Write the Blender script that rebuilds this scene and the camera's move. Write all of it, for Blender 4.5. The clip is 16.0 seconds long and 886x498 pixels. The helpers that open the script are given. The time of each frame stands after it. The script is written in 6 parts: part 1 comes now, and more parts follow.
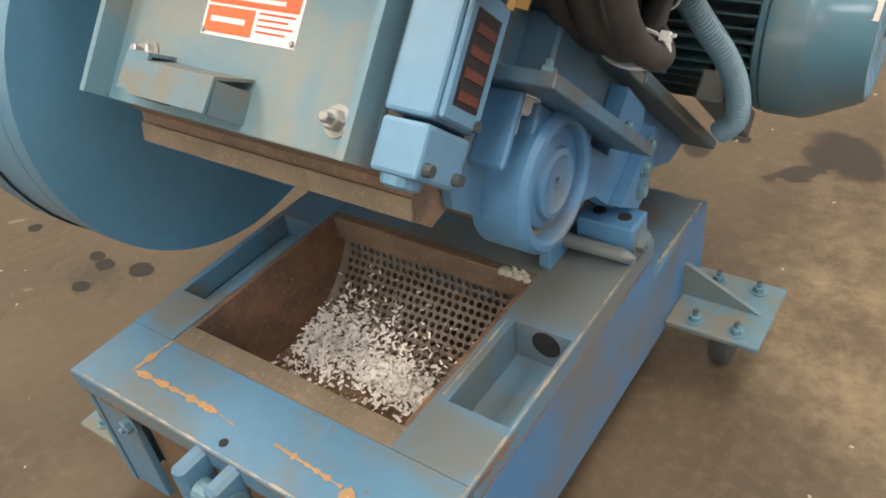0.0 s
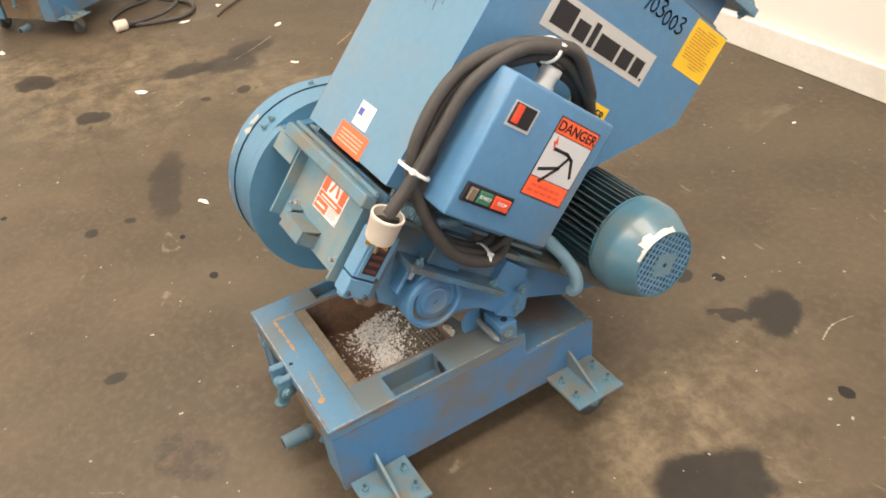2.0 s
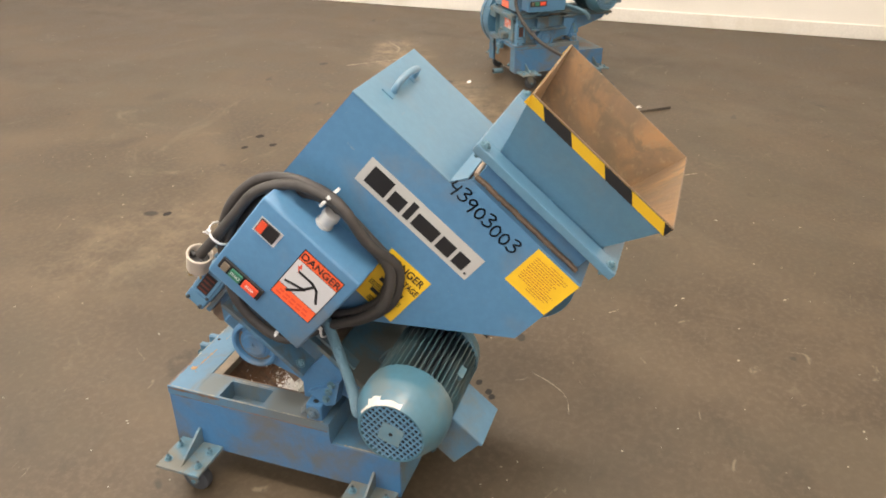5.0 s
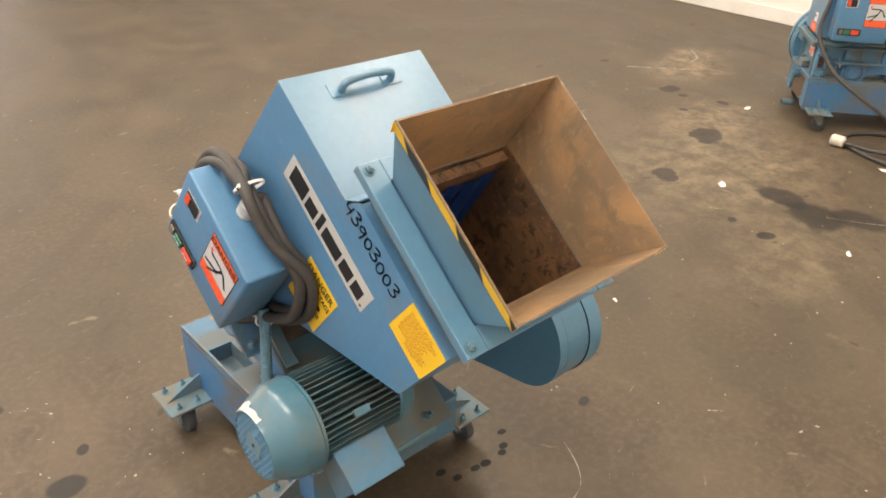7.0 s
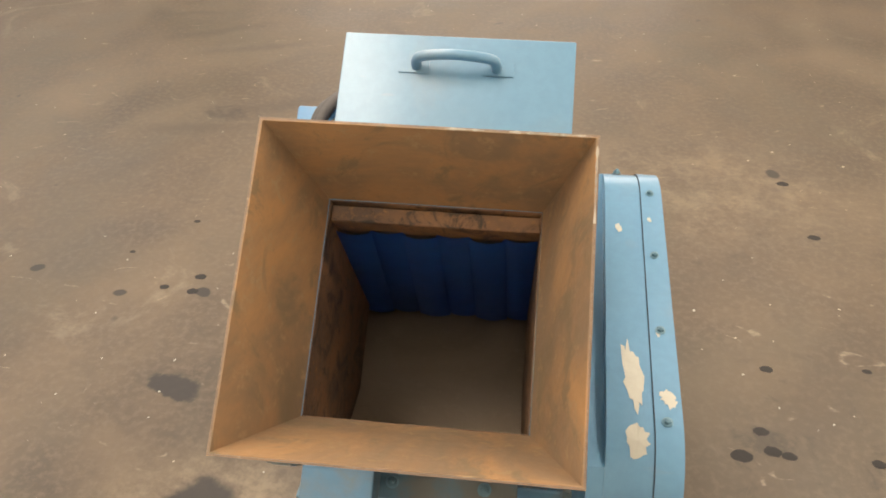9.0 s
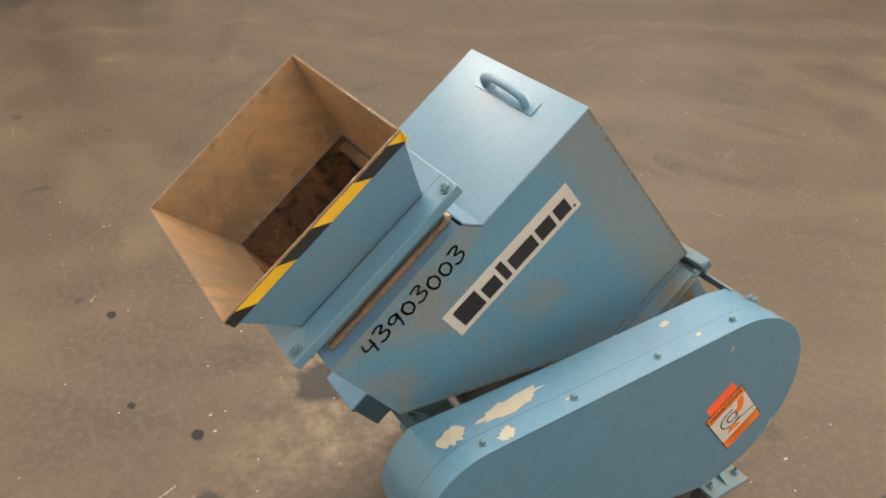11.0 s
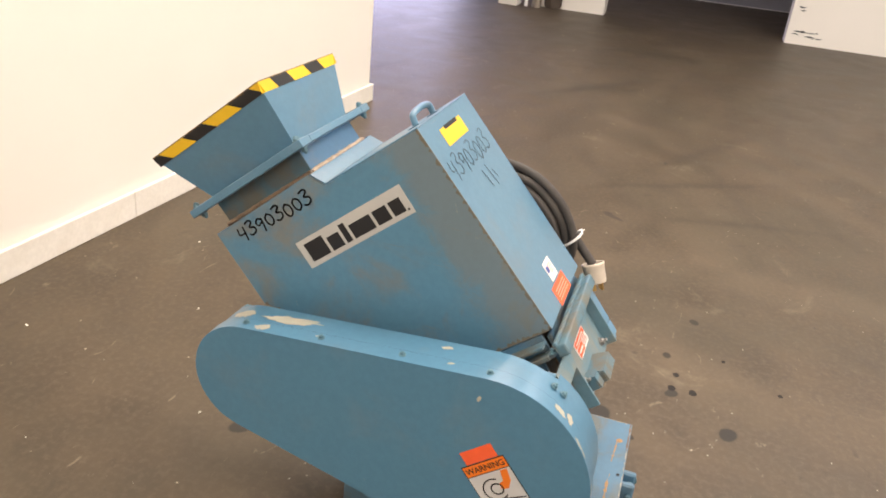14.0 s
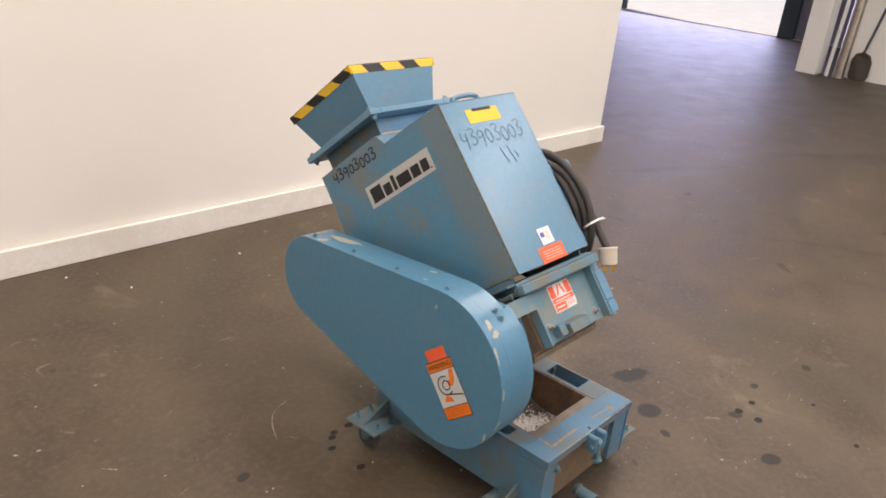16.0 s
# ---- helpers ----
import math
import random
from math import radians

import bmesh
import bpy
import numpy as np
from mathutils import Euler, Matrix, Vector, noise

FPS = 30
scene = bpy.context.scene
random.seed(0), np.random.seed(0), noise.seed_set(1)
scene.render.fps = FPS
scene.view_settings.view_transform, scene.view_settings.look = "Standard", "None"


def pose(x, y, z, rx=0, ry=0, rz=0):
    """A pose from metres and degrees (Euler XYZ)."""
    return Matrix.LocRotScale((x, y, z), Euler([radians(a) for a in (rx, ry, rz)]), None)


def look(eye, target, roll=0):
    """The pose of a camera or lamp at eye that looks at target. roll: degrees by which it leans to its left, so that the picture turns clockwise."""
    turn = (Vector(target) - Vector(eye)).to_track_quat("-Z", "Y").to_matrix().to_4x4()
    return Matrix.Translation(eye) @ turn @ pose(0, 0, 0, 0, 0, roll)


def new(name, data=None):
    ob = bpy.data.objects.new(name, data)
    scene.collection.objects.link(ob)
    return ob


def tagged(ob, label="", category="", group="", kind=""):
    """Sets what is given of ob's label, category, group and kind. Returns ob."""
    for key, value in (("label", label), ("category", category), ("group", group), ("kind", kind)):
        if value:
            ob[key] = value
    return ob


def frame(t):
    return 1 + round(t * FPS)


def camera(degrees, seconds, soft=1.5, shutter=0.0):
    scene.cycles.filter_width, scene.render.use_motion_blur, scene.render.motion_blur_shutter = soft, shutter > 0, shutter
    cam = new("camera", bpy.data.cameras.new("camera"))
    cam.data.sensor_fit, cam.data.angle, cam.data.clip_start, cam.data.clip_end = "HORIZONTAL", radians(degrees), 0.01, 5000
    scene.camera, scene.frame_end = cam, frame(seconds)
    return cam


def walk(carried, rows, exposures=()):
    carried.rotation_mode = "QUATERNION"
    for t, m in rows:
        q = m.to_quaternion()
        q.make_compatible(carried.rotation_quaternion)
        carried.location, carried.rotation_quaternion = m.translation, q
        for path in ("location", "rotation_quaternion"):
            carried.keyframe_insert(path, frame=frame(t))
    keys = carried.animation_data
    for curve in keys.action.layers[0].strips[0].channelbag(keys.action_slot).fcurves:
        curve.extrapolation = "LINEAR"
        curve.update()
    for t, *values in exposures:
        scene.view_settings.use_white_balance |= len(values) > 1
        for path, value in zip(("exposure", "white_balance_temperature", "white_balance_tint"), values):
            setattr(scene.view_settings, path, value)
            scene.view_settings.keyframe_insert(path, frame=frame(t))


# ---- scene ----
cam = camera(59.0, 16.0, 1.8)
PATH = [
    (0, (0.439, -0.213, 0.771), (-0.573, 1.039, -0.416), -7.9),
    (0.5, (0.571, -0.283, 0.927), (-0.483, 0.881, -0.311), -7.0),
    (1, (0.934, -0.492, 1.301), (-0.163, 0.562, 0.003), -6.5),
    (1.5, (1.108, -0.365, 1.352), (-0.203, 0.527, 0.133), -7.3),
    (2, (1.178, -0.22, 1.361), (-0.256, 0.513, 0.175), -6.8),
    (2.5, (1.215, -0.038, 1.4), (-0.304, 0.526, 0.227), -5.5),
    (3, (1.326, 0.185, 1.41), (-0.266, 0.549, 0.255), -5.4),
    (3.5, (1.459, 0.424, 1.455), (-0.21, 0.56, 0.361), -4.1),
    (3.7, (1.471, 0.508, 1.45), (-0.225, 0.551, 0.391), -3.7),
    (5.8, (1.335, 1.459, 1.515), (-0.208, 0.625, 0.555), 1.3),
    (6, (1.281, 1.509, 1.503), (-0.234, 0.623, 0.544), 1.3),
    (6.5, (1.053, 1.667, 1.509), (-0.3, 0.569, 0.526), 0.7),
    (7, (0.826, 1.701, 1.485), (-0.345, 0.424, 0.485), 1.8),
    (7.5, (0.574, 1.663, 1.478), (-0.396, 0.247, 0.452), 2.6),
    (8, (0.331, 1.647, 1.456), (-0.361, 0.126, 0.357), 2.6),
    (8.5, (0.11, 1.645, 1.463), (-0.086, 0.019, 0.316), 0.8),
    (8.7, (0.032, 1.624, 1.449), (-0.016, -0.004, 0.289), 0.6),
    (10.8, (-0.918, 1.406, 1.481), (0.432, 0.375, 0.427), 2.0),
    (11, (-0.995, 1.357, 1.496), (0.414, 0.406, 0.442), 2.6),
    (11.5, (-1.316, 1.226, 1.504), (0.24, 0.491, 0.485), 3.2),
    (12, (-1.448, 1.037, 1.483), (0.208, 0.488, 0.504), 4.8),
    (12.5, (-1.535, 0.83, 1.504), (0.205, 0.513, 0.57), 4.8),
    (13, (-1.671, 0.538, 1.514), (0.111, 0.494, 0.606), 5.4),
    (13.5, (-1.66, 0.287, 1.491), (0.126, 0.526, 0.623), 5.1),
    (14, (-1.555, 0.067, 1.497), (0.184, 0.556, 0.639), 6.1),
    (14.5, (-1.48, -0.201, 1.487), (0.153, 0.559, 0.618), 5.8),
    (15, (-1.523, -0.417, 1.501), (-0.045, 0.614, 0.633), 6.7),
    (15.5, (-1.644, -0.599, 1.522), (-0.194, 0.503, 0.694), 7.2),
    (16, (-1.666, -0.8, 1.514), (-0.264, 0.386, 0.722), 5.8),
]
walk(cam, [(t, look(eye, target, roll)) for t, eye, target, roll in PATH],
     exposures=[(0.0, -0.12, 7120, 14), (1.0, 0.12, 7220, 15), (2.5, -0.08, 7120, 14), (3.5, 0.0, 7020, 14), (6.0, -0.10, 7090, 14), (8.5, -0.03, 7390, 15), (11.0, -0.2, 7330, 15), (12.5, -0.18, 7330, 15), (13.5, -0.20, 7230, 16), (14.0, -0.16, 7230, 17), (14.5, -0.25, 6990, 18), (15.2, -0.36, 6800, 17), (16.0, -0.56, 6750, 18)])

# ---- light ----
world = bpy.data.worlds.new("sky")
scene.world = world
world.use_nodes = True
wn = world.node_tree.nodes
sky = wn.new("ShaderNodeTexSky")
sky.sky_type = "NISHITA"
sky.sun_disc = False
sky.sun_elevation = radians(63)
sky.sun_rotation = radians(14)
world.node_tree.links.new(sky.outputs[0], wn["Background"].inputs[0])
wn["Background"].inputs[1].default_value = 0.12

sun_data = bpy.data.lights.new("sun", "SUN")
sun_data.energy, sun_data.angle, sun_data.color = 5.0, radians(0.5), (1.0, 0.95, 0.88)
sun = new("sun", sun_data)
sun.matrix_world = look((5, 20, 40), (0, 0, 0))


def area_lamp(name, m, sx, sy, watts, colour):
    d = bpy.data.lights.new(name, "AREA")
    d.shape, d.size, d.size_y, d.energy, d.color = "RECTANGLE", sx, sy, watts, colour
    ob = new(name, d)
    ob.matrix_world = m
    return ob


# unseen fill added at the south end to brighten wall and machine front
area_lamp("added_fill_south", look((1.0, -13.9, 2.0), (1.0, 0, 1.8)), 8.0, 3.6, 330, (1.0, 0.97, 0.93))
area_lamp("door_daylight_east", look((12.9, 6.0, 1.37), (8.0, 6.0, 1.37)), 3.3, 2.7, 300, (0.62, 0.65, 1.0))
# fill lamps added under the closed ceiling, none in view: x, y, watts
CEILING_FILL = [(-2.6, -2.2, 165), (1.2, -2.2, 145), (5.2, -2.2, 150), (-2.6, -6.0, 115), (1.2, -6.0, 125), (5.2, -6.0, 150), (1.2, 0.9, 135), (-2.6, 0.9, 112), (4.4, 1.1, 160)]
for sx, sy, watts in CEILING_FILL:
    # lamps beyond x 5 are tinted blue to cool the right-hand faces
    area_lamp("ceiling_fill_lamp", look((sx, sy, 4.62), (sx, sy, 0)), 0.9, 2.2, watts, (0.84, 0.92, 1.0) if sx > 5 else (1.0, 0.95, 0.88))

# ---- materials ----


def material(name):
    m = bpy.data.materials.new(name)
    m.use_nodes = True
    nt = m.node_tree
    return m, nt, nt.nodes["Principled BSDF"]


def node(nt, kind, **values):
    n = nt.nodes.new(kind)
    for k, v in values.items():
        n.inputs[k].default_value = v
    return n


def coords(nt):
    return nt.nodes.new("ShaderNodeTexCoord").outputs["Object"]


def noise_tex(nt, vec, scale, detail=4.0, rough=0.6, distort=0.0):
    n = node(nt, "ShaderNodeTexNoise", Scale=scale, Detail=detail, Roughness=rough, Distortion=distort)
    nt.links.new(vec, n.inputs["Vector"])
    return n.outputs["Fac"]


def ramp(nt, fac, lo, hi):
    n = nt.nodes.new("ShaderNodeMapRange")
    n.interpolation_type = "SMOOTHSTEP"
    n.inputs["From Min"].default_value, n.inputs["From Max"].default_value = lo, hi
    nt.links.new(fac, n.inputs["Value"])
    return n.outputs["Result"]


def math_node(nt, op, a, b):
    n = nt.nodes.new("ShaderNodeMath")
    n.operation = op
    for k, v in enumerate((a, b)):
        if isinstance(v, (int, float)):
            n.inputs[k].default_value = v
        else:
            nt.links.new(v, n.inputs[k])
    return n.outputs[0]


def mix(nt, fac, a, b):
    n = nt.nodes.new("ShaderNodeMix")
    n.data_type = "RGBA"
    for sock, v in ((n.inputs["Factor"], fac), (n.inputs["A"], a), (n.inputs["B"], b)):
        if isinstance(v, (int, float)):
            sock.default_value = v
        elif isinstance(v, tuple):
            sock.default_value = (*v, 1.0)
        else:
            nt.links.new(v, sock)
    return n.outputs["Result"]


def bump(nt, bsdf, height, strength, distance):
    n = node(nt, "ShaderNodeBump", Strength=strength, Distance=distance)
    nt.links.new(height, n.inputs["Height"])
    nt.links.new(n.outputs["Normal"], bsdf.inputs["Normal"])


def painted(name, base, dust, chip, rough, dust_amount, chip_amount, metal=0.0, worn=(0.5, 0.72), size=5.0, edge=0.0, coat=0.0, spots=(), gloss=0.20):
    """Paint with dusty patches, faint mottling and small chips."""
    m, nt, b = material(name)
    v = coords(nt)
    big = noise_tex(nt, v, size, 5.0, 0.62, 0.4)
    fine = noise_tex(nt, v, 60.0, 3.0, 0.6)
    c = mix(nt, ramp(nt, fine, 0.3, 0.75), tuple(0.95 * k for k in base), tuple(1.035 * k for k in base))
    patch = math_node(nt, "MULTIPLY", ramp(nt, big, *worn), dust_amount)
    if edge:
        # dusty band along the front edge of the tilted body
        along = nt.nodes.new("ShaderNodeVectorMath")
        along.operation = "DOT_PRODUCT"
        along.inputs[1].default_value = (0.0, 0.772, -0.636)
        nt.links.new(v, along.inputs[0])
        near = ramp(nt, math_node(nt, "ADD", along.outputs["Value"], math_node(nt, "MULTIPLY", noise_tex(nt, v, 13.0, 5.0, 0.7, 0.6), 0.17)), edge + 0.115, edge + 0.055)
        patch = math_node(nt, "MAXIMUM", patch, math_node(nt, "MULTIPLY", near, 0.46))
    c = mix(nt, patch, c, dust)
    ms = node(nt, "ShaderNodeMapping")
    ms.inputs["Rotation"].default_value = (radians(52), 0, 0)
    ms.inputs["Scale"].default_value = (9.0, 5.0, 70.0)
    nt.links.new(v, ms.inputs["Vector"])
    streak = ramp(nt, noise_tex(nt, ms.outputs[0], 1.6, 3.0, 0.6), 0.66, 0.76)
    c = mix(nt, math_node(nt, "MULTIPLY", streak, 0.55 * dust_amount), c, dust)
    for spot in spots:
        # a brown worn patch: place, half size, colour
        away = nt.nodes.new("ShaderNodeVectorMath")
        away.operation = "DISTANCE"
        away.inputs[1].default_value = spot[0]
        nt.links.new(v, away.inputs[0])
        near = ramp(nt, math_node(nt, "ADD", away.outputs["Value"], math_node(nt, "MULTIPLY", noise_tex(nt, v, 14.0, 5.0, 0.65), 0.12)), spot[1] + 0.06, spot[1] * 0.4 + 0.06)
        c = mix(nt, math_node(nt, "MULTIPLY", near, 0.8), c, spot[2])
    chips = noise_tex(nt, v, 26.0, 4.0, 0.7, 0.6)
    c = mix(nt, math_node(nt, "MULTIPLY", ramp(nt, chips, 0.70, 0.74), chip_amount), c, chip)
    nt.links.new(c, b.inputs["Base Color"])
    r = math_node(nt, "ADD", math_node(nt, "MULTIPLY", big, 0.25), rough - 0.1)
    nt.links.new(r, b.inputs["Roughness"])
    b.inputs["Metallic"].default_value = metal
    b.inputs["Coat Weight"].default_value, b.inputs["Coat Roughness"].default_value = coat, gloss
    bump(nt, b, fine, 0.05, 0.001)
    return m


BLUE = painted("blue_paint", (0.076, 0.205, 0.355), (0.20, 0.19, 0.15), (0.40, 0.36, 0.27), 0.38, 0.45, 0.25)
MOTOR_BLUE = painted("dusty_motor_paint", (0.052, 0.150, 0.205), (0.14, 0.145, 0.12), (0.24, 0.17, 0.10), 0.40, 0.5, 0.4, worn=(0.44, 0.68), size=11.0, coat=0.30, gloss=0.10)
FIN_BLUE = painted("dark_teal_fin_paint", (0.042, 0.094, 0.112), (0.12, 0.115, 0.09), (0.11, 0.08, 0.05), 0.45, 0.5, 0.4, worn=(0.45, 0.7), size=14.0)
MOUNT_DUSTY = painted("dusty_mount_paint", (0.060, 0.140, 0.190), (0.120, 0.118, 0.098), (0.19, 0.11, 0.05), 0.5, 0.9, 0.6, worn=(0.36, 0.58), size=8.0)
# grimy blue darkened further, with shade under the body put into the colour
GRIMY_SHADE_BLUE = painted("grimy_shade_blue", (0.058, 0.155, 0.245), (0.095, 0.092, 0.075), (0.16, 0.10, 0.05), 0.45, 0.85, 0.5, worn=(0.40, 0.62), size=11.0)
# less blue copy for the left panel, warmer light put into its colour
HOPPER_WARM_BLUE = painted("blue_hopper_warm_light", (0.080, 0.210, 0.315), (0.20, 0.175, 0.13), (0.40, 0.36, 0.27), 0.38, 0.70, 0.30, worn=(0.45, 0.68), edge=-0.16)
BLUE_CLEAN = painted("blue_paint_smooth", (0.088, 0.208, 0.308), (0.17, 0.20, 0.21), (0.3, 0.3, 0.26), 0.36, 0.38, 0.15, coat=0.42)
BLUE_WORN = painted("blue_paint_worn", (0.072, 0.180, 0.280), (0.135, 0.140, 0.118), (0.20, 0.11, 0.05), 0.46, 0.78, 0.7, worn=(0.42, 0.66), size=6.5, spots=(((0.085, 0.545, 0.18), 0.10, (0.14, 0.085, 0.05)), ((0.155, 0.34, 0.258), 0.12, (0.135, 0.137, 0.118)), ((0.16, 0.10, 0.258), 0.06, (0.125, 0.135, 0.122)), ((-0.19, 0.12, 0.25), 0.06, (0.13, 0.125, 0.105))))
BLUE_BASE = painted("blue_paint_bright_worn", (0.048, 0.165, 0.325), (0.135, 0.125, 0.10), (0.17, 0.095, 0.045), 0.45, 0.9, 0.7, worn=(0.40, 0.66), size=4.6)
CAST_BLUE = painted("scuffed_blue_casting", (0.064, 0.190, 0.345), (0.13, 0.125, 0.10), (0.17, 0.10, 0.05), 0.45, 0.55, 0.5, worn=(0.48, 0.72), size=9.0)
FOOT_BLUE = painted("pale_worn_blue", (0.085, 0.180, 0.235), (0.15, 0.135, 0.10), (0.20, 0.11, 0.05), 0.5, 0.85, 0.7, worn=(0.38, 0.62), size=12.0)
GUARD_BLUE = painted("blue_guard_paint", (0.066, 0.193, 0.302), (0.15, 0.185, 0.195), (0.3, 0.28, 0.22), 0.38, 0.22, 0.15, coat=0.42)
GREYBLUE = painted("grey_blue_paint", (0.105, 0.210, 0.265), (0.24, 0.22, 0.17), (0.25, 0.15, 0.07), 0.5, 0.65, 0.6, worn=(0.44, 0.68), size=9.0)
SWITCH_BLUE = painted("pale_blue_paint", (0.10, 0.235, 0.36), (0.2, 0.25, 0.26), (0.3, 0.3, 0.3), 0.4, 0.3, 0.3)
PRIMER = painted("cream_primer", (0.37, 0.36, 0.30), (0.28, 0.29, 0.26), (0.2, 0.3, 0.32), 0.6, 0.5, 0.5)


def rusted(name, a, bcol, ccol, rough, scale=7.0, metal=0.0, blotch=None):
    m, nt, b = material(name)
    v = coords(nt)
    big = noise_tex(nt, v, scale, 6.0, 0.65, 0.8)
    fine = noise_tex(nt, v, scale * 12, 4.0, 0.7)
    c = mix(nt, ramp(nt, big, 0.35, 0.65), a, bcol)
    c = mix(nt, ramp(nt, fine, 0.52, 0.72), c, ccol)
    if blotch:
        c = mix(nt, math_node(nt, "MULTIPLY", ramp(nt, noise_tex(nt, v, scale * 2.6, 7.0, 0.7, 1.2), 0.50, 0.64), 0.85), c, blotch)
    nt.links.new(c, b.inputs["Base Color"])
    nt.links.new(math_node(nt, "ADD", math_node(nt, "MULTIPLY", fine, 0.35), rough - 0.15), b.inputs["Roughness"])
    b.inputs["Metallic"].default_value = metal
    bump(nt, b, fine, 0.25, 0.002)
    return m


CHUTE_RUST = rusted("rusted_chute_sheet", (0.31, 0.170, 0.074), (0.165, 0.112, 0.068), (0.26, 0.18, 0.10), 0.52, 4.5, blotch=(0.145, 0.105, 0.062))
RECESS_SHADE_BROWN = rusted("recess_shade_brown", (0.17, 0.115, 0.07), (0.12, 0.085, 0.055), (0.22, 0.13, 0.06), 0.55, 9.0)
SLOPE_STEEL = rusted("polished_slope_steel", (0.28, 0.225, 0.165), (0.225, 0.18, 0.13), (0.29, 0.235, 0.175), 0.5, 4.0)
PIT_RUST = rusted("rusted_pit_steel", (0.20, 0.105, 0.06), (0.10, 0.065, 0.045), (0.26, 0.16, 0.09), 0.6, 14.0)
RUST_AND_BEAD_SHADE = rusted("rusted_steel_bead_shade", (0.19, 0.125, 0.08), (0.12, 0.085, 0.06), (0.24, 0.19, 0.14), 0.55, 18.0)
STRIP_STEEL = rusted("dull_steel_strip", (0.22, 0.175, 0.125), (0.16, 0.13, 0.095), (0.28, 0.23, 0.17), 0.45, 15.0, 0.2)
SCREEN_STEEL = rusted("dusty_screen_steel", (0.19, 0.165, 0.135), (0.15, 0.125, 0.10), (0.24, 0.21, 0.18), 0.55, 20.0, 0.3)
EDGE_BARE = rusted("bare_scraped_edge", (0.34, 0.31, 0.25), (0.20, 0.17, 0.13), (0.42, 0.38, 0.31), 0.5, 30.0)
ORANGE_RUST = rusted("orange_rust", (0.42, 0.23, 0.09), (0.30, 0.18, 0.09), (0.46, 0.33, 0.18), 0.7, 40.0)


def plain(name, colour, rough, metal=0.0, var=0.12, scale=40.0):
    m, nt, b = material(name)
    f = noise_tex(nt, coords(nt), scale, 4.0, 0.6)
    c = mix(nt, f, tuple(k * (1 - var) for k in colour), tuple(min(1.0, k * (1 + var)) for k in colour))
    nt.links.new(c, b.inputs["Base Color"])
    b.inputs["Roughness"].default_value, b.inputs["Metallic"].default_value = rough, metal
    bump(nt, b, f, 0.08, 0.001)
    return m


SEALANT = rusted("dried_sealant", (0.50, 0.41, 0.31), (0.36, 0.26, 0.17), (0.58, 0.50, 0.40), 0.6, 30.0)
# grey of the outer walls carries the shade at the far end
SHADE_GREY_WALL = plain("outer_wall_shade_grey", (0.20, 0.20, 0.23), 0.7, 0, 0.15, 3.0)
NECK_RUST = rusted("speckled_neck_rust", (0.20, 0.105, 0.05), (0.085, 0.052, 0.034), (0.26, 0.135, 0.05), 0.55, 9.0, blotch=(0.014, 0.012, 0.010))
GRIME_DARK = rusted("dark_rusted_blade", (0.07, 0.05, 0.035), (0.045, 0.035, 0.028), (0.10, 0.06, 0.035), 0.5, 8.0)
GRIME = rusted("brown_grime", (0.17, 0.15, 0.115), (0.125, 0.115, 0.095), (0.21, 0.175, 0.125), 0.6, 25.0)
CABLE = plain("black_cable_rubber", (0.048, 0.043, 0.039), 0.62, 0, 0.35, 60)
PLUG = plain("cream_plastic", (0.62, 0.55, 0.46), 0.45)
PLUG_DARK = plain("dark_plastic", (0.04, 0.04, 0.04), 0.5)
BRASS = plain("brass", (0.42, 0.27, 0.10), 0.35, 0.9)
TIE = plain("white_nylon", (0.75, 0.75, 0.73), 0.45)
STEEL = plain("zinc_steel", (0.34, 0.34, 0.33), 0.38, 0.8, 0.25)
BOLT_BLUE = plain("painted_bolt", (0.10, 0.20, 0.25), 0.45, 0.2, 0.4)
DARK = plain("shade_black", (0.012, 0.012, 0.013), 0.8)
CAST_DARK = plain("dark_iron_and_shade", (0.04, 0.055, 0.06), 0.6, 0, 0.3)
RUBBER = plain("caster_rubber", (0.05, 0.055, 0.06), 0.6)
CURTAIN = plain("blue_vinyl", (0.012, 0.10, 0.42), 0.35, 0, 0.2)
SILVER = plain("silver_foil", (0.50, 0.50, 0.48), 0.4, 0.15, 0.05)
INK = plain("black_ink", (0.012, 0.012, 0.014), 0.5)
BLUE_GREY_INK = plain("blue_grey_pen_ink", (0.050, 0.095, 0.125), 0.5, 0, 0.5, 30)
YELLOW = plain("yellow_vinyl", (0.80, 0.50, 0.03), 0.45, 0, 0.08)
TAPE_BLACK = plain("black_tape", (0.02, 0.02, 0.022), 0.45, 0, 0.3)
RED = plain("red_vinyl", (0.70, 0.075, 0.03), 0.45, 0, 0.1)
ORANGE = plain("orange_vinyl", (0.80, 0.19, 0.02), 0.45, 0, 0.08)
FLUO = plain("faded_orange_label", (0.85, 0.12, 0.04), 0.5, 0, 0.15)
WHITE = plain("white_vinyl", (0.74, 0.72, 0.70), 0.45, 0, 0.05)
SCUFF = plain("bare_white_scuff", (0.60, 0.57, 0.52), 0.55, 0, 0.3, 60)
OIL = plain("dried_oil", (0.013, 0.011, 0.0095), 0.8, 0, 0.3, 90)
SCRATCH = plain("pale_scraped_concrete", (0.30, 0.255, 0.195), 0.7, 0, 0.4, 30)
PALE = plain("pale_grey_vinyl", (0.52, 0.53, 0.54), 0.45, 0, 0.05)
SWITCH_PRINT = plain("worn_red_print", (0.11, 0.030, 0.022), 0.5, 0, 0.4)
FINE_PRINT = plain("faded_red_print", (0.44, 0.16, 0.03), 0.5, 0, 0.3)
GREEN = plain("green_button", (0.03, 0.16, 0.10), 0.4)
FLAG_BLUE = plain("navy_print", (0.05, 0.08, 0.30), 0.5)
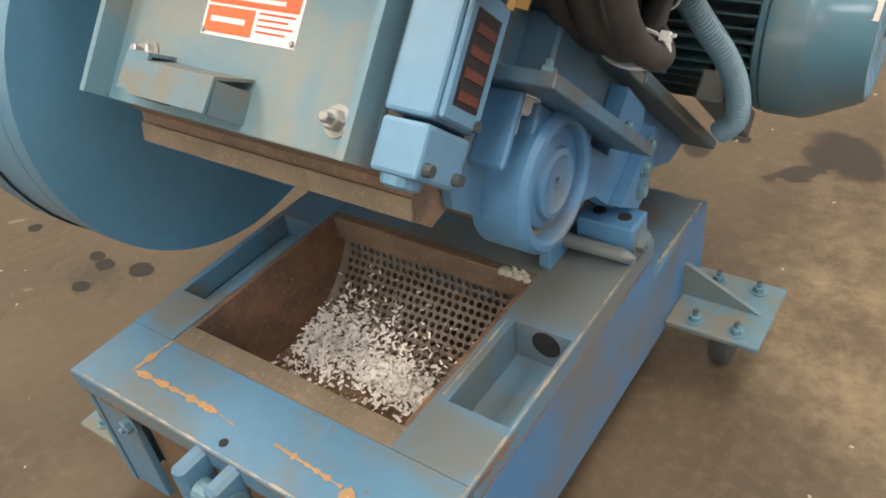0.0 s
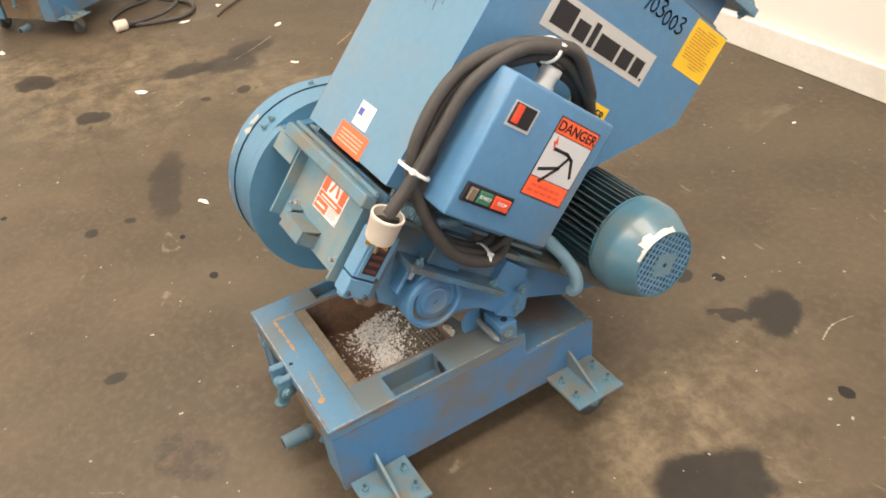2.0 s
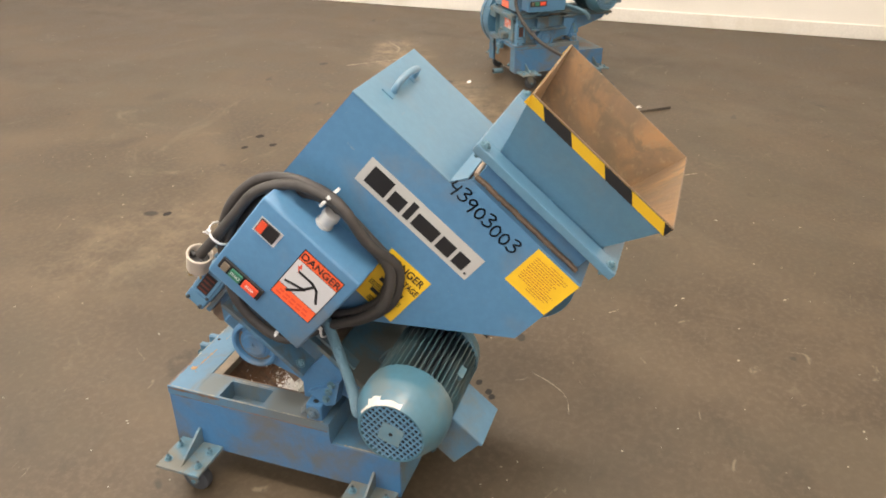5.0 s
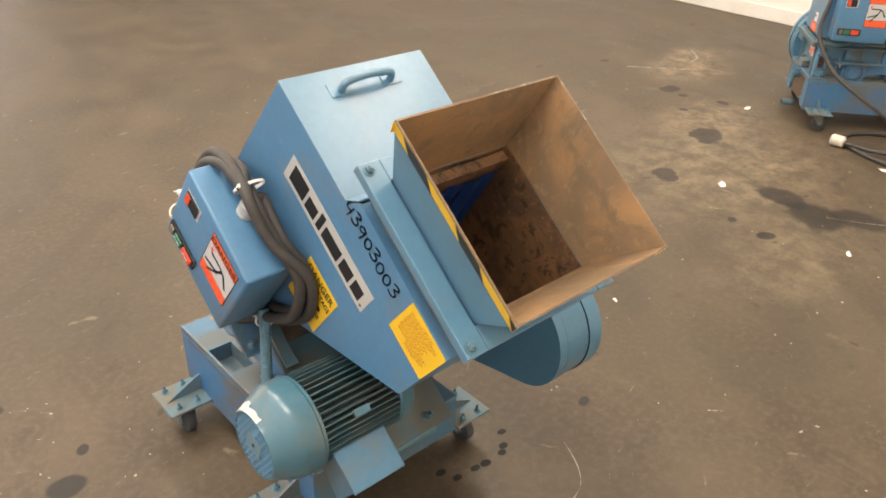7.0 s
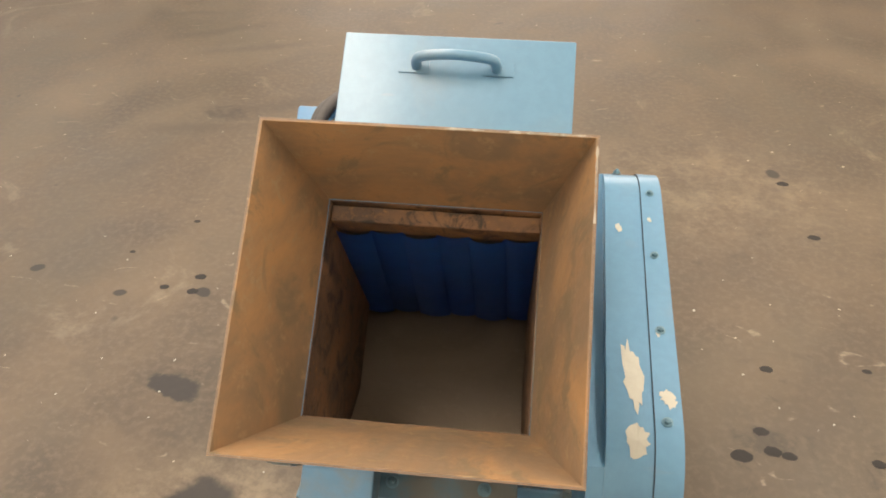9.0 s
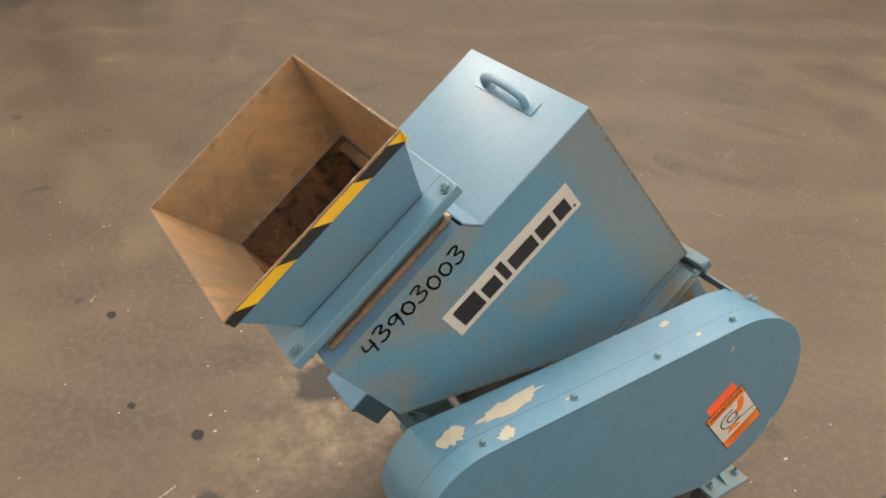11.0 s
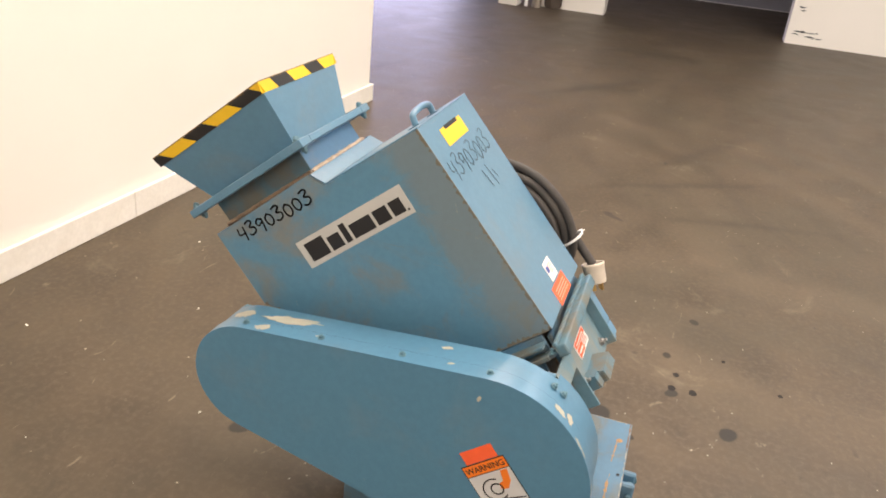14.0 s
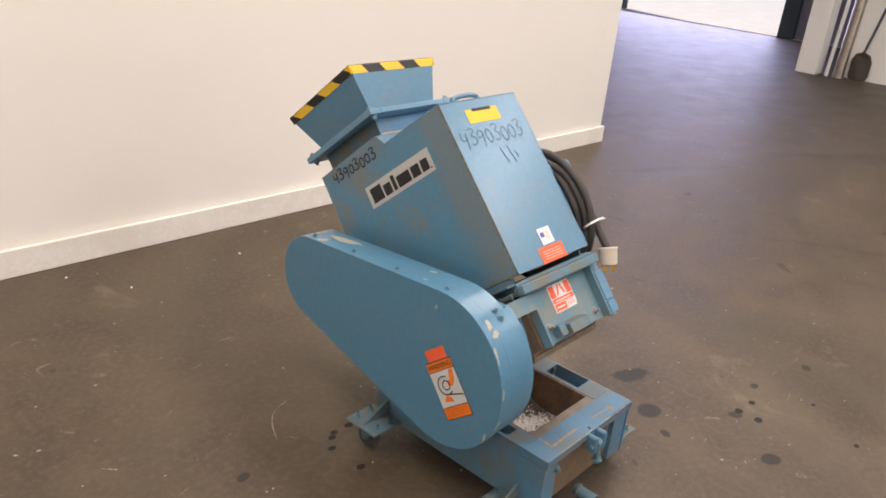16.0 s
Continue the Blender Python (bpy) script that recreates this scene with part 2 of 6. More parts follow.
CONDUIT = plain("blue_grey_conduit", (0.11, 0.21, 0.265), 0.45, 0, 0.2)
GALV = plain("galvanised_pipe", (0.40, 0.35, 0.29), 0.30, 0.85, 0.35, 12)
WOOD = plain("grey_wood", (0.26, 0.18, 0.11), 0.7, 0, 0.4, 25)
WOOD_DARK = plain("dark_wet_wood", (0.05, 0.038, 0.028), 0.7, 0, 0.4, 40)
FLAKE = plain("white_plastic_flake", (0.82, 0.79, 0.74), 0.5, 0, 0.2, 200)
FLAKE_BROWN = plain("dirty_flake", (0.22, 0.15, 0.09), 0.6, 0, 0.4, 200)


def floor_material():
    m, nt, b = material("stained_concrete")
    v = coords(nt)
    big = noise_tex(nt, v, 0.55, 5.0, 0.6, 0.6)
    mid = noise_tex(nt, v, 3.0, 6.0, 0.62, 0.3)
    fine = noise_tex(nt, v, 45.0, 4.0, 0.65)
    c = mix(nt, ramp(nt, mid, 0.32, 0.70), (0.0507, 0.0368, 0.0234), (0.1029, 0.0752, 0.0475))
    c = mix(nt, ramp(nt, big, 0.35, 0.7), c, (0.0744, 0.0540, 0.0344))
    c = mix(nt, math_node(nt, "MULTIPLY", ramp(nt, fine, 0.42, 0.70), 0.60), c, (0.1156, 0.0869, 0.0570))
    # olive-grey and warm patches, fine dark dirt
    c = mix(nt, math_node(nt, "MULTIPLY", ramp(nt, noise_tex(nt, v, 1.15, 5.0, 0.62, 0.9), 0.42, 0.66), 0.45), c, (0.0697, 0.0580, 0.0380))
    dirt = math_node(nt, "MULTIPLY", ramp(nt, noise_tex(nt, v, 13.0, 6.0, 0.72, 0.5), 0.55, 0.72), ramp(nt, big, 0.36, 0.62))
    c = mix(nt, math_node(nt, "MULTIPLY", dirt, 0.85), c, (0.0455, 0.0351, 0.0244))
    # faint sweeping wheel arcs
    mp = node(nt, "ShaderNodeMapping")
    mp.inputs["Location"].default_value = (-5.0, 4.0, 0.0)
    nt.links.new(v, mp.inputs["Vector"])
    wave = node(nt, "ShaderNodeTexWave", Scale=0.8, Distortion=9.0, Detail=3.0)
    wave.wave_type, wave.rings_direction = "RINGS", "Z"
    wave.inputs["Detail Scale"].default_value = 0.6
    nt.links.new(mp.outputs[0], wave.inputs["Vector"])
    arcs = math_node(nt, "MULTIPLY", ramp(nt, wave.outputs["Fac"], 0.72, 0.98), ramp(nt, big, 0.45, 0.6))
    c = mix(nt, math_node(nt, "MULTIPLY", arcs, 0.28), c, (0.0528, 0.0405, 0.0286))
    wide = node(nt, "ShaderNodeTexWave", Scale=0.38, Distortion=15.0, Detail=4.0)
    wide.wave_type, wide.rings_direction = "RINGS", "Z"
    wide.inputs["Detail Scale"].default_value = 0.8
    nt.links.new(mp.outputs[0], wide.inputs["Vector"])
    c = mix(nt, math_node(nt, "MULTIPLY", ramp(nt, wide.outputs["Fac"], 0.55, 1.0), 0.13), c, (0.1547, 0.1170, 0.0756))
    # pale scuffed areas
    pale = ramp(nt, noise_tex(nt, v, 1.6, 6.0, 0.72, 1.2), 0.60, 0.74)
    c = mix(nt, math_node(nt, "MULTIPLY", pale, 0.3), c, (0.2457, 0.2025, 0.1386))
    # oil stains: x, y, half sizes, strength
    warp = node(nt, "ShaderNodeTexNoise", Scale=16.0, Detail=6.0, Roughness=0.65)
    nt.links.new(v, warp.inputs["Vector"])
    off = nt.nodes.new("ShaderNodeVectorMath")
    off.operation = "SUBTRACT"
    nt.links.new(warp.outputs["Color"], off.inputs[0])
    off.inputs[1].default_value = (0.5, 0.5, 0.5)
    sc = nt.nodes.new("ShaderNodeVectorMath")
    sc.operation = "SCALE"
    sc.inputs["Scale"].default_value = 0.075
    nt.links.new(off.outputs[0], sc.inputs[0])
    vw = nt.nodes.new("ShaderNodeVectorMath")
    vw.operation = "ADD"
    warp2 = node(nt, "ShaderNodeTexNoise", Scale=5.5, Detail=2.0, Roughness=0.5)
    nt.links.new(v, warp2.inputs["Vector"])
    off2 = nt.nodes.new("ShaderNodeVectorMath")
    off2.operation = "MULTIPLY_ADD"
    nt.links.new(warp2.outputs["Color"], off2.inputs[0])
    off2.inputs[1].default_value = (0.09, 0.09, 0.0)
    nt.links.new(sc.outputs[0], off2.inputs[2])
    mid_off = nt.nodes.new("ShaderNodeVectorMath")
    mid_off.operation = "SUBTRACT"
    nt.links.new(off2.outputs[0], mid_off.inputs[0])
    mid_off.inputs[1].default_value = (0.045, 0.045, 0.0)
    nt.links.new(v, vw.inputs[0])
    nt.links.new(mid_off.outputs[0], vw.inputs[1])
    for x, y, rx, ry, k in PALE_SPOTS:
        mpn = node(nt, "ShaderNodeMapping")
        mpn.vector_type = "TEXTURE"
        mpn.inputs["Location"].default_value = (x, y, 0)
        mpn.inputs["Scale"].default_value = (rx, ry, 1)
        nt.links.new(vw.outputs[0], mpn.inputs["Vector"])
        ln = nt.nodes.new("ShaderNodeVectorMath")
        ln.operation = "LENGTH"
        nt.links.new(mpn.outputs[0], ln.inputs[0])
        f = math_node(nt, "MULTIPLY", ramp(nt, ln.outputs["Value"], 1.1, 0.2), ramp(nt, noise_tex(nt, v, 8.0, 9.0, 0.76, 0.12), 0.36, 0.72))
        c = mix(nt, math_node(nt, "MULTIPLY", f, k), c, (0.2730, 0.2115, 0.1344))
    # thin wandering scrape lines
    for size, seed, low in ((2.1, 4.0, 0.57), (4.4, 9.0, 0.61)):
        ml = node(nt, "ShaderNodeMapping")
        ml.inputs["Location"].default_value = (seed, -seed, seed)
        ml.inputs["Scale"].default_value = (1.0, 1.7, 1.0)
        nt.links.new(v, ml.inputs["Vector"])
        wander = noise_tex(nt, ml.outputs[0], size, 2.0, 0.45, 0.3)
        line = ramp(nt, math_node(nt, "ABSOLUTE", math_node(nt, "SUBTRACT", wander, 0.5), 0.0), 0.0075, 0.001)
        line = math_node(nt, "MULTIPLY", line, ramp(nt, noise_tex(nt, ml.outputs[0], 6.5, 4.0, 0.7), low, low + 0.10))
        c = mix(nt, math_node(nt, "MULTIPLY", line, 0.42), c, (0.3003, 0.2475, 0.1722))
    little = nt.nodes.new("ShaderNodeVectorMath")
    little.operation = "MULTIPLY_ADD"
    nt.links.new(mid_off.outputs[0], little.inputs[0])
    little.inputs[1].default_value = (0.22, 0.22, 0.0)
    nt.links.new(v, little.inputs[2])
    smears = [((a + c) / 2, (b + d) / 2, 0.55 * math.hypot(c - a, d - b), w, 0.30, math.degrees(math.atan2(d - b, c - a))) for a, b, c, d, w in SMEARS]
    for x, y, rx, ry, k, spin in smears + STAINS + [(x, y, r, 0.74 * r, 0.88, 40 * n) for n, (x, y, r) in enumerate(DRIPS)]:
        mpn = node(nt, "ShaderNodeMapping")
        mpn.vector_type = "TEXTURE"
        mpn.inputs["Location"].default_value = (x, y, 0)
        mpn.inputs["Rotation"].default_value = (0, 0, radians(spin))
        mpn.inputs["Scale"].default_value = (rx, ry, 1)
        nt.links.new(vw.outputs[0] if rx > 0.06 else little.outputs[0], mpn.inputs["Vector"])
        ln = nt.nodes.new("ShaderNodeVectorMath")
        ln.operation = "LENGTH"
        nt.links.new(mpn.outputs[0], ln.inputs[0])
        f = ramp(nt, ln.outputs["Value"], *((1.12, 0.80) if k > 0.35 else (1.15, 0.10)))
        if 0.35 < k < 0.6:
            f = math_node(nt, "MULTIPLY", f, ramp(nt, noise_tex(nt, v, 17.0, 6.0, 0.7, 0.4), 0.36, 0.58))
            k *= 1.25
        c = mix(nt, math_node(nt, "MULTIPLY", f, k), c, (0.017, 0.0145, 0.0125))
    # long pale scratches
    for turn_z, seed in ((35, 3.0), (-60, 11.0)):
        ms = node(nt, "ShaderNodeMapping")
        ms.inputs["Location"].default_value = (seed, seed * 0.7, 0)
        ms.inputs["Rotation"].default_value = (0, 0, radians(turn_z))
        ms.inputs["Scale"].default_value = (1.0, 26.0, 1.0)
        nt.links.new(vw.outputs[0], ms.inputs["Vector"])
        s = ramp(nt, noise_tex(nt, ms.outputs[0], 1.3, 3.0, 0.6), 0.72, 0.78)
        c = mix(nt, math_node(nt, "MULTIPLY", s, 0.5), c, (0.2730, 0.2250, 0.1596))
    # scattered small drips and crumbs
    drip = noise_tex(nt, v, 5.5, 2.0, 0.5, 0.5)
    c = mix(nt, math_node(nt, "MULTIPLY", ramp(nt, drip, 0.735, 0.765), 0.75), c, (0.0319, 0.0270, 0.0210))
    crumb = noise_tex(nt, v, 38.0, 1.0, 0.4)
    c = mix(nt, math_node(nt, "MULTIPLY", ramp(nt, crumb, 0.785, 0.81), 0.8), c, (0.4095, 0.3600, 0.2772))
    nt.links.new(c, b.inputs["Base Color"])
    nt.links.new(math_node(nt, "ADD", math_node(nt, "MULTIPLY", mid, 0.3), 0.36), b.inputs["Roughness"])
    b.inputs["Specular IOR Level"].default_value = 0.38
    bump(nt, b, fine, 0.06, 0.004)
    return m


# large stains: x, y, half sizes, strength, turn
STAINS = [
    (0.55, 0.65, 0.130, 0.104, 0.92, 62), (0.275, 1.145, 0.095, 0.068, 0.92, 126), (0.22, 1.04, 0.062, 0.022, 0.85, 63),
    (-1.41, 0.05, 0.25, 0.062, 0.62, -17), (-2.375, 0.40, 0.13, 0.085, 0.80, 80), (-2.31, 0.59, 0.14, 0.105, 0.80, 60), (-2.43, 0.72, 0.115, 0.085, 0.80, 110), (-2.175, -0.06, 0.080, 0.050, 0.85, 20),
    (-2.765, -0.215, 0.118, 0.078, 0.85, 30), (-3.26, -0.785, 0.080, 0.062, 0.80, 20), (-0.16, -0.23, 0.10, 0.06, 0.4, 30),
    (0.645, -0.303, 0.039, 0.027, 0.9, 160), (0.578, 0.097, 0.050, 0.038, 0.9, -9), (0.733, 0.255, 0.074, 0.045, 0.9, 170),
    (-0.72, 0.27, 0.074, 0.044, 0.4, 0), (1.11, -1.28, 0.11, 0.07, 0.4, 162),
]
# small oil drips: x, y, half size
DRIPS = [
    (-1.258, -0.24, 0.03), (-1.252, -0.115, 0.022), (-0.52, -0.32, 0.03), (0.04, 1.065, 0.034), (-1.99, 0.54, 0.042), (-0.65, 0.71, 0.022), (0.5, -0.005, 0.023), (-1.03, -1.03, 0.032),
    (-3.22, -0.66, 0.03), (1.04, -0.09, 0.022), (1.34, -0.18, 0.024), (-3.29, -0.44, 0.04), (-3.01, -0.518, 0.026), (-3.41, -1.39, 0.035), (-2.01, 0.377, 0.026), (-2.008, -0.763, 0.03),
    (-1.949, -0.686, 0.03), (0.8, -0.12, 0.026),
]
# more drips, smaller ones
FAINT_DRIPS = [
    (0.83, -0.19, 0.019), (0.92, -0.13, 0.015), (0.83, -0.12, 0.018), (0.95, -0.48, 0.012), (1.09, -0.29, 0.01), (-1.05, -0.96, 0.022), (-1.36, -0.64, 0.018), (-1.56, -0.48, 0.014),
    (-1.84, -1.06, 0.022), (-2.01, -1.07, 0.03), (-1.92, -0.94, 0.024), (-1.04, 0, 0.013), (-0.97, 0.31, 0.018), (-1.01, 0.37, 0.02), (-0.78, 0.02, 0.018), (-0.72, 0.24, 0.02),
    (-0.735, 0.3, 0.022), (-0.77, 0.31, 0.018), (-0.66, 0.32, 0.026), (0.7, 0.67, 0.021), (0.548, 1.052, 0.021), (0.1, 1.135, 0.02), (-1.07, -0.62, 0.021), (1.18, 1.12, 0.02),
    (0.74, 1.17, 0.015), (-0.345, 0.685, 0.015), (-0.325, 0.7, 0.014), (-0.265, 0.7, 0.016), (-0.232, 0.695, 0.014), (-0.155, 0.65, 0.015), (-0.175, 0.69, 0.014), (-0.378, 0.645, 0.014),
    (-0.37, 0.525, 0.015),
]
# dragged smears: ends, half width
SMEARS = [
    (1.77, -2.03, 1.18, -2.39, 0.07), (1.90, -2.42, 1.49, -2.47, 0.05), (1.49, -1.90, 0.90, -2.12, 0.06), (1.19, -1.28, 0.69, -1.46, 0.07), (1.46, -1.10, 0.98, -1.16, 0.06), (0.65, -2.43, 0.45, -2.14, 0.06),
    (-1.57, -1.75, -1.86, -1.63, 0.06), (-2.30, -2.03, -2.56, -2.00, 0.09), (2.9, 1.71, 3.88, 1.22, 0.06), (2.6, 0.57, 3.4, -0.69, 0.05), (3.2, 0.15, 4.6, -0.6, 0.08), (2.4, 0.1, 2.7, -0.92, 0.05), (4.4, 1.3, 6.0, 0.2, 0.10),
]
PALE_SPOTS = [(0.50, 0.66, 0.36, 0.30, 0.8), (0.35, 0.95, 0.25, 0.30, 0.4), (-2.5, 0.05, 0.9, 0.7, 0.75), (-3.7, -0.95, 0.40, 0.30, 0.95), (-4.0, -1.1, 0.35, 0.22, 0.9), (-3.0, -0.35, 0.5, 0.3, 0.8), (-1.9, 0.7, 0.6, 0.3, 0.5), (-0.8, -0.9, 0.6, 0.5, 0.35)]
CONCRETE = floor_material()


def wall_material():
    m, nt, b = material("cream_wall_paint")
    v = coords(nt)
    c = mix(nt, noise_tex(nt, v, 1.5, 5.0), (0.80, 0.765, 0.70), (0.85, 0.815, 0.75))
    scuff = ramp(nt, noise_tex(nt, v, 6.0, 5.0, 0.7, 1.0), 0.70, 0.76)
    c = mix(nt, math_node(nt, "MULTIPLY", scuff, 0.12), c, (0.35, 0.30, 0.25))
    nt.links.new(c, b.inputs["Base Color"])
    b.inputs["Roughness"].default_value = 0.7
    bump(nt, b, noise_tex(nt, v, 70.0, 3.0), 0.08, 0.002)
    return m


WALL = wall_material()
BASEBOARD = painted("scuffed_cream_baseboard", (0.82, 0.785, 0.72), (0.70, 0.655, 0.57), (0.30, 0.26, 0.2), 0.6, 0.5, 0.0, worn=(0.45, 0.65), size=3.0)
CEILING = plain("white_ceiling", (0.70, 0.69, 0.66), 0.8, 0, 0.06, 3.0)
OUTSIDE = plain("sunlit_yard", (0.78, 0.77, 0.75), 0.8, 0, 0.15, 2.0)

# ---- mesh helpers ----


def islands(bm, gap):
    """The separate pieces of a bmesh, as sets of faces; pieces whose boxes touch count as one."""
    bm.verts.ensure_lookup_table()
    seen, found = set(), []
    for f in bm.faces:
        if f in seen:
            continue
        todo, faces = [f], set()
        seen.add(f)
        while todo:
            g = todo.pop()
            faces.add(g)
            for e in g.edges:
                for h in e.link_faces:
                    if h not in seen:
                        seen.add(h)
                        todo.append(h)
        co = np.array([v.co for g in faces for v in g.verts])
        found.append([faces, co.min(0) - gap / 2, co.max(0) + gap / 2])
    merged = True
    while merged:
        merged = False
        out = []
        for item in found:
            for other in out:
                if (item[1] <= other[2]).all() and (other[1] <= item[2]).all():
                    other[0] |= item[0]
                    other[1], other[2] = np.minimum(other[1], item[1]), np.maximum(other[2], item[2])
                    merged = True
                    break
            else:
                out.append(item)
        found = out
    return [f for f, _, _ in found]


def part(name, bm, mat, parent=None, label="", smooth=False, split=True, gap=0.0006):
    """Links a bmesh as a part; pieces that do not touch become parts of their own with the same name."""
    bmesh.ops.recalc_face_normals(bm, faces=bm.faces)
    if split and 1 < len(bm.faces) < 3000:
        groups = islands(bm, gap)
        if len(groups) > 1:
            first = None
            for faces in groups:
                piece = bmesh.new()
                made = {}
                for f in sorted(faces, key=lambda q: q.index):
                    vs = []
                    for v in f.verts:
                        if v not in made:
                            made[v] = piece.verts.new(v.co)
                        vs.append(made[v])
                    piece.faces.new(vs)
                ob = part(name, piece, mat, parent, label, smooth, False)
                first = first or ob
            bm.free()
            return first
    me = bpy.data.meshes.new(name)
    bm.to_mesh(me)
    bm.free()
    me.materials.append(mat)
    if smooth:
        me.shade_smooth()
        me.set_sharp_from_angle(angle=radians(35))
    ob = new(name, me)
    if parent is not None:
        ob.parent = parent
    if label:
        ob["label"] = label
    return ob


def thing(name, label, category, group="", at=None):
    ob = new(name)
    ob.empty_display_size = 0.1
    if at is not None:
        ob.matrix_basis = at
    return tagged(ob, label, category, group)


def box(bm, x0, x1, y0, y1, z0, z1, m=None, bevel=0.0, segments=1):
    vs = [bm.verts.new((x, y, z)) for x in (x0, x1) for y in (y0, y1) for z in (z0, z1)]
    idx = ((0, 1, 3, 2), (4, 6, 7, 5), (0, 4, 5, 1), (2, 3, 7, 6), (0, 2, 6, 4), (1, 5, 7, 3))
    fs = [bm.faces.new([vs[i] for i in f]) for f in idx]
    if bevel:
        es = list({e for f in fs for e in f.edges})
        out = bmesh.ops.bevel(bm, geom=es, offset=bevel, segments=segments, profile=0.5, affect="EDGES")
        vs = list({v for f in out["faces"] for v in f.verts} | {v for v in vs if v.is_valid})
    if m is not None:
        bmesh.ops.transform(bm, matrix=m, verts=vs)
    return vs


def prism(bm, pts, x0, x1, m=None):
    """A polygon in the y, z plane, from x0 to x1."""
    a = [bm.verts.new((x0, p[0], p[1])) for p in pts]
    b = [bm.verts.new((x1, p[0], p[1])) for p in pts]
    n = len(pts)
    bm.faces.new(a[::-1])
    bm.faces.new(b)
    for i in range(n):
        bm.faces.new((a[i], a[(i + 1) % n], b[(i + 1) % n], b[i]))
    if m is not None:
        bmesh.ops.transform(bm, matrix=m, verts=a + b)
    return a + b


def plate(bm, p, q, thick, x0, x1, m=None):
    """A sheet along the line p to q of the y, z plane; thick goes to the left of that line."""
    d = Vector((q[0] - p[0], q[1] - p[1])).normalized()
    n = Vector((-d.y, d.x)) * thick
    return prism(bm, [p, q, (q[0] + n.x, q[1] + n.y), (p[0] + n.x, p[1] + n.y)], x0, x1, m)


def basis(axis):
    axis = Vector(axis).normalized()
    side = axis.cross(Vector((0, 0, 1)) if abs(axis.z) < 0.9 else Vector((1, 0, 0))).normalized()
    return axis, side, axis.cross(side)


def lathe(bm, origin, axis, profile, seg=24, m=None, phase=0.0):
    """A turned form: profile rows of (distance along the axis, radius)."""
    a, s, t = basis(axis)
    rings, made = [], []
    for d, r in profile:
        ring = []
        for k in range(seg):
            w = 2 * math.pi * k / seg + phase
            ring.append(bm.verts.new(Vector(origin) + a * d + (s * math.cos(w) + t * math.sin(w)) * r))
        rings.append(ring)
        made += ring
    for r0, r1 in zip(rings, rings[1:]):
        for k in range(seg):
            bm.faces.new((r0[k], r0[(k + 1) % seg], r1[(k + 1) % seg], r1[k]))
    bm.faces.new(rings[0][::-1])
    bm.faces.new(rings[-1])
    if m is not None:
        bmesh.ops.transform(bm, matrix=m, verts=made)
    return made


def rod(bm, p, q, r, seg=12, m=None):
    d = Vector(q) - Vector(p)
    return lathe(bm, p, d, [(0, r * 0.9), (0.0015, r), (d.length - 0.0015, r), (d.length, r * 0.9)], seg, m)


def smooth_path(pts, per=8):
    out = []
    n = len(pts)
    P = [Vector(p) for p in pts]
    for i in range(n - 1):
        a, b, c, d = P[max(i - 1, 0)], P[i], P[i + 1], P[min(i + 2, n - 1)]
        for k in range(per):
            t = k / per
            out.append(0.5 * (2 * b + (c - a) * t + (2 * a - 5 * b + 4 * c - d) * t * t + (3 * b - a - 3 * c + d) * t ** 3))
    out.append(P[-1])
    return out


def tube(bm, pts, r, seg=10, m=None, ridged=0.0):
    pts = [Vector(p) for p in pts]
    rings, made, side = [], [], None
    for i, p in enumerate(pts):
        d = (pts[min(i + 1, len(pts) - 1)] - pts[max(i - 1, 0)]).normalized()
        side = basis(d)[1] if side is None else (side - d * side.dot(d)).normalized()
        up = d.cross(side)
        rr = r + (ridged if i % 2 else 0.0)
        ring = [bm.verts.new(p + (side * math.cos(2 * math.pi * k / seg) + up * math.sin(2 * math.pi * k / seg)) * rr) for k in range(seg)]
        rings.append(ring)
        made += ring
    for r0, r1 in zip(rings, rings[1:]):
        for k in range(seg):
            bm.faces.new((r0[k], r0[(k + 1) % seg], r1[(k + 1) % seg], r1[k]))
    bm.faces.new(rings[0][::-1])
    bm.faces.new(rings[-1])
    if m is not None:
        bmesh.ops.transform(bm, matrix=m, verts=made)
    return made


def hex_bolt(bm, at, axis, r=0.007, h=0.006, shank=0.006, m=None):
    a = Vector(axis).normalized()
    made = lathe(bm, at, a, [(0, r * 1.45), (0.0015, r * 1.45)], 14)
    made += lathe(bm, Vector(at) + a * 0.0015, a, [(0, r), (h * 0.8, r), (h, r * 0.85)], 6)
    if shank:
        made += lathe(bm, Vector(at) + a * h, a, [(0, r * 0.5), (shank, r * 0.5), (shank + 0.001, r * 0.35)], 8)
    if m is not None:
        bmesh.ops.transform(bm, matrix=m, verts=made)
    return made


def on_face(right, up, at):
    """A frame whose x is right, y is up and z comes out of the face."""
    r, u = Vector(right).normalized(), Vector(up).normalized()
    n = r.cross(u)
    return Matrix(((r.x, u.x, n.x, at[0]), (r.y, u.y, n.y, at[1]), (r.z, u.z, n.z, at[2]), (0, 0, 0, 1)))


def sheet(bm, x0, x1, y0, y1, m, z=0.0006, thick=0.0005):
    return box(bm, x0, x1, y0, y1, z - thick, z, m)


def flat(bm, pts, m, z=0.0012, thick=0.0004):
    a = [bm.verts.new((p[0], p[1], z)) for p in pts]
    b = [bm.verts.new((p[0], p[1], z - thick)) for p in pts]
    n = len(pts)
    bm.faces.new(a)
    bm.faces.new(b[::-1])
    for i in range(n):
        bm.faces.new((a[(i + 1) % n], a[i], b[i], b[(i + 1) % n]))
    bmesh.ops.transform(bm, matrix=m, verts=a + b)


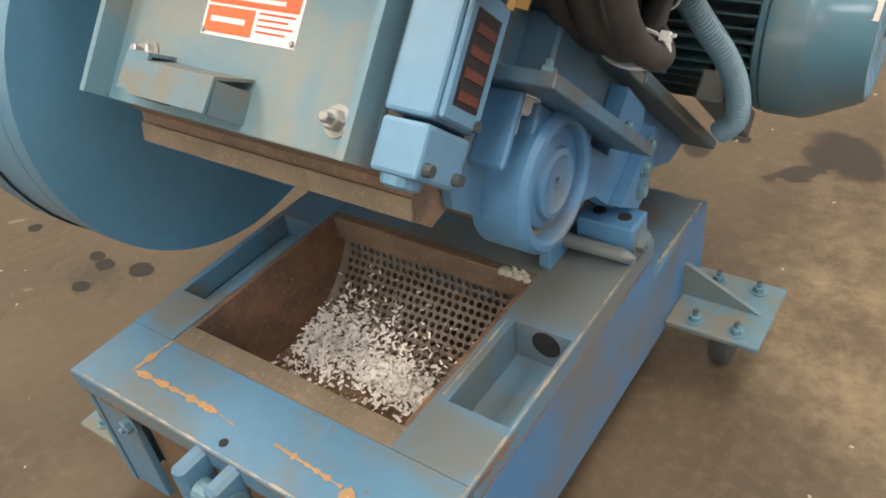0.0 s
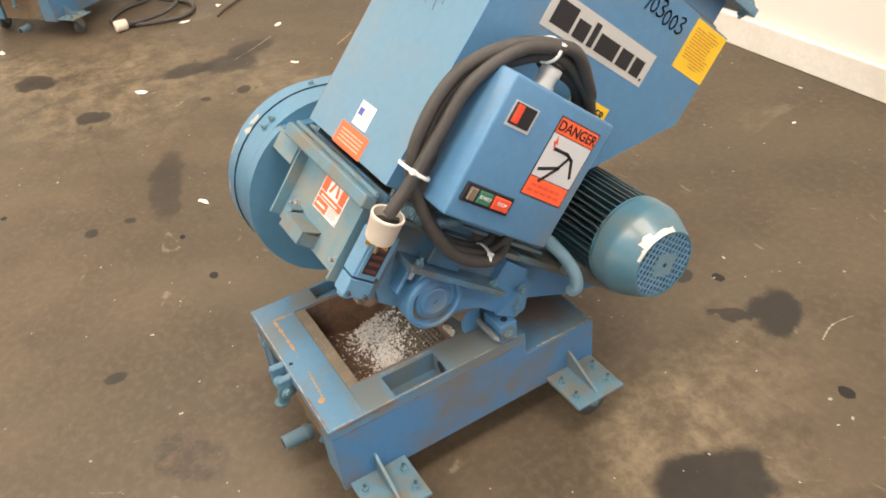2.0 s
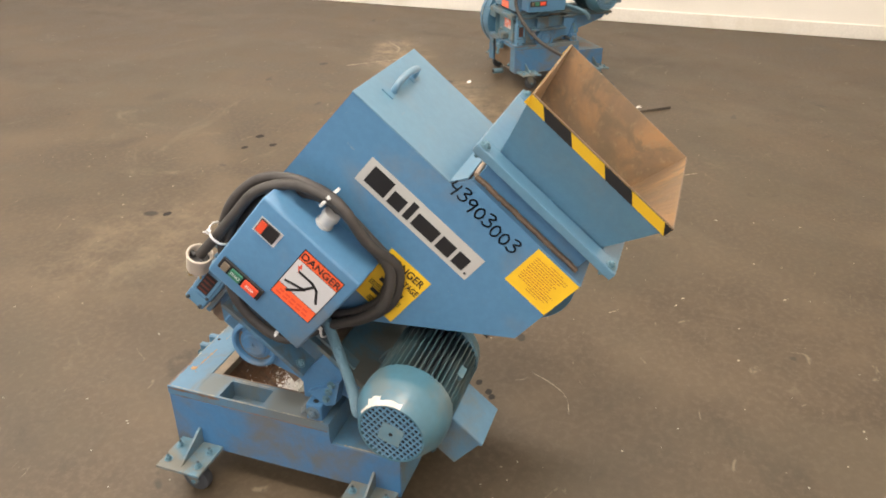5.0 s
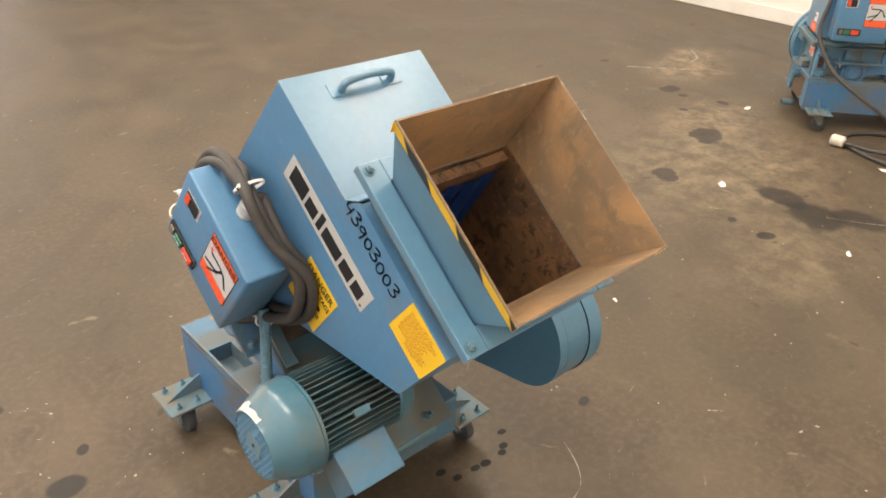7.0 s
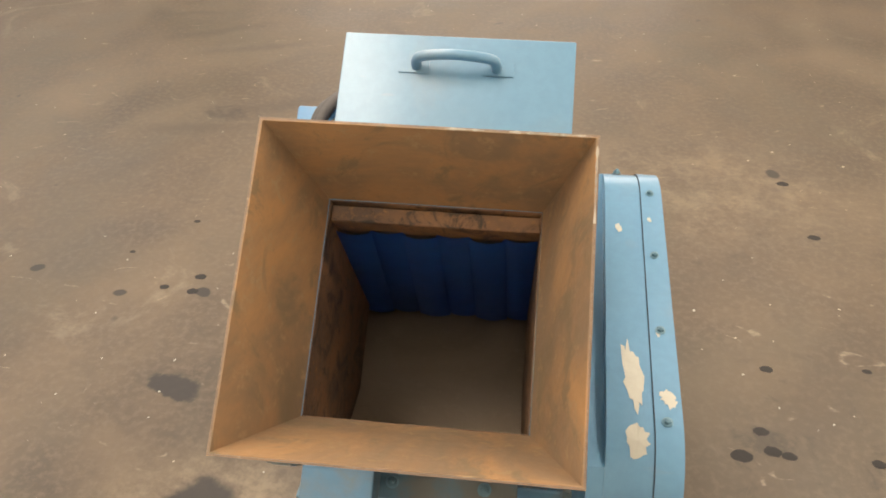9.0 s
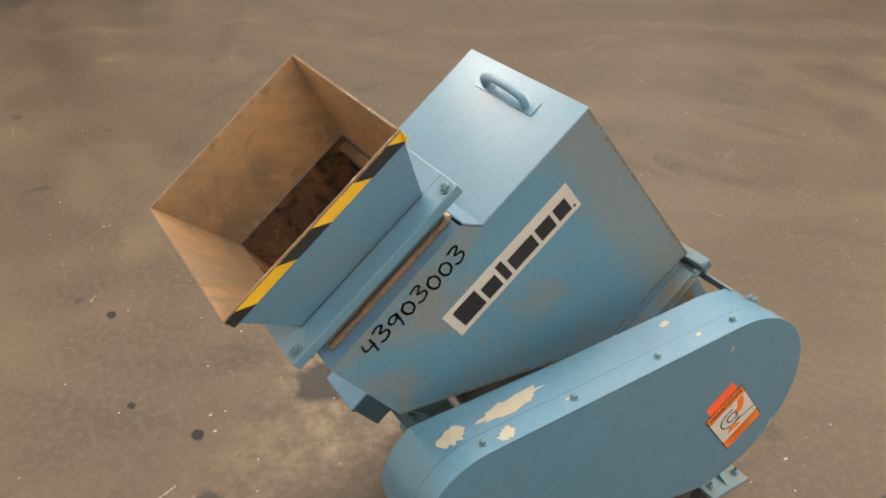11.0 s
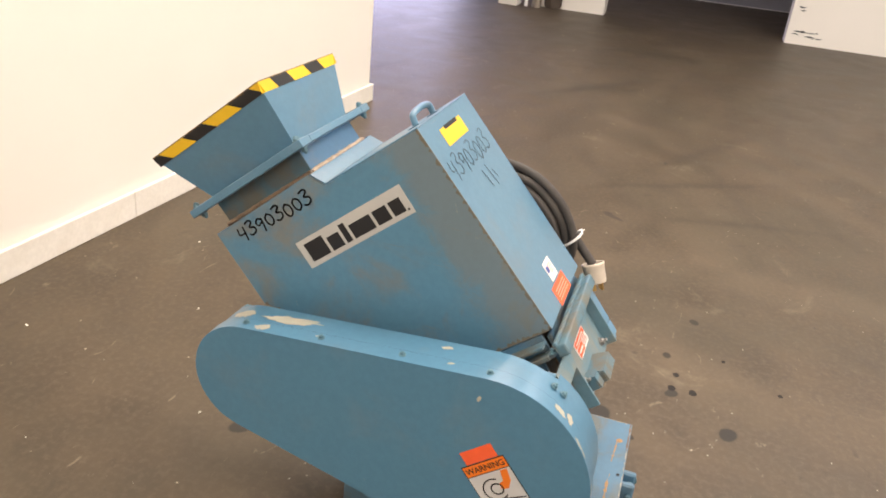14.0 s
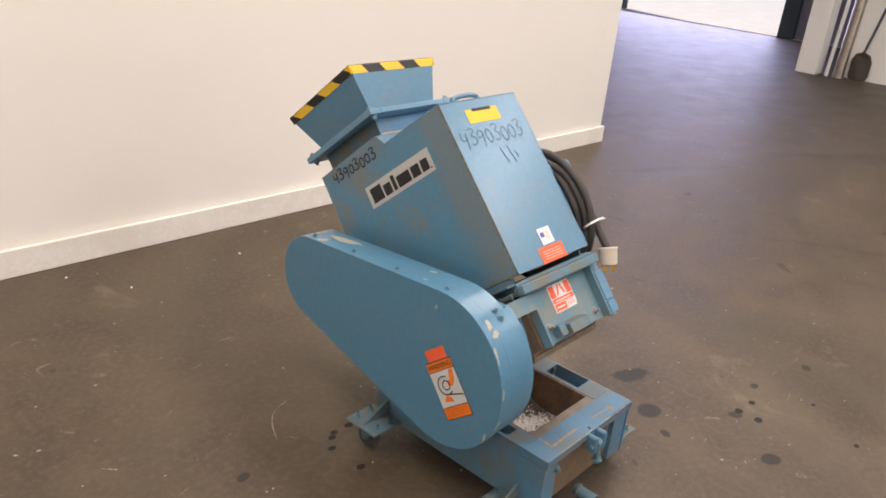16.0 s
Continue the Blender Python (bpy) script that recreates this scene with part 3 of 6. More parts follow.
def stroke(bm, pts, w, m, z=0.001):
    """A pen line of width w along pts on a face."""
    for p, q in zip(pts, pts[1:]):
        d = Vector((q[0] - p[0], q[1] - p[1]))
        if d.length < 1e-6:
            continue
        d.normalize()
        n, e = Vector((-d.y, d.x)) * w / 2, d * w * 0.3
        flat(bm, [(p[0] - n.x - e.x, p[1] - n.y - e.y), (q[0] - n.x + e.x, q[1] - n.y + e.y), (q[0] + n.x + e.x, q[1] + n.y + e.y), (p[0] + n.x - e.x, p[1] + n.y - e.y)], m, z, 0.0003)


def lettering(words, size, m, mat, parent, z=0.0014, centre=True, squeeze=1.0):
    d = bpy.data.curves.new("lettering", "FONT")
    d.body, d.size, d.extrude = words, size, 0.0002
    d.align_x = "CENTER" if centre else "LEFT"
    d.align_y = "CENTER"
    d.offset = size * 0.012
    tmp = new("lettering", d)
    bpy.context.view_layer.update()
    me = bpy.data.meshes.new_from_object(tmp.evaluated_get(bpy.context.evaluated_depsgraph_get()))
    bpy.data.objects.remove(tmp)
    me.transform(m @ Matrix.Translation((0, 0, z)) @ Matrix.Diagonal((squeeze, 1, 1, 1)))
    me.materials.clear()
    me.materials.append(mat)
    ob = new("lettering", me)
    ob.parent = parent
    return ob


# pen strokes of the hand-written digits, in a box 1 high
DIGITS = {
    "4": [[(0.05, 1.0), (0.0, 0.5), (0.42, 0.48)], [(0.42, 0.95), (0.36, 0.4), (0.30, -0.12)]],
    "3": [[(0.0, 0.92), (0.28, 1.0), (0.42, 0.82), (0.16, 0.55), (0.42, 0.40), (0.40, 0.12), (0.15, -0.02), (-0.04, 0.08)]],
    "9": [[(0.42, 0.85), (0.2, 1.0), (0.0, 0.78), (0.12, 0.52), (0.40, 0.72), (0.42, 0.9), (0.38, 0.4), (0.30, -0.05)]],
    "0": [[(0.22, 0.95), (0.02, 0.72), (0.02, 0.28), (0.2, 0.02), (0.42, 0.25), (0.42, 0.70), (0.22, 0.95)]],
}


def pen_number(name, digits, m, height, width, pen, parent, rise=0.0, mat=INK):
    bm = bmesh.new()
    step = width / len(digits)
    for i, ch in enumerate(digits):
        h = height * (0.92 + 0.16 * ((i * 37) % 10) / 10)
        lift = rise * i / len(digits) + height * 0.10 * math.sin(i * 2.1)
        for line in DIGITS[ch]:
            pts = [(i * step + p[0] * step * 1.55, lift + p[1] * h) for p in line]
            fine = [(v.x, v.y) for v in smooth_path([(*p, 0) for p in pts], 5)] if len(pts) > 2 else pts
            stroke(bm, fine, pen, m)
    return part(name, bm, mat, parent, split=False)


# ---- the setting ----
WALL_TURN = math.atan2(-0.036, 1.0)
north = Matrix.Translation((0, 2.275, 0)) @ Matrix.Rotation(WALL_TURN, 4, "Z")


bm = bmesh.new()
bmesh.ops.create_grid(bm, x_segments=1, y_segments=1, size=400)
tagged(part("ground", bm, CONCRETE), "brown stained concrete warehouse floor", "floor", kind="structure")

bm = bmesh.new()
box(bm, 12.96, 60.0, -40.0, 60.0, -0.05, 0.006)
tagged(part("pavement", bm, OUTSIDE), "pale sunlit yard outside the gate", "pavement", kind="structure")
bm = bmesh.new()
box(bm, -5.35, 3.555, 0.026, 0.40, 0, 4.7)
bmesh.ops.transform(bm, matrix=north, verts=bm.verts)
tagged(part("wall_north", bm, WALL), "plain cream painted wall with a low baseboard", "wall", kind="structure")
# boards stand a finger's breadth off the uneven wall
for x0, x1 in ((-5.35, -2.20), (-2.197, 1.10), (1.103, 3.575)):
    bm = bmesh.new()
    box(bm, x0, x1, 0.0, 0.020, 0.0, 0.120, bevel=0.003)
    bmesh.ops.transform(bm, matrix=north, verts=bm.verts)
    tagged(part("baseboard", bm, BASEBOARD), "scuffed cream baseboard along the wall", "baseboard", kind="structure")
bm = bmesh.new()
box(bm, 3.557, 3.575, 0.0205, 0.40, 0.0, 0.120, bevel=0.003)
bmesh.ops.transform(bm, matrix=north, verts=bm.verts)
tagged(part("baseboard", bm, BASEBOARD), "scuffed cream baseboard round the wall's corner", "baseboard", kind="structure")


def wall_box(name, x0, x1, y0, y1, z0, z1, label, mat=WALL):
    bm = bmesh.new()
    box(bm, x0, x1, y0, y1, z0, z1)
    return tagged(part(name, bm, mat), label, "wall", kind="structure")


wall_box("wall_west", -5.70, -5.40, -14.3, 2.95, 0, 4.7, "cream painted side wall of the hall")
bm = bmesh.new()
box(bm, -5.3998, -5.380, -14.0, 2.45, 0.0, 0.110, bevel=0.004)
tagged(part("baseboard", bm, BASEBOARD), "low cream baseboard along the side wall", "baseboard", kind="structure")
# south end is out of view; walls and opening added round the fill lamp
wall_box("wall_south_1", -5.92, -3.0, -14.3, -14.0, 0, 4.7, "unseen cream end wall beside an added opening")
wall_box("wall_south_2", 5.0, 13.3, -14.3, -14.0, 0, 4.7, "unseen cream end wall beside an added opening")
wall_box("wall_south_3", -3.0, 5.0, -14.3, -14.0, 3.9, 4.7, "unseen cream end wall over an added opening")
wall_box("wall_east_1", 9.45, 9.75, -14.0, -1.02, 0, 4.7, "scuffed white partition wall")
wall_box("wall_east_2", 9.54, 9.84, 1.30, 2.22, 0, 4.7, "white partition wall with a panel seam")
wall_box("wall_east_3", 9.45, 9.75, -1.02, 1.30, 2.6, 4.7, "partition wall over a passage")
wall_box("wall_east_4", 13.0, 13.3, -14.0, 4.30, 0, 4.7, "outer wall of the hall, shade put into its grey", SHADE_GREY_WALL)
wall_box("wall_east_6", 13.0, 13.3, 7.80, 9.5, 0, 3.0, "outer wall beside the open gate", SHADE_GREY_WALL)
# unseen wall added above the gate, set low to shorten the floor sheen
wall_box("wall_east_5", 13.0, 13.3, 4.30, 9.5, 3.0, 4.7, "unseen wall over the gate, lowered to limit daylight")
wall_box("wall_far_north", 3.20, 13.3, 9.2, 9.5, 0, 4.7, "far cream wall behind the corner")
wall_box("wall_far_side", 3.20, 3.46, 2.54, 9.2, 0, 4.7, "side wall running back from the corner")
# ceiling is out of view, added to keep the sky out
bm = bmesh.new()
box(bm, -5.92, 13.3, -14.3, 9.5, 4.7, 4.9)
tagged(part("ceiling", bm, CEILING), "unseen white ceiling added to close the hall", "ceiling", kind="structure")
# ---- the granulator ----
ROTOR = (0.0, 0.256, 0.424)
HINGE = Vector((0.0, 0.430, 0.295))
R_SIDE, L_SIDE = 0.156, -0.164
HOPPER = [(-0.203, 0.176), (0.045, 0.176), (0.378, 0.502), (0.378, 0.693), (0.088, 0.698), (0.065, 0.661), (-0.183, 0.661)]


def tilted(open_angle):
    """From the upper body's own axes (x, towards the rear, up) into the machine's; 39.5 degrees is swung open."""
    up = Matrix.Translation(ROTOR) @ Matrix.Rotation(radians(-39.5), 4, "X")
    turn = Matrix.Translation(HINGE) @ Matrix.Rotation(radians(39.5 - open_angle), 4, "X") @ Matrix.Translation(-HINGE)
    return turn @ up


def ribbon(bm, pts, width, f, rng, z=0.0006, step=0.008, side=0.0):
    """A ragged worn strip along pts of a face; side shifts it off the line."""
    low, high = [], []
    for p, q in zip(pts, pts[1:]):
        d = Vector((q[0] - p[0], q[1] - p[1]))
        n = max(2, int(d.length / step))
        t = d.normalized()
        nn = Vector((-t.y, t.x))
        for k in range(n + (q == pts[-1])):
            w = width * (0.10 + 0.9 * rng.random() ** 1.6)
            c = Vector(p) + d * (k / n)
            low.append(tuple(c + nn * (side - 0.5) * w))
            high.append(tuple(c + nn * (side + 0.5) * w))
    for a in range(len(low) - 1):
        vs = [bm.verts.new((x, y, z)) for x, y in (low[a], low[a + 1], high[a + 1], high[a])]
        bm.faces.new(vs)
    bmesh.ops.remove_doubles(bm, verts=bm.verts, dist=0.00001)
    bm.transform(f)


def build_base(g):
    bm = bmesh.new()
    x0, x1, xa, xb = -0.224, 0.198, -0.163, 0.117
    # top rim round the screen pit
    box(bm, x0, x1, 0.0, 0.0799, 0.233, 0.258, bevel=0.0008)
    box(bm, x0, x0 + 0.008, 0.080, 0.445, 0.205, 0.258)
    box(bm, x1 - 0.006, x1, 0.080, 0.445, 0.205, 0.258)
    box(bm, xb, x1 - 0.006, 0.080, 0.146, 0.205, 0.258)
    box(bm, xb, xb + 0.014, 0.146, 0.263, 0.190, 0.258)
    box(bm, xb + 0.014, x1 - 0.006, 0.146, 0.263, 0.205, 0.213)
    box(bm, xb, 0.158, 0.263, 0.445, 0.190, 0.258)
    box(bm, 0.158, x1 - 0.006, 0.263, 0.445, 0.190, 0.258)
    box(bm, xa - 0.010, xa, 0.080, 0.445, 0.190, 0.258)
    box(bm, x0 + 0.008, xa - 0.010, 0.080, 0.140, 0.205, 0.258)
    box(bm, x0 + 0.008, xa - 0.010, 0.140, 0.300, 0.222, 0.230)
    box(bm, x0 + 0.008, xa - 0.010, 0.300, 0.445, 0.205, 0.258)
    box(bm, xa, xb, 0.338, 0.445, 0.190, 0.256)
    # lower rear deck
    box(bm, x0, x1, 0.445, 0.625, 0.176, 0.198, bevel=0.003)
    box(bm, x0 + 0.009, x1 - 0.009, 0.436, 0.4440, 0.150, 0.189)
    part("top_frame", bm, BLUE_WORN, g, "worn blue steel deck with a rusty outline")
    bm = bmesh.new()
    prism(bm, [(0.004, 0.084), (0.622, 0.084), (0.622, 0.1975), (0.447, 0.1975), (0.443, 0.232), (0.004, 0.232)], x1 - 0.008, x1 + 0.0005)
    part("side_panel", bm, BLUE_BASE, g, "bright blue side skirt with grey wear")
    bm = bmesh.new()
    prism(bm, [(0.004, 0.084), (0.622, 0.084), (0.622, 0.1975), (0.447, 0.1975), (0.443, 0.232), (0.004, 0.232)], x0 - 0.0005, x0 + 0.008)
    part("side_panel", bm, BLUE_WORN, g)
    bm = bmesh.new()
    box(bm, x0 + 0.008, x1 - 0.008, 0.612, 0.622, 0.084, 0.176)
    part("rear_panel", bm, BLUE_WORN, g)
    for a, b in ((x0 + 0.008, x0 + 0.062), (x1 - 0.078, x1 - 0.008)):
        bm = bmesh.new()
        box(bm, a, b, 0.006, 0.014, 0.086, 0.233, bevel=0.001)
        box(bm, a, a + 0.006, 0.014, 0.05, 0.086, 0.233)
        part("front_leg", bm, BLUE_WORN, g)
    # panel colour darkened in place of the shadowed void under the deck
    bm = bmesh.new()
    box(bm, x0 + 0.062, x1 - 0.078, 0.020, 0.026, 0.088, 0.2325)
    part("recess_panel", bm, RECESS_SHADE_BROWN, g, "recessed front panel, dark brown for the shaded void")
    bm = bmesh.new()
    box(bm, x0 + 0.012, x1 - 0.012, 0.06, 0.61, 0.086, 0.092)
    part("floor_pan", bm, PIT_RUST, g)
    # front clamp lugs with a swing bolt
    bm = bmesh.new()
    for a in (-0.040, 0.002):
        box(bm, a, a + 0.016, -0.030, 0.004, 0.205, 0.256, bevel=0.004)
    part("clamp_lug", bm, BLUE_WORN, g)
    bm = bmesh.new()
    rod(bm, (-0.048, -0.019, 0.226), (0.034, -0.019, 0.226), 0.006)
    hex_bolt(bm, (0.020, -0.019, 0.226), (1, 0, 0), 0.011, 0.010, 0)
    rod(bm, (-0.011, -0.019, 0.232), (-0.011, -0.026, 0.176), 0.008)
    lathe(bm, (-0.011, -0.019, 0.226), (1, 0, 0), [(-0.010, 0.012), (0.010, 0.012)], 14)
    hex_bolt(bm, (-0.011, -0.026, 0.176), (0, -0.1, -1), 0.011, 0.009, 0.004)
    part("swing_bolt", bm, BOLT_BLUE, g)
    bm = bmesh.new()
    for x, y in ((-0.165, 0.003), (0.075, 0.003)):
        hex_bolt(bm, (x, 0.006 if x < 0 else 0.020, 0.205 if x < 0 else 0.11), (0, -1, 0), 0.008, 0.007, 0.005)
    part("front_bolt", bm, BOLT_BLUE, g)
    # flat black discs stand in for the shade inside holes
    bm = bmesh.new()
    lathe(bm, (-0.014, 0.013, 0.2579), (0, 0, 1), [(0, 0.0045), (0.0006, 0.0045)], 14)
    lathe(bm, (-0.205, 0.146, 0.2299), (0, 0, 1), [(0, 0.007), (0.0006, 0.007)], 14)
    lathe(bm, (0.164, 0.2635, 0.240), (0, -1, 0), [(-0.002, 0.0155), (0.0006, 0.0155)], 16)
    part("bolt_hole_shade", bm, DARK, g)
    bm = bmesh.new()
    lathe(bm, (-0.018, -0.050, 0.050), (0, 1, 0), [(0, 0.013), (0.0, 0.0165), (0.052, 0.0165), (0.052, 0.0205), (0.060, 0.0195), (0.0695, 0.012)], 22)
    part("drain_pipe", bm, FOOT_BLUE, g, smooth=True)
    # black disc in place of the pipe's shaded bore
    bm = bmesh.new()
    lathe(bm, (-0.018, -0.0505, 0.050), (0, 1, 0), [(0, 0.0128), (0.001, 0.0128)], 20)
    part("pipe_bore_shade", bm, DARK, g)
    # rusty paint outline on the front deck
    deck = on_face((1, 0, 0), (0, 1, 0), (0, 0, 0.258))
    rng = random.Random(4)
    for pts, w in (([(-0.159, 0.079), (-0.163, 0.030)], 0.012), ([(-0.160, 0.032), (-0.100, 0.034), (-0.045, 0.034)], 0.010), ([(-0.043, 0.034), (-0.020, 0.031)], 0.003), ([(0.027, 0.034), (0.107, 0.029)], 0.008)):
        bm = bmesh.new()
        ribbon(bm, pts, w, deck, rng, 0.0008, 0.004)
        part("rust_mark", bm, ORANGE_RUST, g, "flaking orange rust line")
    pts = [(0.117 + 0.007 * math.cos(k) * (0.8 + 0.4 * rng.random()), 0.024 + 0.008 * math.sin(k) * (0.8 + 0.4 * rng.random())) for k in [j * 0.63 for j in range(10)]]
    bm = bmesh.new()
    flat(bm, pts, deck, 0.0010)
    part("rust_mark", bm, ORANGE_RUST, g, "flaking orange rust spot")
    # scraped edges of the deck
    front = on_face((1, 0, 0), (0, 0, 1), (0, 0, 0))
    side = on_face((0, 1, 0), (0, 0, 1), (x1, 0, 0))
    for f, a, b, z, thick, n in ((front, x0 + 0.01, x1 - 0.004, 0.2365, 0.007, 34), (front, -0.05, x1 - 0.002, 0.255, 0.005, 24), (side, 0.002, 0.15, 0.253, 0.008, 16), (side, 0.02, 0.44, 0.234, 0.004, 36), (deck, x1 - 0.115, x1 - 0.003, 0.004, 0.007, 14)):
        bm = bmesh.new()
        low, high = [], []
        for k in range(n + 1):
            s = a + (b - a) * k / n
            w = thick * (0.15 + 0.85 * rng.random() * abs(math.sin(k * 0.37)))
            low.append((s, z - w * 0.6))
            high.append((s, z + w * 0.4))
        flat(bm, low + high[::-1], f, 0.0006)
        part("rust_mark", bm, PIT_RUST, g, "brown scraped edge")

    # bare worn metal along the upper edges
    rear = on_face((1, 0, 0), (0, 1, 0), (0, 0, 0.198))
    for f, pts, w in ((deck, [(x1 - 0.0025, 0.012), (x1 - 0.002, 0.20), (x1 - 0.0025, 0.43)], 0.004), (deck, [(x0 + 0.02, 0.0025), (0.02, 0.002), (x1 - 0.01, 0.003)], 0.003), (rear, [(x1 - 0.006, 0.452), (x1 - 0.005, 0.615)], 0.006), (rear, [(x0 + 0.03, 0.619), (x1 - 0.01, 0.619)], 0.004), (deck, [(0.1235, 0.15), (0.1235, 0.26)], 0.004)):
        bm = bmesh.new()
        ribbon(bm, pts, w, f, rng, 0.0005, 0.006)
        part("worn_edge", bm, EDGE_BARE, g, "bare scraped metal edge")


def build_feet(g):
    for sx, y in ((1, 0.078), (1, 0.556), (-1, 0.078), (-1, 0.575)):
        xin = 0.1985 if sx > 0 else -0.2245
        xout = xin + sx * 0.112
        bm = bmesh.new()
        box(bm, min(xin, xout), max(xin, xout), y - 0.061, y + 0.061, 0.091, 0.099, bevel=0.0015)
        foot = part("foot_plate", bm, FOOT_BLUE, g, "grey-blue bolted foot plate")
        bm = bmesh.new()
        vs = prism(bm, [(0, 0), (0.098, 0), (0.006, 0.046), (0, 0.046)], -0.003, 0.003)
        bmesh.ops.transform(bm, matrix=Matrix.Translation((xin, y, 0.099)) @ Matrix.Rotation(radians(-90 * sx), 4, "Z"), verts=vs)
        part("gusset", bm, FOOT_BLUE, foot)
        bm = bmesh.new()
        for dx in (0.032, 0.082):
            for dy in (-0.044, 0.042):
                hex_bolt(bm, (xin + sx * dx, y + dy, 0.099), (0, 0, 1), 0.0075, 0.007, 0.008)
        part("foot_bolt", bm, BOLT_BLUE, foot)
        for dx in (0.032, 0.082):
            for dy in (-0.044, 0.042):
                bm = bmesh.new()
                lathe(bm, (xin + sx * dx, y + dy, 0.106), (0, 0, 1), [(0, 0.0036), (0.009, 0.0036), (0.010, 0.0028)], 8)
                part("stud", bm, CAST_DARK, foot)
        cx = xin + sx * 0.057
        bm = bmesh.new()
        box(bm, cx - 0.034, cx + 0.034, y - 0.034, y + 0.034, 0.085, 0.091)
        lathe(bm, (cx, y, 0.085), (0, 0, -1), [(0, 0.024), (0.008, 0.022)], 18)
        for s in (-1, 1):
            prism(bm, [(y - 0.022, 0.078), (y + 0.022, 0.078), (y + 0.030, 0.040), (y + 0.018, 0.026), (y + 0.004, 0.034)], cx + s * 0.019 - 0.0015, cx + s * 0.019 + 0.0015)
        caster = part("caster", bm, FOOT_BLUE, g, "small painted swivel caster")
        bm = bmesh.new()
        lathe(bm, (cx - 0.014, y + 0.014, 0.0365), (1, 0, 0), [(0, 0.028), (0.003, 0.035), (0.009, 0.0365), (0.019, 0.0365), (0.025, 0.035), (0.028, 0.028)], 26)
        part("wheel", bm, RUBBER, caster, smooth=True)
        bm = bmesh.new()
        rod(bm, (cx - 0.024, y + 0.014, 0.0365), (cx + 0.024, y + 0.014, 0.0365), 0.006)
        part("axle", bm, BOLT_BLUE, caster)


def build_pit(g):
    xa, xb = -0.163, 0.117
    cy, cz, r = 0.218, 0.268, 0.128

    def arc(a, rr=r):
        return (cy + rr * math.sin(a), cz - rr * math.cos(a))

    bm = bmesh.new()
    for a, b in ((xa, xa + 0.006), (xb - 0.006, xb)):
        prism(bm, [(0.106, 0.256), (0.337, 0.256), (0.337, 0.130), (0.25, 0.120), (0.18, 0.120), (0.106, 0.16)], a, b)
    part("pit_side", bm, PIT_RUST, g, "rusted side wall of the screen pit")
    bm = bmesh.new()
    n = 14
    lim = [radians(-83 + k * (83 - 8) / n) for k in range(n + 1)]
    outer = [arc(a, r + 0.004) for a in lim]
    inner = [arc(a) for a in lim]
    prism(bm, inner + outer[::-1], xa + 0.006, xb - 0.006)
    part("screen_apron", bm, PIT_RUST, g)
    # perforated screen: cells with round holes laid on the arc
    bm = bmesh.new()
    nu, a0, a1 = 27, radians(-8), radians(80)
    pitch = (xb - xa - 0.012) / nu
    nv = int((a1 - a0) * r / (pitch * 0.95))
    da = (a1 - a0) / nv
    for i in range(nu):
        for j in range(nv):
            x = xa + 0.006 + (i + 0.5) * pitch
            a = a0 + (j + 0.5) * da
            solid = (a > radians(66)) or (i < 1) or (i > nu - 2)
            sq = [(-1, -1), (0, -1), (1, -1), (1, 0), (1, 1), (0, 1), (-1, 1), (-1, 0)]
            rim = [bm.verts.new((x + p * pitch / 2, *arc(a + q * da / 2))) for p, q in sq]
            if solid:
                bm.faces.new(rim)
                continue
            sh = pitch * 0.22 * (1 if j % 2 else -1) * 0.5
            hole = [bm.verts.new((x + sh + math.cos(radians(225 + 45 * k)) * pitch * 0.37, *arc(a + math.sin(radians(225 + 45 * k)) * da * 0.37))) for k in range(8)]
            low = [bm.verts.new((x + sh + math.cos(radians(225 + 45 * k)) * pitch * 0.37, *arc(a + math.sin(radians(225 + 45 * k)) * da * 0.37, r + 0.005))) for k in range(8)]
            for k in range(8):
                bm.faces.new((rim[k], rim[(k + 1) % 8], hole[(k + 1) % 8], hole[k]))
                bm.faces.new((hole[k], hole[(k + 1) % 8], low[(k + 1) % 8], low[k]))
    bmesh.ops.remove_doubles(bm, verts=bm.verts, dist=0.00005)
    part("perforated_screen", bm, SCREEN_STEEL, g, "curved steel screen with round holes", split=False)
    bm = bmesh.new()
    box(bm, xa - 0.001, xb + 0.002, 0.0802, 0.106, 0.236, 0.2565, bevel=0.001)
    part("bed_strip", bm, STRIP_STEEL, g, "bare steel bed strip across the pit")
    bm = bmesh.new()
    box(bm, xa, xb, 0.325, 0.338, 0.225, 0.2565, bevel=0.001)
    part("rear_strip", bm, RUST_AND_BEAD_SHADE, g)
    # deposits on the rear lip
    bm = bmesh.new()
    rng = random.Random(9)
    for k in range(14):
        x = 0.080 + rng.random() * 0.035
        lathe(bm, (x, 0.322 + rng.random() * 0.012, 0.2565), (0, 0, 1), [(0, 0.003 + rng.random() * 0.004), (0.002 + rng.random() * 0.003, 0.002)], 7)
    part("caked_resin", bm, PRIMER, g, split=False)
    # flakes
    rng = random.Random(3)
    for name, mat, count in (("plastic_flakes", FLAKE, 3400), ("dirty_flakes", FLAKE_BROWN, 1500)):
        verts, faces = [], []
        for k in range(count):
            if rng.random() < 0.62:
                x = rng.gauss(-0.008, 0.055)
                a = radians(rng.gauss(2 - 90 * x, 8 if rng.random() < 0.75 else 20))
                h = 0.014 * math.exp(-((x - 0.0) / 0.06) ** 2) * math.exp(-(math.degrees(a) / 18) ** 2)
            else:
                x, a = rng.gauss(-0.113, 0.026), radians(rng.gauss(8, 16))
                h = 0.028 * math.exp(-((x + 0.123) / 0.035) ** 2) * math.exp(-((math.degrees(a) - 10) / 22) ** 2)
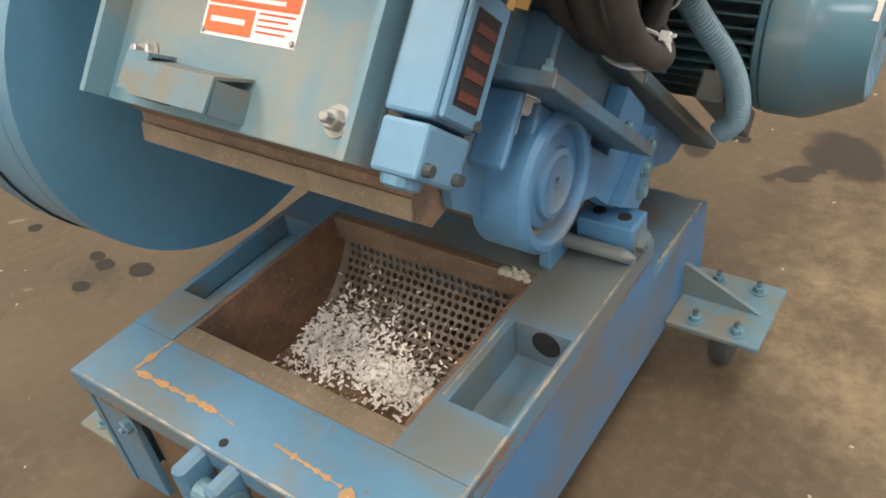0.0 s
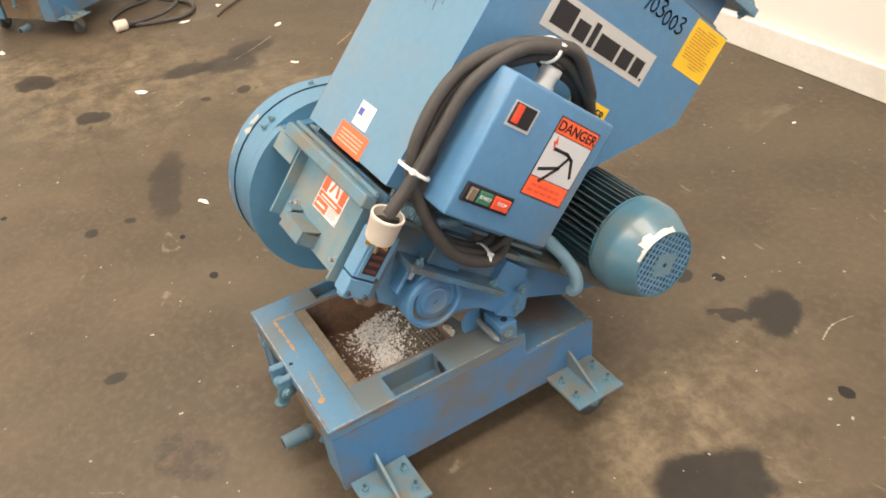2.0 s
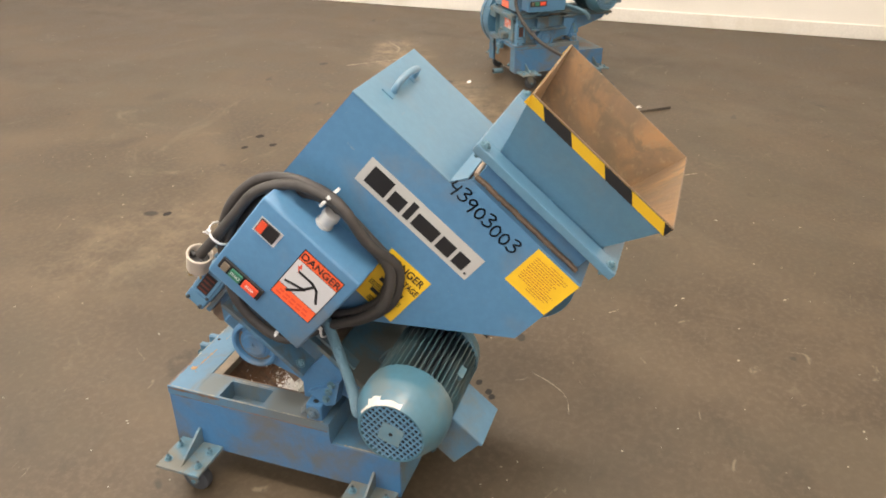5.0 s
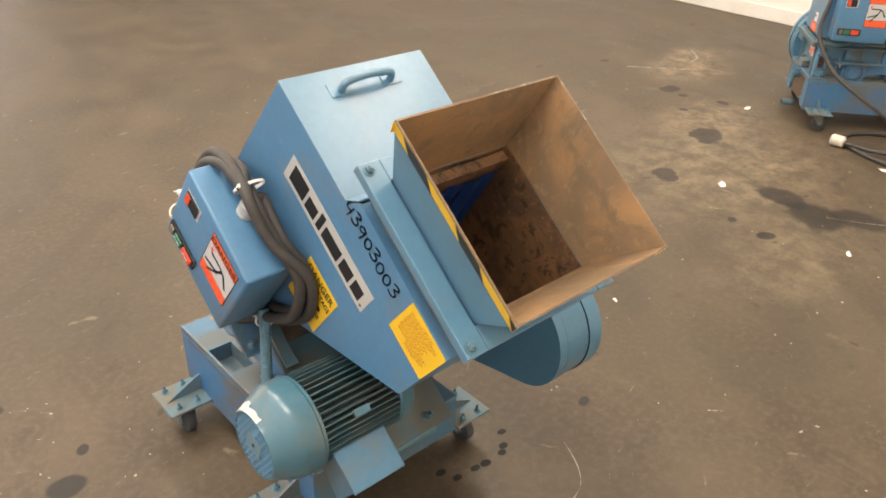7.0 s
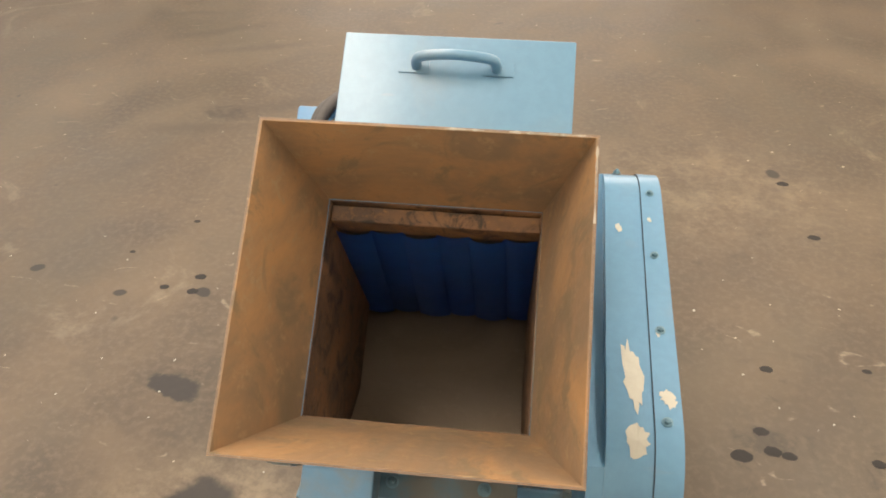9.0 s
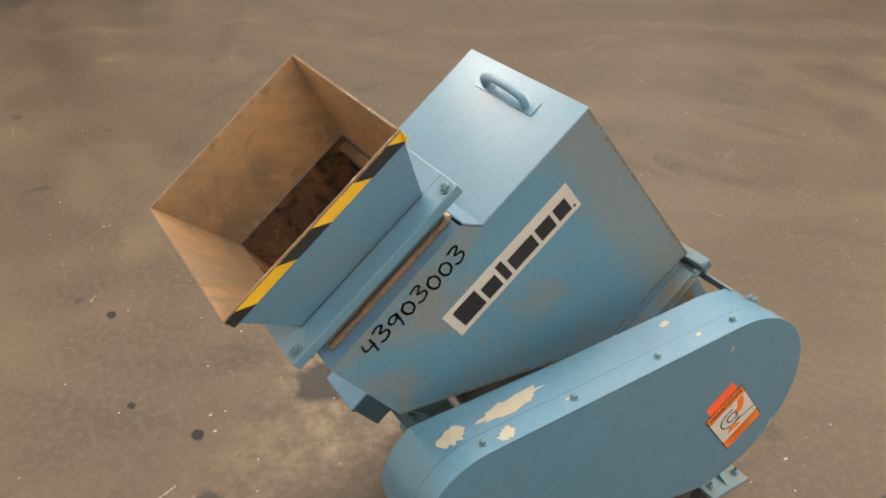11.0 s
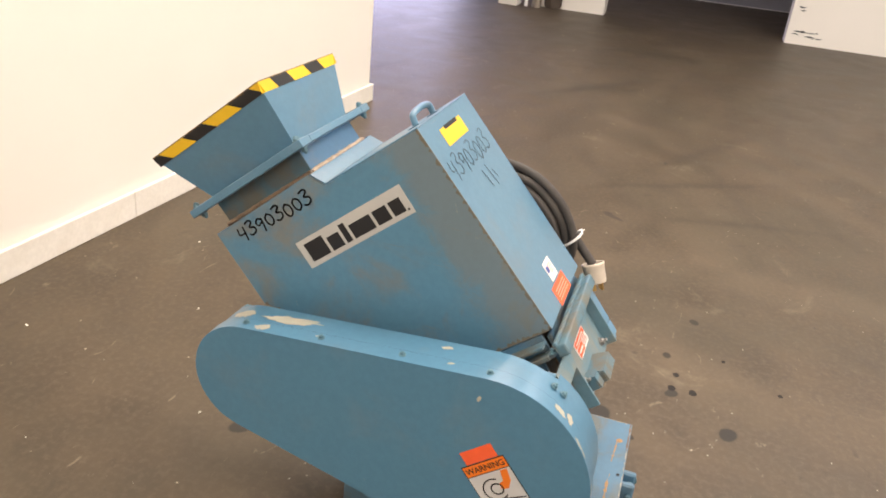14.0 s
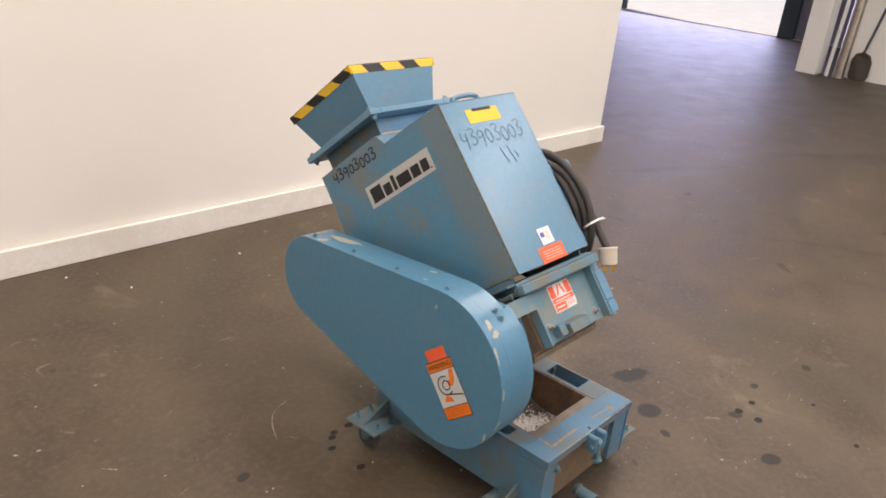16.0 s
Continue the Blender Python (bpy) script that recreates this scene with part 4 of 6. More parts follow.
            if name == "dirty_flakes":
                x, a, h = rng.uniform(xa + 0.01, xb - 0.01), radians(rng.uniform(-45, 40)), 0.0
            if not xa + 0.010 < x < xb - 0.010 or not -1.2 < a < 1.0:
                continue
            lift = 0.0012 + rng.random() * h
            y, z = arc(a, r - lift)
            s = rng.uniform(0.0010, 0.0042) if name == "plastic_flakes" else rng.uniform(0.0007, 0.0024)
            turn = Euler((rng.gauss(-a if h == 0 else 0, 0.5) , rng.gauss(0, 0.5), rng.uniform(0, 6.3))).to_matrix()
            i = len(verts)
            for p in ((-1.1, -0.4, 0), (0.9, -0.5, 0.2), (1.2, 0.3, 0), (-0.8, 0.5, -0.2)):
                verts.append(tuple(Vector((x, y, z)) + turn @ (Vector(p) * s)))
            faces.append((i, i + 1, i + 2, i + 3))
        me = bpy.data.meshes.new(name)
        me.from_pydata(verts, [], faces)
        me.materials.append(mat)
        ob = new(name, me)
        ob.matrix_world = g.matrix_basis
        tagged(ob, "shredded white plastic flakes lying in the screen pit" if name == "plastic_flakes" else "brown dirty plastic crumbs in the screen pit", "flakes", kind="stuff")


def build_chamber(g, up):
    bm = bmesh.new()
    prism(bm, [(-0.169, 0.130), (-0.169, -0.022), (-0.134, -0.027), (-0.120, -0.050), (-0.098, -0.052), (-0.080, -0.030), (0.05, -0.02), (0.13, -0.04), (0.150, 0.130)], -0.158, 0.140, up)
    part("cutting_chamber", bm, RUST_AND_BEAD_SHADE, g, "rust-brown cutter housing with a scraped lip")
    bm = bmesh.new()
    prism(bm, [(-0.132, -0.036), (-0.1245, -0.051), (-0.1205, -0.0505), (-0.1275, -0.034)], -0.158, 0.139, up)
    part("knife_clamp", bm, STRIP_STEEL, g)
    for a, b in ((-0.1665, -0.1585), (0.1405, 0.1485)):
        bm = bmesh.new()
        prism(bm, [(-0.150, 0.130), (-0.140, 0.02), (-0.09, -0.035), (0.06, -0.035), (0.15, 0.0), (0.21, 0.13)], a, b, up)
        box(bm, a, b, -0.176, 0.030, 0.1305, 0.1735, up)
        part("side_plate", bm, BLUE_WORN, g, split=False)
    # rounded front rail, ledge behind it and side flanges
    bm = bmesh.new()
    box(bm, -0.196, 0.150, -0.224, -0.199, 0.123, 0.149, up, 0.004, 2)
    box(bm, -0.196, 0.150, -0.208, -0.1992, 0.1492, 0.158, up, 0.0015)
    part("flange_rail", bm, FOOT_BLUE, g, "grey-blue flange joining chamber and hopper", split=False)
    # darker blue on ledge and lip stands in for the recess shade
    bm = bmesh.new()
    box(bm, -0.190, 0.176, -0.1985, -0.1775, 0.127, 0.135, up, 0.001)
    part("flange_ledge", bm, GRIMY_SHADE_BLUE, g)
    bm = bmesh.new()
    box(bm, -0.150, 0.150, -0.1865, -0.1775, 0.1355, 0.160, up, 0.001)
    part("flange_lip", bm, GRIMY_SHADE_BLUE, g)
    for a in (-0.196, 0.146):
        for v0, v1 in ((0.127, 0.137), (0.1535, 0.1605)):
            bm = bmesh.new()
            box(bm, a, a + 0.03, -0.177, 0.20, v0, v1, up, 0.001)
            part("flange_side", bm, FOOT_BLUE, g)
    bm = bmesh.new()
    for x in (-0.183, 0.162):
        hex_bolt(bm, (x, -0.188, 0.135), (0, 0, 1), 0.006, 0.006, 0.004, up)
    part("flange_bolt", bm, BOLT_BLUE, g)
    # front cover plate with folded edges
    fc = up @ Matrix.Translation((-0.010, 0.010, 0.006))
    bm = bmesh.new()
    box(bm, -0.142, 0.139, -0.187, -0.181, -0.030, 0.118, fc, 0.001)
    box(bm, -0.142, -0.136, -0.210, -0.187, -0.030, 0.117, fc)
    box(bm, 0.133, 0.139, -0.212, -0.187, -0.030, 0.117, fc)
    cover = part("front_cover", bm, GREYBLUE, g, "grey-blue cover plate with folded side edges")
    bm = bmesh.new()
    for x, v in ((-0.099, 0.012), (0.106, -0.005)):
        hex_bolt(bm, (x, -0.187, v), (0, -1, 0), 0.008, 0.007, 0.009, fc)
    part("cover_bolt", bm, STEEL, cover)
    bm = bmesh.new()
    prism(bm, [(-0.187, 0.010), (-0.224, 0.002), (-0.226, -0.024), (-0.2235, -0.024), (-0.2215, 0.0), (-0.187, 0.0075)], -0.062, 0.022, fc)
    box(bm, -0.062, -0.0595, -0.221, -0.187, -0.024, 0.0, fc)
    box(bm, 0.0195, 0.022, -0.221, -0.187, -0.024, 0.0, fc)
    prism(bm, [(-0.187, 0.014), (-0.212, 0.010), (-0.214, -0.020), (-0.2115, -0.020), (-0.2095, 0.0075), (-0.187, 0.0115)], -0.092, -0.066, fc)
    box(bm, -0.092, -0.0895, -0.209, -0.187, -0.020, 0.0075, fc)
    part("latch", bm, FOOT_BLUE, cover)
    face = fc @ on_face((1, 0, 0), (0, 0, 1), (0.002, -0.187, 0.0735))
    bm = bmesh.new()
    sheet(bm, -0.049, 0.049, -0.0375, 0.0375, face)
    label = part("maker_label", bm, WHITE, cover, "white and red riveted maker's label")
    bm = bmesh.new()
    for a, b, c, d in ((-0.046, -0.024, 0.001, 0.035), (0.024, 0.046, 0.001, 0.035), (-0.046, 0.046, -0.013, -0.001), (-0.046, 0.004, -0.035, -0.015)):
        flat(bm, [(a, c), (b, c), (b, d), (a, d)], face)
    flat(bm, [(-0.019, 0.006), (-0.006, 0.033), (0.001, 0.033), (-0.011, 0.006)], face)
    flat(bm, [(0.019, 0.006), (0.009, 0.033), (0.003, 0.033), (0.010, 0.006)], face)
    part("print_block", bm, FLUO, label)
    bm = bmesh.new()
    flat(bm, [(-0.036, -0.009), (0.032, -0.009), (0.032, -0.006), (-0.036, -0.006)], face, 0.0018)
    flat(bm, [(-0.040, -0.027), (-0.004, -0.027), (-0.004, -0.023), (-0.040, -0.023)], face, 0.0018)
    part("print_mark", bm, WHITE, label)
    bm = bmesh.new()
    for k in range(4):
        flat(bm, [(0.008, -0.017 - k * 0.0045), (0.044 - 0.006 * (k % 2), -0.017 - k * 0.0045), (0.044 - 0.006 * (k % 2), -0.0155 - k * 0.0045), (0.008, -0.0155 - k * 0.0045)], face)
    part("print_line", bm, RED, label)
    bm = bmesh.new()
    for x in (-0.046, 0.046):
        for y in (-0.034, 0.034):
            lathe(bm, (x, y, 0.0012), (0, 0, 1), [(0, 0.0026), (0.0012, 0.0018)], 10, face)
    part("rivet", bm, STEEL, label)
    # bearing on the motor side
    ub = up @ Matrix.Translation((-0.012, 0, 0.007))
    bm = bmesh.new()
    box(bm, 0.150, 0.188, -0.054, 0.060, 0.0, 0.0522, ub, 0.002)
    box(bm, 0.150, 0.160, -0.090, -0.0542, -0.010, 0.0522, ub, 0.001)
    box(bm, 0.1602, 0.190, -0.090, -0.083, -0.006, 0.0522, ub, 0.002)
    lathe(bm, (0.150, 0, 0), (1, 0, 0), [(0, 0.060), (0.042, 0.060), (0.047, 0.056), (0.048, 0.051), (0.045, 0.048), (0.034, 0.046), (0.034, 0.040)], 40, ub)
    bearing = part("bearing_housing", bm, CAST_BLUE, g, "blue cast bearing housing with ring cover", split=False)
    bm = bmesh.new()
    lathe(bm, (0.182, 0, 0), (1, 0, 0), [(0, 0.0395), (0.006, 0.0390), (0.008, 0.036), (0.009, 0.031), (0.013, 0.029), (0.014, 0.024), (0.012, 0.021), (0.012, 0.006), (0.008, 0.005), (0.008, 0.0005)], 36, ub)
    part("bearing_cover", bm, CAST_BLUE, bearing, smooth=True)
    bm = bmesh.new()
    lathe(bm, (0.1842, 0, 0), (1, 0, 0), [(0, 0.0455), (0.0004, 0.0455), (0.0004, 0.0400)], 36, ub)
    part("bearing_groove", bm, GRIME, bearing)
    bm = bmesh.new()
    hex_bolt(bm, (0.176, -0.0685, 0.0522), (0, 0, -1), 0.0115, 0.012, 0.016, ub)
    part("bearing_bolt", bm, PALE, bearing)
    bm = bmesh.new()
    box(bm, 0.148, 0.222, -0.112, 0.128, 0.0525, 0.0635, ub, 0.001)
    box(bm, 0.150, 0.190, -0.06, 0.02, 0.0638, 0.120, ub, 0.003)
    part("bearing_flange", bm, GRIMY_SHADE_BLUE, g)
    bm = bmesh.new()
    for u in (-0.085, 0.105):
        hex_bolt(bm, (0.200, u, 0.0635), (0, 0, 1), 0.008, 0.007, 0.006, ub)
    part("flange_bolt", bm, BOLT_BLUE, g)
    # hinge arm and block
    bm = bmesh.new()
    prism(bm, [(0.050, 0.052), (0.060, -0.010), (0.125, 0.012), (0.185, 0.008), (0.222, 0.016), (0.232, 0.038), (0.19, 0.115), (0.13, 0.120), (0.128, 0.052)], 0.150, 0.168, up)
    prism(bm, [(0.165, 0.010), (0.218, 0.016), (0.230, 0.038), (0.20, 0.10)], 0.1682, 0.182, up)
    part("hinge_arm", bm, CAST_BLUE, g)
    bm = bmesh.new()
    for k in range(3):
        hex_bolt(bm, (0.182, 0.190 + 0.008 * k, 0.078 - 0.022 * k), (1, 0, 0), 0.007, 0.006, 0, up)
    part("arm_bolt", bm, BOLT_BLUE, g)
    bm = bmesh.new()
    box(bm, 0.134, 0.196, 0.388, 0.428, 0.2585, 0.303, None, 0.003, 2)
    box(bm, 0.112, 0.126, 0.345, 0.385, 0.2585, 0.318, None, 0.002)
    hinge = part("hinge_block", bm, CAST_BLUE, g)
    # holes are black discs laid on the block, shade as colour
    bm = bmesh.new()
    for x in (0.151, 0.179):
        lathe(bm, (x, 0.408, 0.3028), (0, 0, 1), [(0, 0.0072), (0.0008, 0.0072)], 16)
    part("hole", bm, DARK, hinge)
    bm = bmesh.new()
    lathe(bm, (0.110, 0.3795, 0.277), (1, 0, 0), [(0, 0.0075), (0.082, 0.0075), (0.094, 0.002)], 14)
    hex_bolt(bm, (0.196, 0.406, 0.280), (1, 0, 0), 0.012, 0.008, 0.004)
    part("hinge_pin", bm, BLUE_WORN, hinge)
    # safety switch beside the cover
    bm = bmesh.new()
    box(bm, 0.143, 0.180, -0.196, -0.140, 0.014, 0.100, up, 0.003, 2)
    box(bm, 0.144, 0.180, -0.196, -0.144, -0.024, 0.011, up, 0.003, 2)
    box(bm, 0.180, 0.184, -0.192, -0.146, 0.016, 0.098, up, 0.0015)
    lathe(bm, (0.160, -0.18, -0.024), (0, 0, -1), [(0, 0.014), (0.006, 0.013), (0.008, 0.008)], 16, up)
    lathe(bm, (0.160, -0.18, 0.100), (0, 0, 1), [(0, 0.016), (0.03, 0.016)], 16, up)
    switch = part("safety_switch", bm, SWITCH_BLUE, g, "pale blue safety switch body")
    bm = bmesh.new()
    sface = up @ on_face((0, 1, 0), (0, 0, 1), (0.184, -0.172, 0.056))
    sheet(bm, -0.013, 0.017, -0.030, 0.030, sface, 0.0006)
    part("switch_label", bm, INK, switch, "black label with red print")
    bm = bmesh.new()
    for k in range(4):
        flat(bm, [(-0.010, 0.022 - k * 0.014), (0.014, 0.022 - k * 0.014), (0.014, 0.016 - k * 0.014), (-0.010, 0.016 - k * 0.014)], sface)
    part("print_block", bm, SWITCH_PRINT, switch)
    bm = bmesh.new()
    for u, v in ((-0.188, 0.094), (-0.150, 0.020), (-0.188, -0.016), (-0.152, -0.016)):
        lathe(bm, (0.180, u, v), (1, 0, 0), [(0, 0.0045), (0.006, 0.004)], 8, up)
    part("screw", bm, CAST_DARK, switch)
    bm = bmesh.new()
    box(bm, 0.1505, 0.171, -0.1395, -0.128, -0.020, 0.09, up)
    part("switch_bracket", bm, GRIMY_SHADE_BLUE, g)


def build_hopper(g, up):
    t = 0.003
    P = HOPPER

    def panel(make, mat=BLUE, label="blue sheet-steel hopper panel"):
        bm = bmesh.new()
        make(bm)
        part("hopper_panel", bm, mat, g, label)

    panel(lambda bm: prism(bm, P, R_SIDE - t, R_SIDE, up))
    panel(lambda bm: prism(bm, P, L_SIDE, L_SIDE + t, up), HOPPER_WARM_BLUE, "blue hopper side with a dusty brown front edge")
    panel(lambda bm: plate(bm, P[0], P[6], -t, L_SIDE + t, R_SIDE - t, up), BLUE_CLEAN, "smooth blue hopper front with pen marks")
    panel(lambda bm: plate(bm, P[2], P[1], -t, L_SIDE + t, R_SIDE - t, up))
    panel(lambda bm: plate(bm, P[3], P[2], -t, L_SIDE + t, R_SIDE - t, up))
    # top plate round the neck opening
    panel(lambda bm: box(bm, L_SIDE + t, -0.131, 0.088, 0.378, 0.691, 0.694, up))
    panel(lambda bm: box(bm, 0.127, R_SIDE - t, 0.088, 0.378, 0.691, 0.694, up))
    panel(lambda bm: box(bm, -0.1308, 0.1268, 0.355, 0.378, 0.691, 0.694, up))
    bm = bmesh.new()
    box(bm, L_SIDE - 0.0008, R_SIDE + 0.0008, -0.1845, 0.064, 0.6612, 0.6645, up, 0.001)
    lid = part("lid", bm, BLUE_CLEAN, g, "smooth pale blue hopper top")
    bm = bmesh.new()
    plate(bm, (0.064, 0.6635), (0.084, 0.695), 0.003, L_SIDE, R_SIDE, up)
    part("kick_plate", bm, BLUE_CLEAN, g)
    # inner lining
    bm = bmesh.new()
    I = [(-0.198, 0.18), (0.044, 0.18), (0.372, 0.504), (0.372, 0.690), (0.09, 0.690), (0.062, 0.656), (-0.178, 0.656)]
    for a, b in ((R_SIDE - t - 0.002, R_SIDE - t - 0.0005), (L_SIDE + t + 0.0005, L_SIDE + t + 0.002)):
        prism(bm, I, a, b, up)
    plate(bm, I[3], I[2], -0.0015, L_SIDE + 0.006, R_SIDE - 0.006, up)
    part("lining", bm, NECK_RUST, g, "dark brown steel lining")
    bm = bmesh.new()
    plate(bm, (0.370, 0.507), (0.040, 0.1845), -0.0015, L_SIDE + 0.007, R_SIDE - 0.007, up)
    part("slope", bm, SLOPE_STEEL, g)
    # hanging strips inside
    for k in range(6):
        bm = bmesh.new()
        a = -0.141 + k * 0.0452
        pts = []
        n = 6
        for i in range(n + 1):
            w = i / n
            pts.append((a + w * 0.049, 0.142 + 0.004 * (k % 2) + 0.0045 * math.sin(w * 3.1)))
        top, bot = [], []
        for x, u in pts:
            top.append(bm.verts.new((x * 0.91, u - 0.024, 0.722)))
            bot.append(bm.verts.new((x, u + 0.014, 0.400)))
        for i in range(n):
            bm.faces.new((top[i], top[i + 1], bot[i + 1], bot[i]))
        bmesh.ops.solidify(bm, geom=bm.faces[:], thickness=0.002)
        bm.transform(up)
        part("curtain_strip", bm, CURTAIN, g, "deep blue vinyl curtain strip", smooth=True)
    bm = bmesh.new()
    box(bm, -0.1270, 0.1220, 0.0995, 0.119, 0.676, 0.7555, up, 0.001)
    part("curtain_rail", bm, NECK_RUST, g, "rusty strip holding the curtain")
    # handle with feet
    bm = bmesh.new()
    h = [(0.052, -0.136, 0.6645), (0.051, -0.138, 0.678), (0.042, -0.140, 0.688), (0.0, -0.142, 0.692), (-0.048, -0.140, 0.688), (-0.057, -0.138, 0.678), (-0.058, -0.136, 0.6645)]
    tube(bm, smooth_path(h, 5), 0.0072, 12, up)
    part("handle", bm, BLUE_CLEAN, lid, "bent rod handle", smooth=True)
    bm = bmesh.new()
    box(bm, 0.034, 0.076, -0.154, -0.126, 0.6645, 0.6665, up)
    box(bm, -0.082, -0.040, -0.154, -0.126, 0.6645, 0.6665, up)
    part("handle_foot", bm, BLUE_CLEAN, lid)
    # neck and feed chute
    bm = bmesh.new()
    n0 = (-0.131, 0.126, 0.094, 0.353)
    for a, b, c, d in ((n0[0], n0[0] + t, n0[2], n0[3]), (n0[1] - t, n0[1], n0[2], n0[3]), (n0[0] + t, n0[1] - t, n0[2], n0[2] + t), (n0[0] + t, n0[1] - t, n0[3] - t, n0[3])):
        bm = bmesh.new()
        box(bm, a, b, c, d, 0.6945, 0.7676, up)
        part("neck_panel", bm, MOUNT_DUSTY if b < 0 else BLUE, g, "dusty steel neck under the chute" if b < 0 else "")
    bm = bmesh.new()
    n1 = (n0[0] + t + 0.0003, n0[1] - t - 0.0003, n0[2] + t + 0.0003, n0[3] - t - 0.0003)
    for a, b, c, d in ((n1[0], n1[0] + 0.001, n1[2], n1[3]), (n1[1] - 0.001, n1[1], n1[2], n1[3]), (n1[0], n1[1], n1[2], n1[2] + 0.001), (n1[0], n1[1], n1[3] - 0.001, n1[3])):
        box(bm, a, b, c, d, 0.43 if b - a < 0.01 and d - c > 0.1 else (0.660 if d < 0.3 else 0.6895), 0.7674, up)
    part("neck_lining", bm, NECK_RUST, g, gap=-0.0022)
    rng = random.Random(6)
    # left bead is dark rust brown, its shade put into the colour
    for p, q, mat in (((-0.137, 0.092), (-0.137, 0.356), RUST_AND_BEAD_SHADE), ((0.132, 0.092), (0.132, 0.356), RUST_AND_BEAD_SHADE), ((-0.134, 0.0895), (0.129, 0.0895), SEALANT)):
        bm = bmesh.new()
        path = []
        for k in range(41):
            w = k / 40
            path.append((p[0] + (q[0] - p[0]) * w + 0.0012 * (rng.random() - 0.5), p[1] + (q[1] - p[1]) * w + 0.0012 * (rng.random() - 0.5), 0.6975 + 0.002 * rng.random()))
        tube(bm, path, 0.0052, 8, up, 0.0009)
        part("sealant_bead", bm, mat, g, "dried sealant bead round the neck", smooth=True)
    lo = (-0.129, 0.124, 0.096, 0.350, 0.768)
    hi = (-0.172, 0.169, 0.061, 0.394, 0.909)

    def corners(o):
        return ([(lo[i] + (-o if i == 0 else o), lo[j] + (-o if j == 2 else o), lo[4]) for i, j in ((0, 2), (1, 2), (1, 3), (0, 3))],
                [(hi[i] + (-o if i == 0 else o), hi[j] + (-o if j == 2 else o), hi[4]) for i, j in ((0, 2), (1, 2), (1, 3), (0, 3))])

    def funnel(name, o0, o1, mat, label, drop=0.0):
        bm = bmesh.new()
        rows = []
        for o in (o0, o1):
            low, high = corners(o)
            w = drop / (hi[4] - lo[4])
            rows.append([bm.verts.new(p) for p in low])
            rows.append([bm.verts.new(Vector(q).lerp(Vector(p), w)) for p, q in zip(low, high)])
        il, ih, ol, oh = rows
        for k in range(4):
            j = (k + 1) % 4
            bm.faces.new((il[k], il[j], ih[j], ih[k]))
            bm.faces.new((ol[k], ol[j], oh[j], oh[k]))
            bm.faces.new((ih[k], ih[j], oh[j], oh[k]))
            bm.faces.new((il[k], il[j], ol[j], ol[k]))
        bm.transform(up)
        return part(name, bm, mat, g, label)

    chute = funnel("chute_shell", 0.0014, 0.003, BLUE_CLEAN, "flared blue feed chute", 0.0032)
    funnel("chute_lining", -0.0004, 0.0010, CHUTE_RUST, "rusty orange-brown chute inside")
    bm = bmesh.new()
    for a, b, c, d in ((hi[0] - 0.003, hi[1] + 0.003, hi[2] - 0.003, hi[2] - 0.0012), (hi[0] - 0.003, hi[1] + 0.003, hi[3] + 0.0012, hi[3] + 0.003), (hi[0] - 0.003, hi[0] - 0.0012, hi[2] - 0.0011, hi[3] + 0.0011), (hi[1] + 0.0012, hi[1] + 0.003, hi[2] - 0.0011, hi[3] + 0.0011)):
        box(bm, a, b, c, d, 0.9060, 0.9088, up)
    part("chute_rim", bm, RUST_AND_BEAD_SHADE, chute, "bare rusty sheet edge of the chute", split=False)
    rng = random.Random(31)
    rim = up @ on_face((1, 0, 0), (0, 1, 0), (0, 0, hi[4]))
    for pts, w in (([(-0.168, hi[2] - 0.0012), (-0.085, hi[2] - 0.0012)], 0.0042), ([(-0.060, hi[2] - 0.0012), (-0.020, hi[2] - 0.0012)], 0.0030), ([(hi[0] - 0.001, 0.070), (hi[0] - 0.001, 0.150)], 0.0034)):
        bm = bmesh.new()
        ribbon(bm, pts, w, rim, rng, 0.0004, 0.004)
        part("worn_edge", bm, EDGE_BARE, chute, "bright scraped sheet edge")
    # flange bars at the chute foot
    for x0, x1 in ((-0.176, -0.134), (0.130, 0.172)):
        bm = bmesh.new()
        box(bm, x0, x1, 0.050, 0.398, 0.7505, 0.7685, up, 0.002, 2)
        bar = part("flange_bar", bm, BLUE_CLEAN, g)
        bm = bmesh.new()
        for u in (0.064, 0.382):
            hex_bolt(bm, ((x0 + x1) / 2 + (-0.006 if x0 < 0 else 0.006), u, 0.7685), (0, 0, 1), 0.008, 0.006, 0.004, up)
            hex_bolt(bm, ((x0 + x1) / 2, u, 0.7505), (0, 0, -1), 0.008, 0.007, 0.006, up)
        part("flange_bolt", bm, BOLT_BLUE, bar)
    for u0, u1 in ((0.050, 0.092), (0.356, 0.398)):
        bm = bmesh.new()
        box(bm, -0.1335, 0.1295, u0, u1, 0.7515, 0.7675, up, 0.002, 2)
        part("flange_bar", bm, BLUE_CLEAN, g)
    # hazard tape under the rim
    il, ih = corners(0.0032)
    tapes = {"L": (ih[3], ih[0], il[3], il[0]), "R": (ih[1], ih[2], il[1], il[2]), "F": (ih[0], ih[1], il[0], il[1])}
    for key, (a, b, la, lb) in tapes.items():
        a, b, la, lb = Vector(a), Vector(b), Vector(la), Vector(lb)
        right = (b - a).normalized()
        down = ((la + lb) / 2 - (a + b) / 2)
        down = (down - right * down.dot(right)).normalized()
        m = up @ on_face(right, -down, a)
        width, wide = (b - a).length, 0.026
        bm = bmesh.new()
        sheet(bm, 0.0, width, -wide, -0.0022, m, 0.0006)
        tape = part("hazard_tape", bm, YELLOW, chute, "yellow and black striped edge tape")
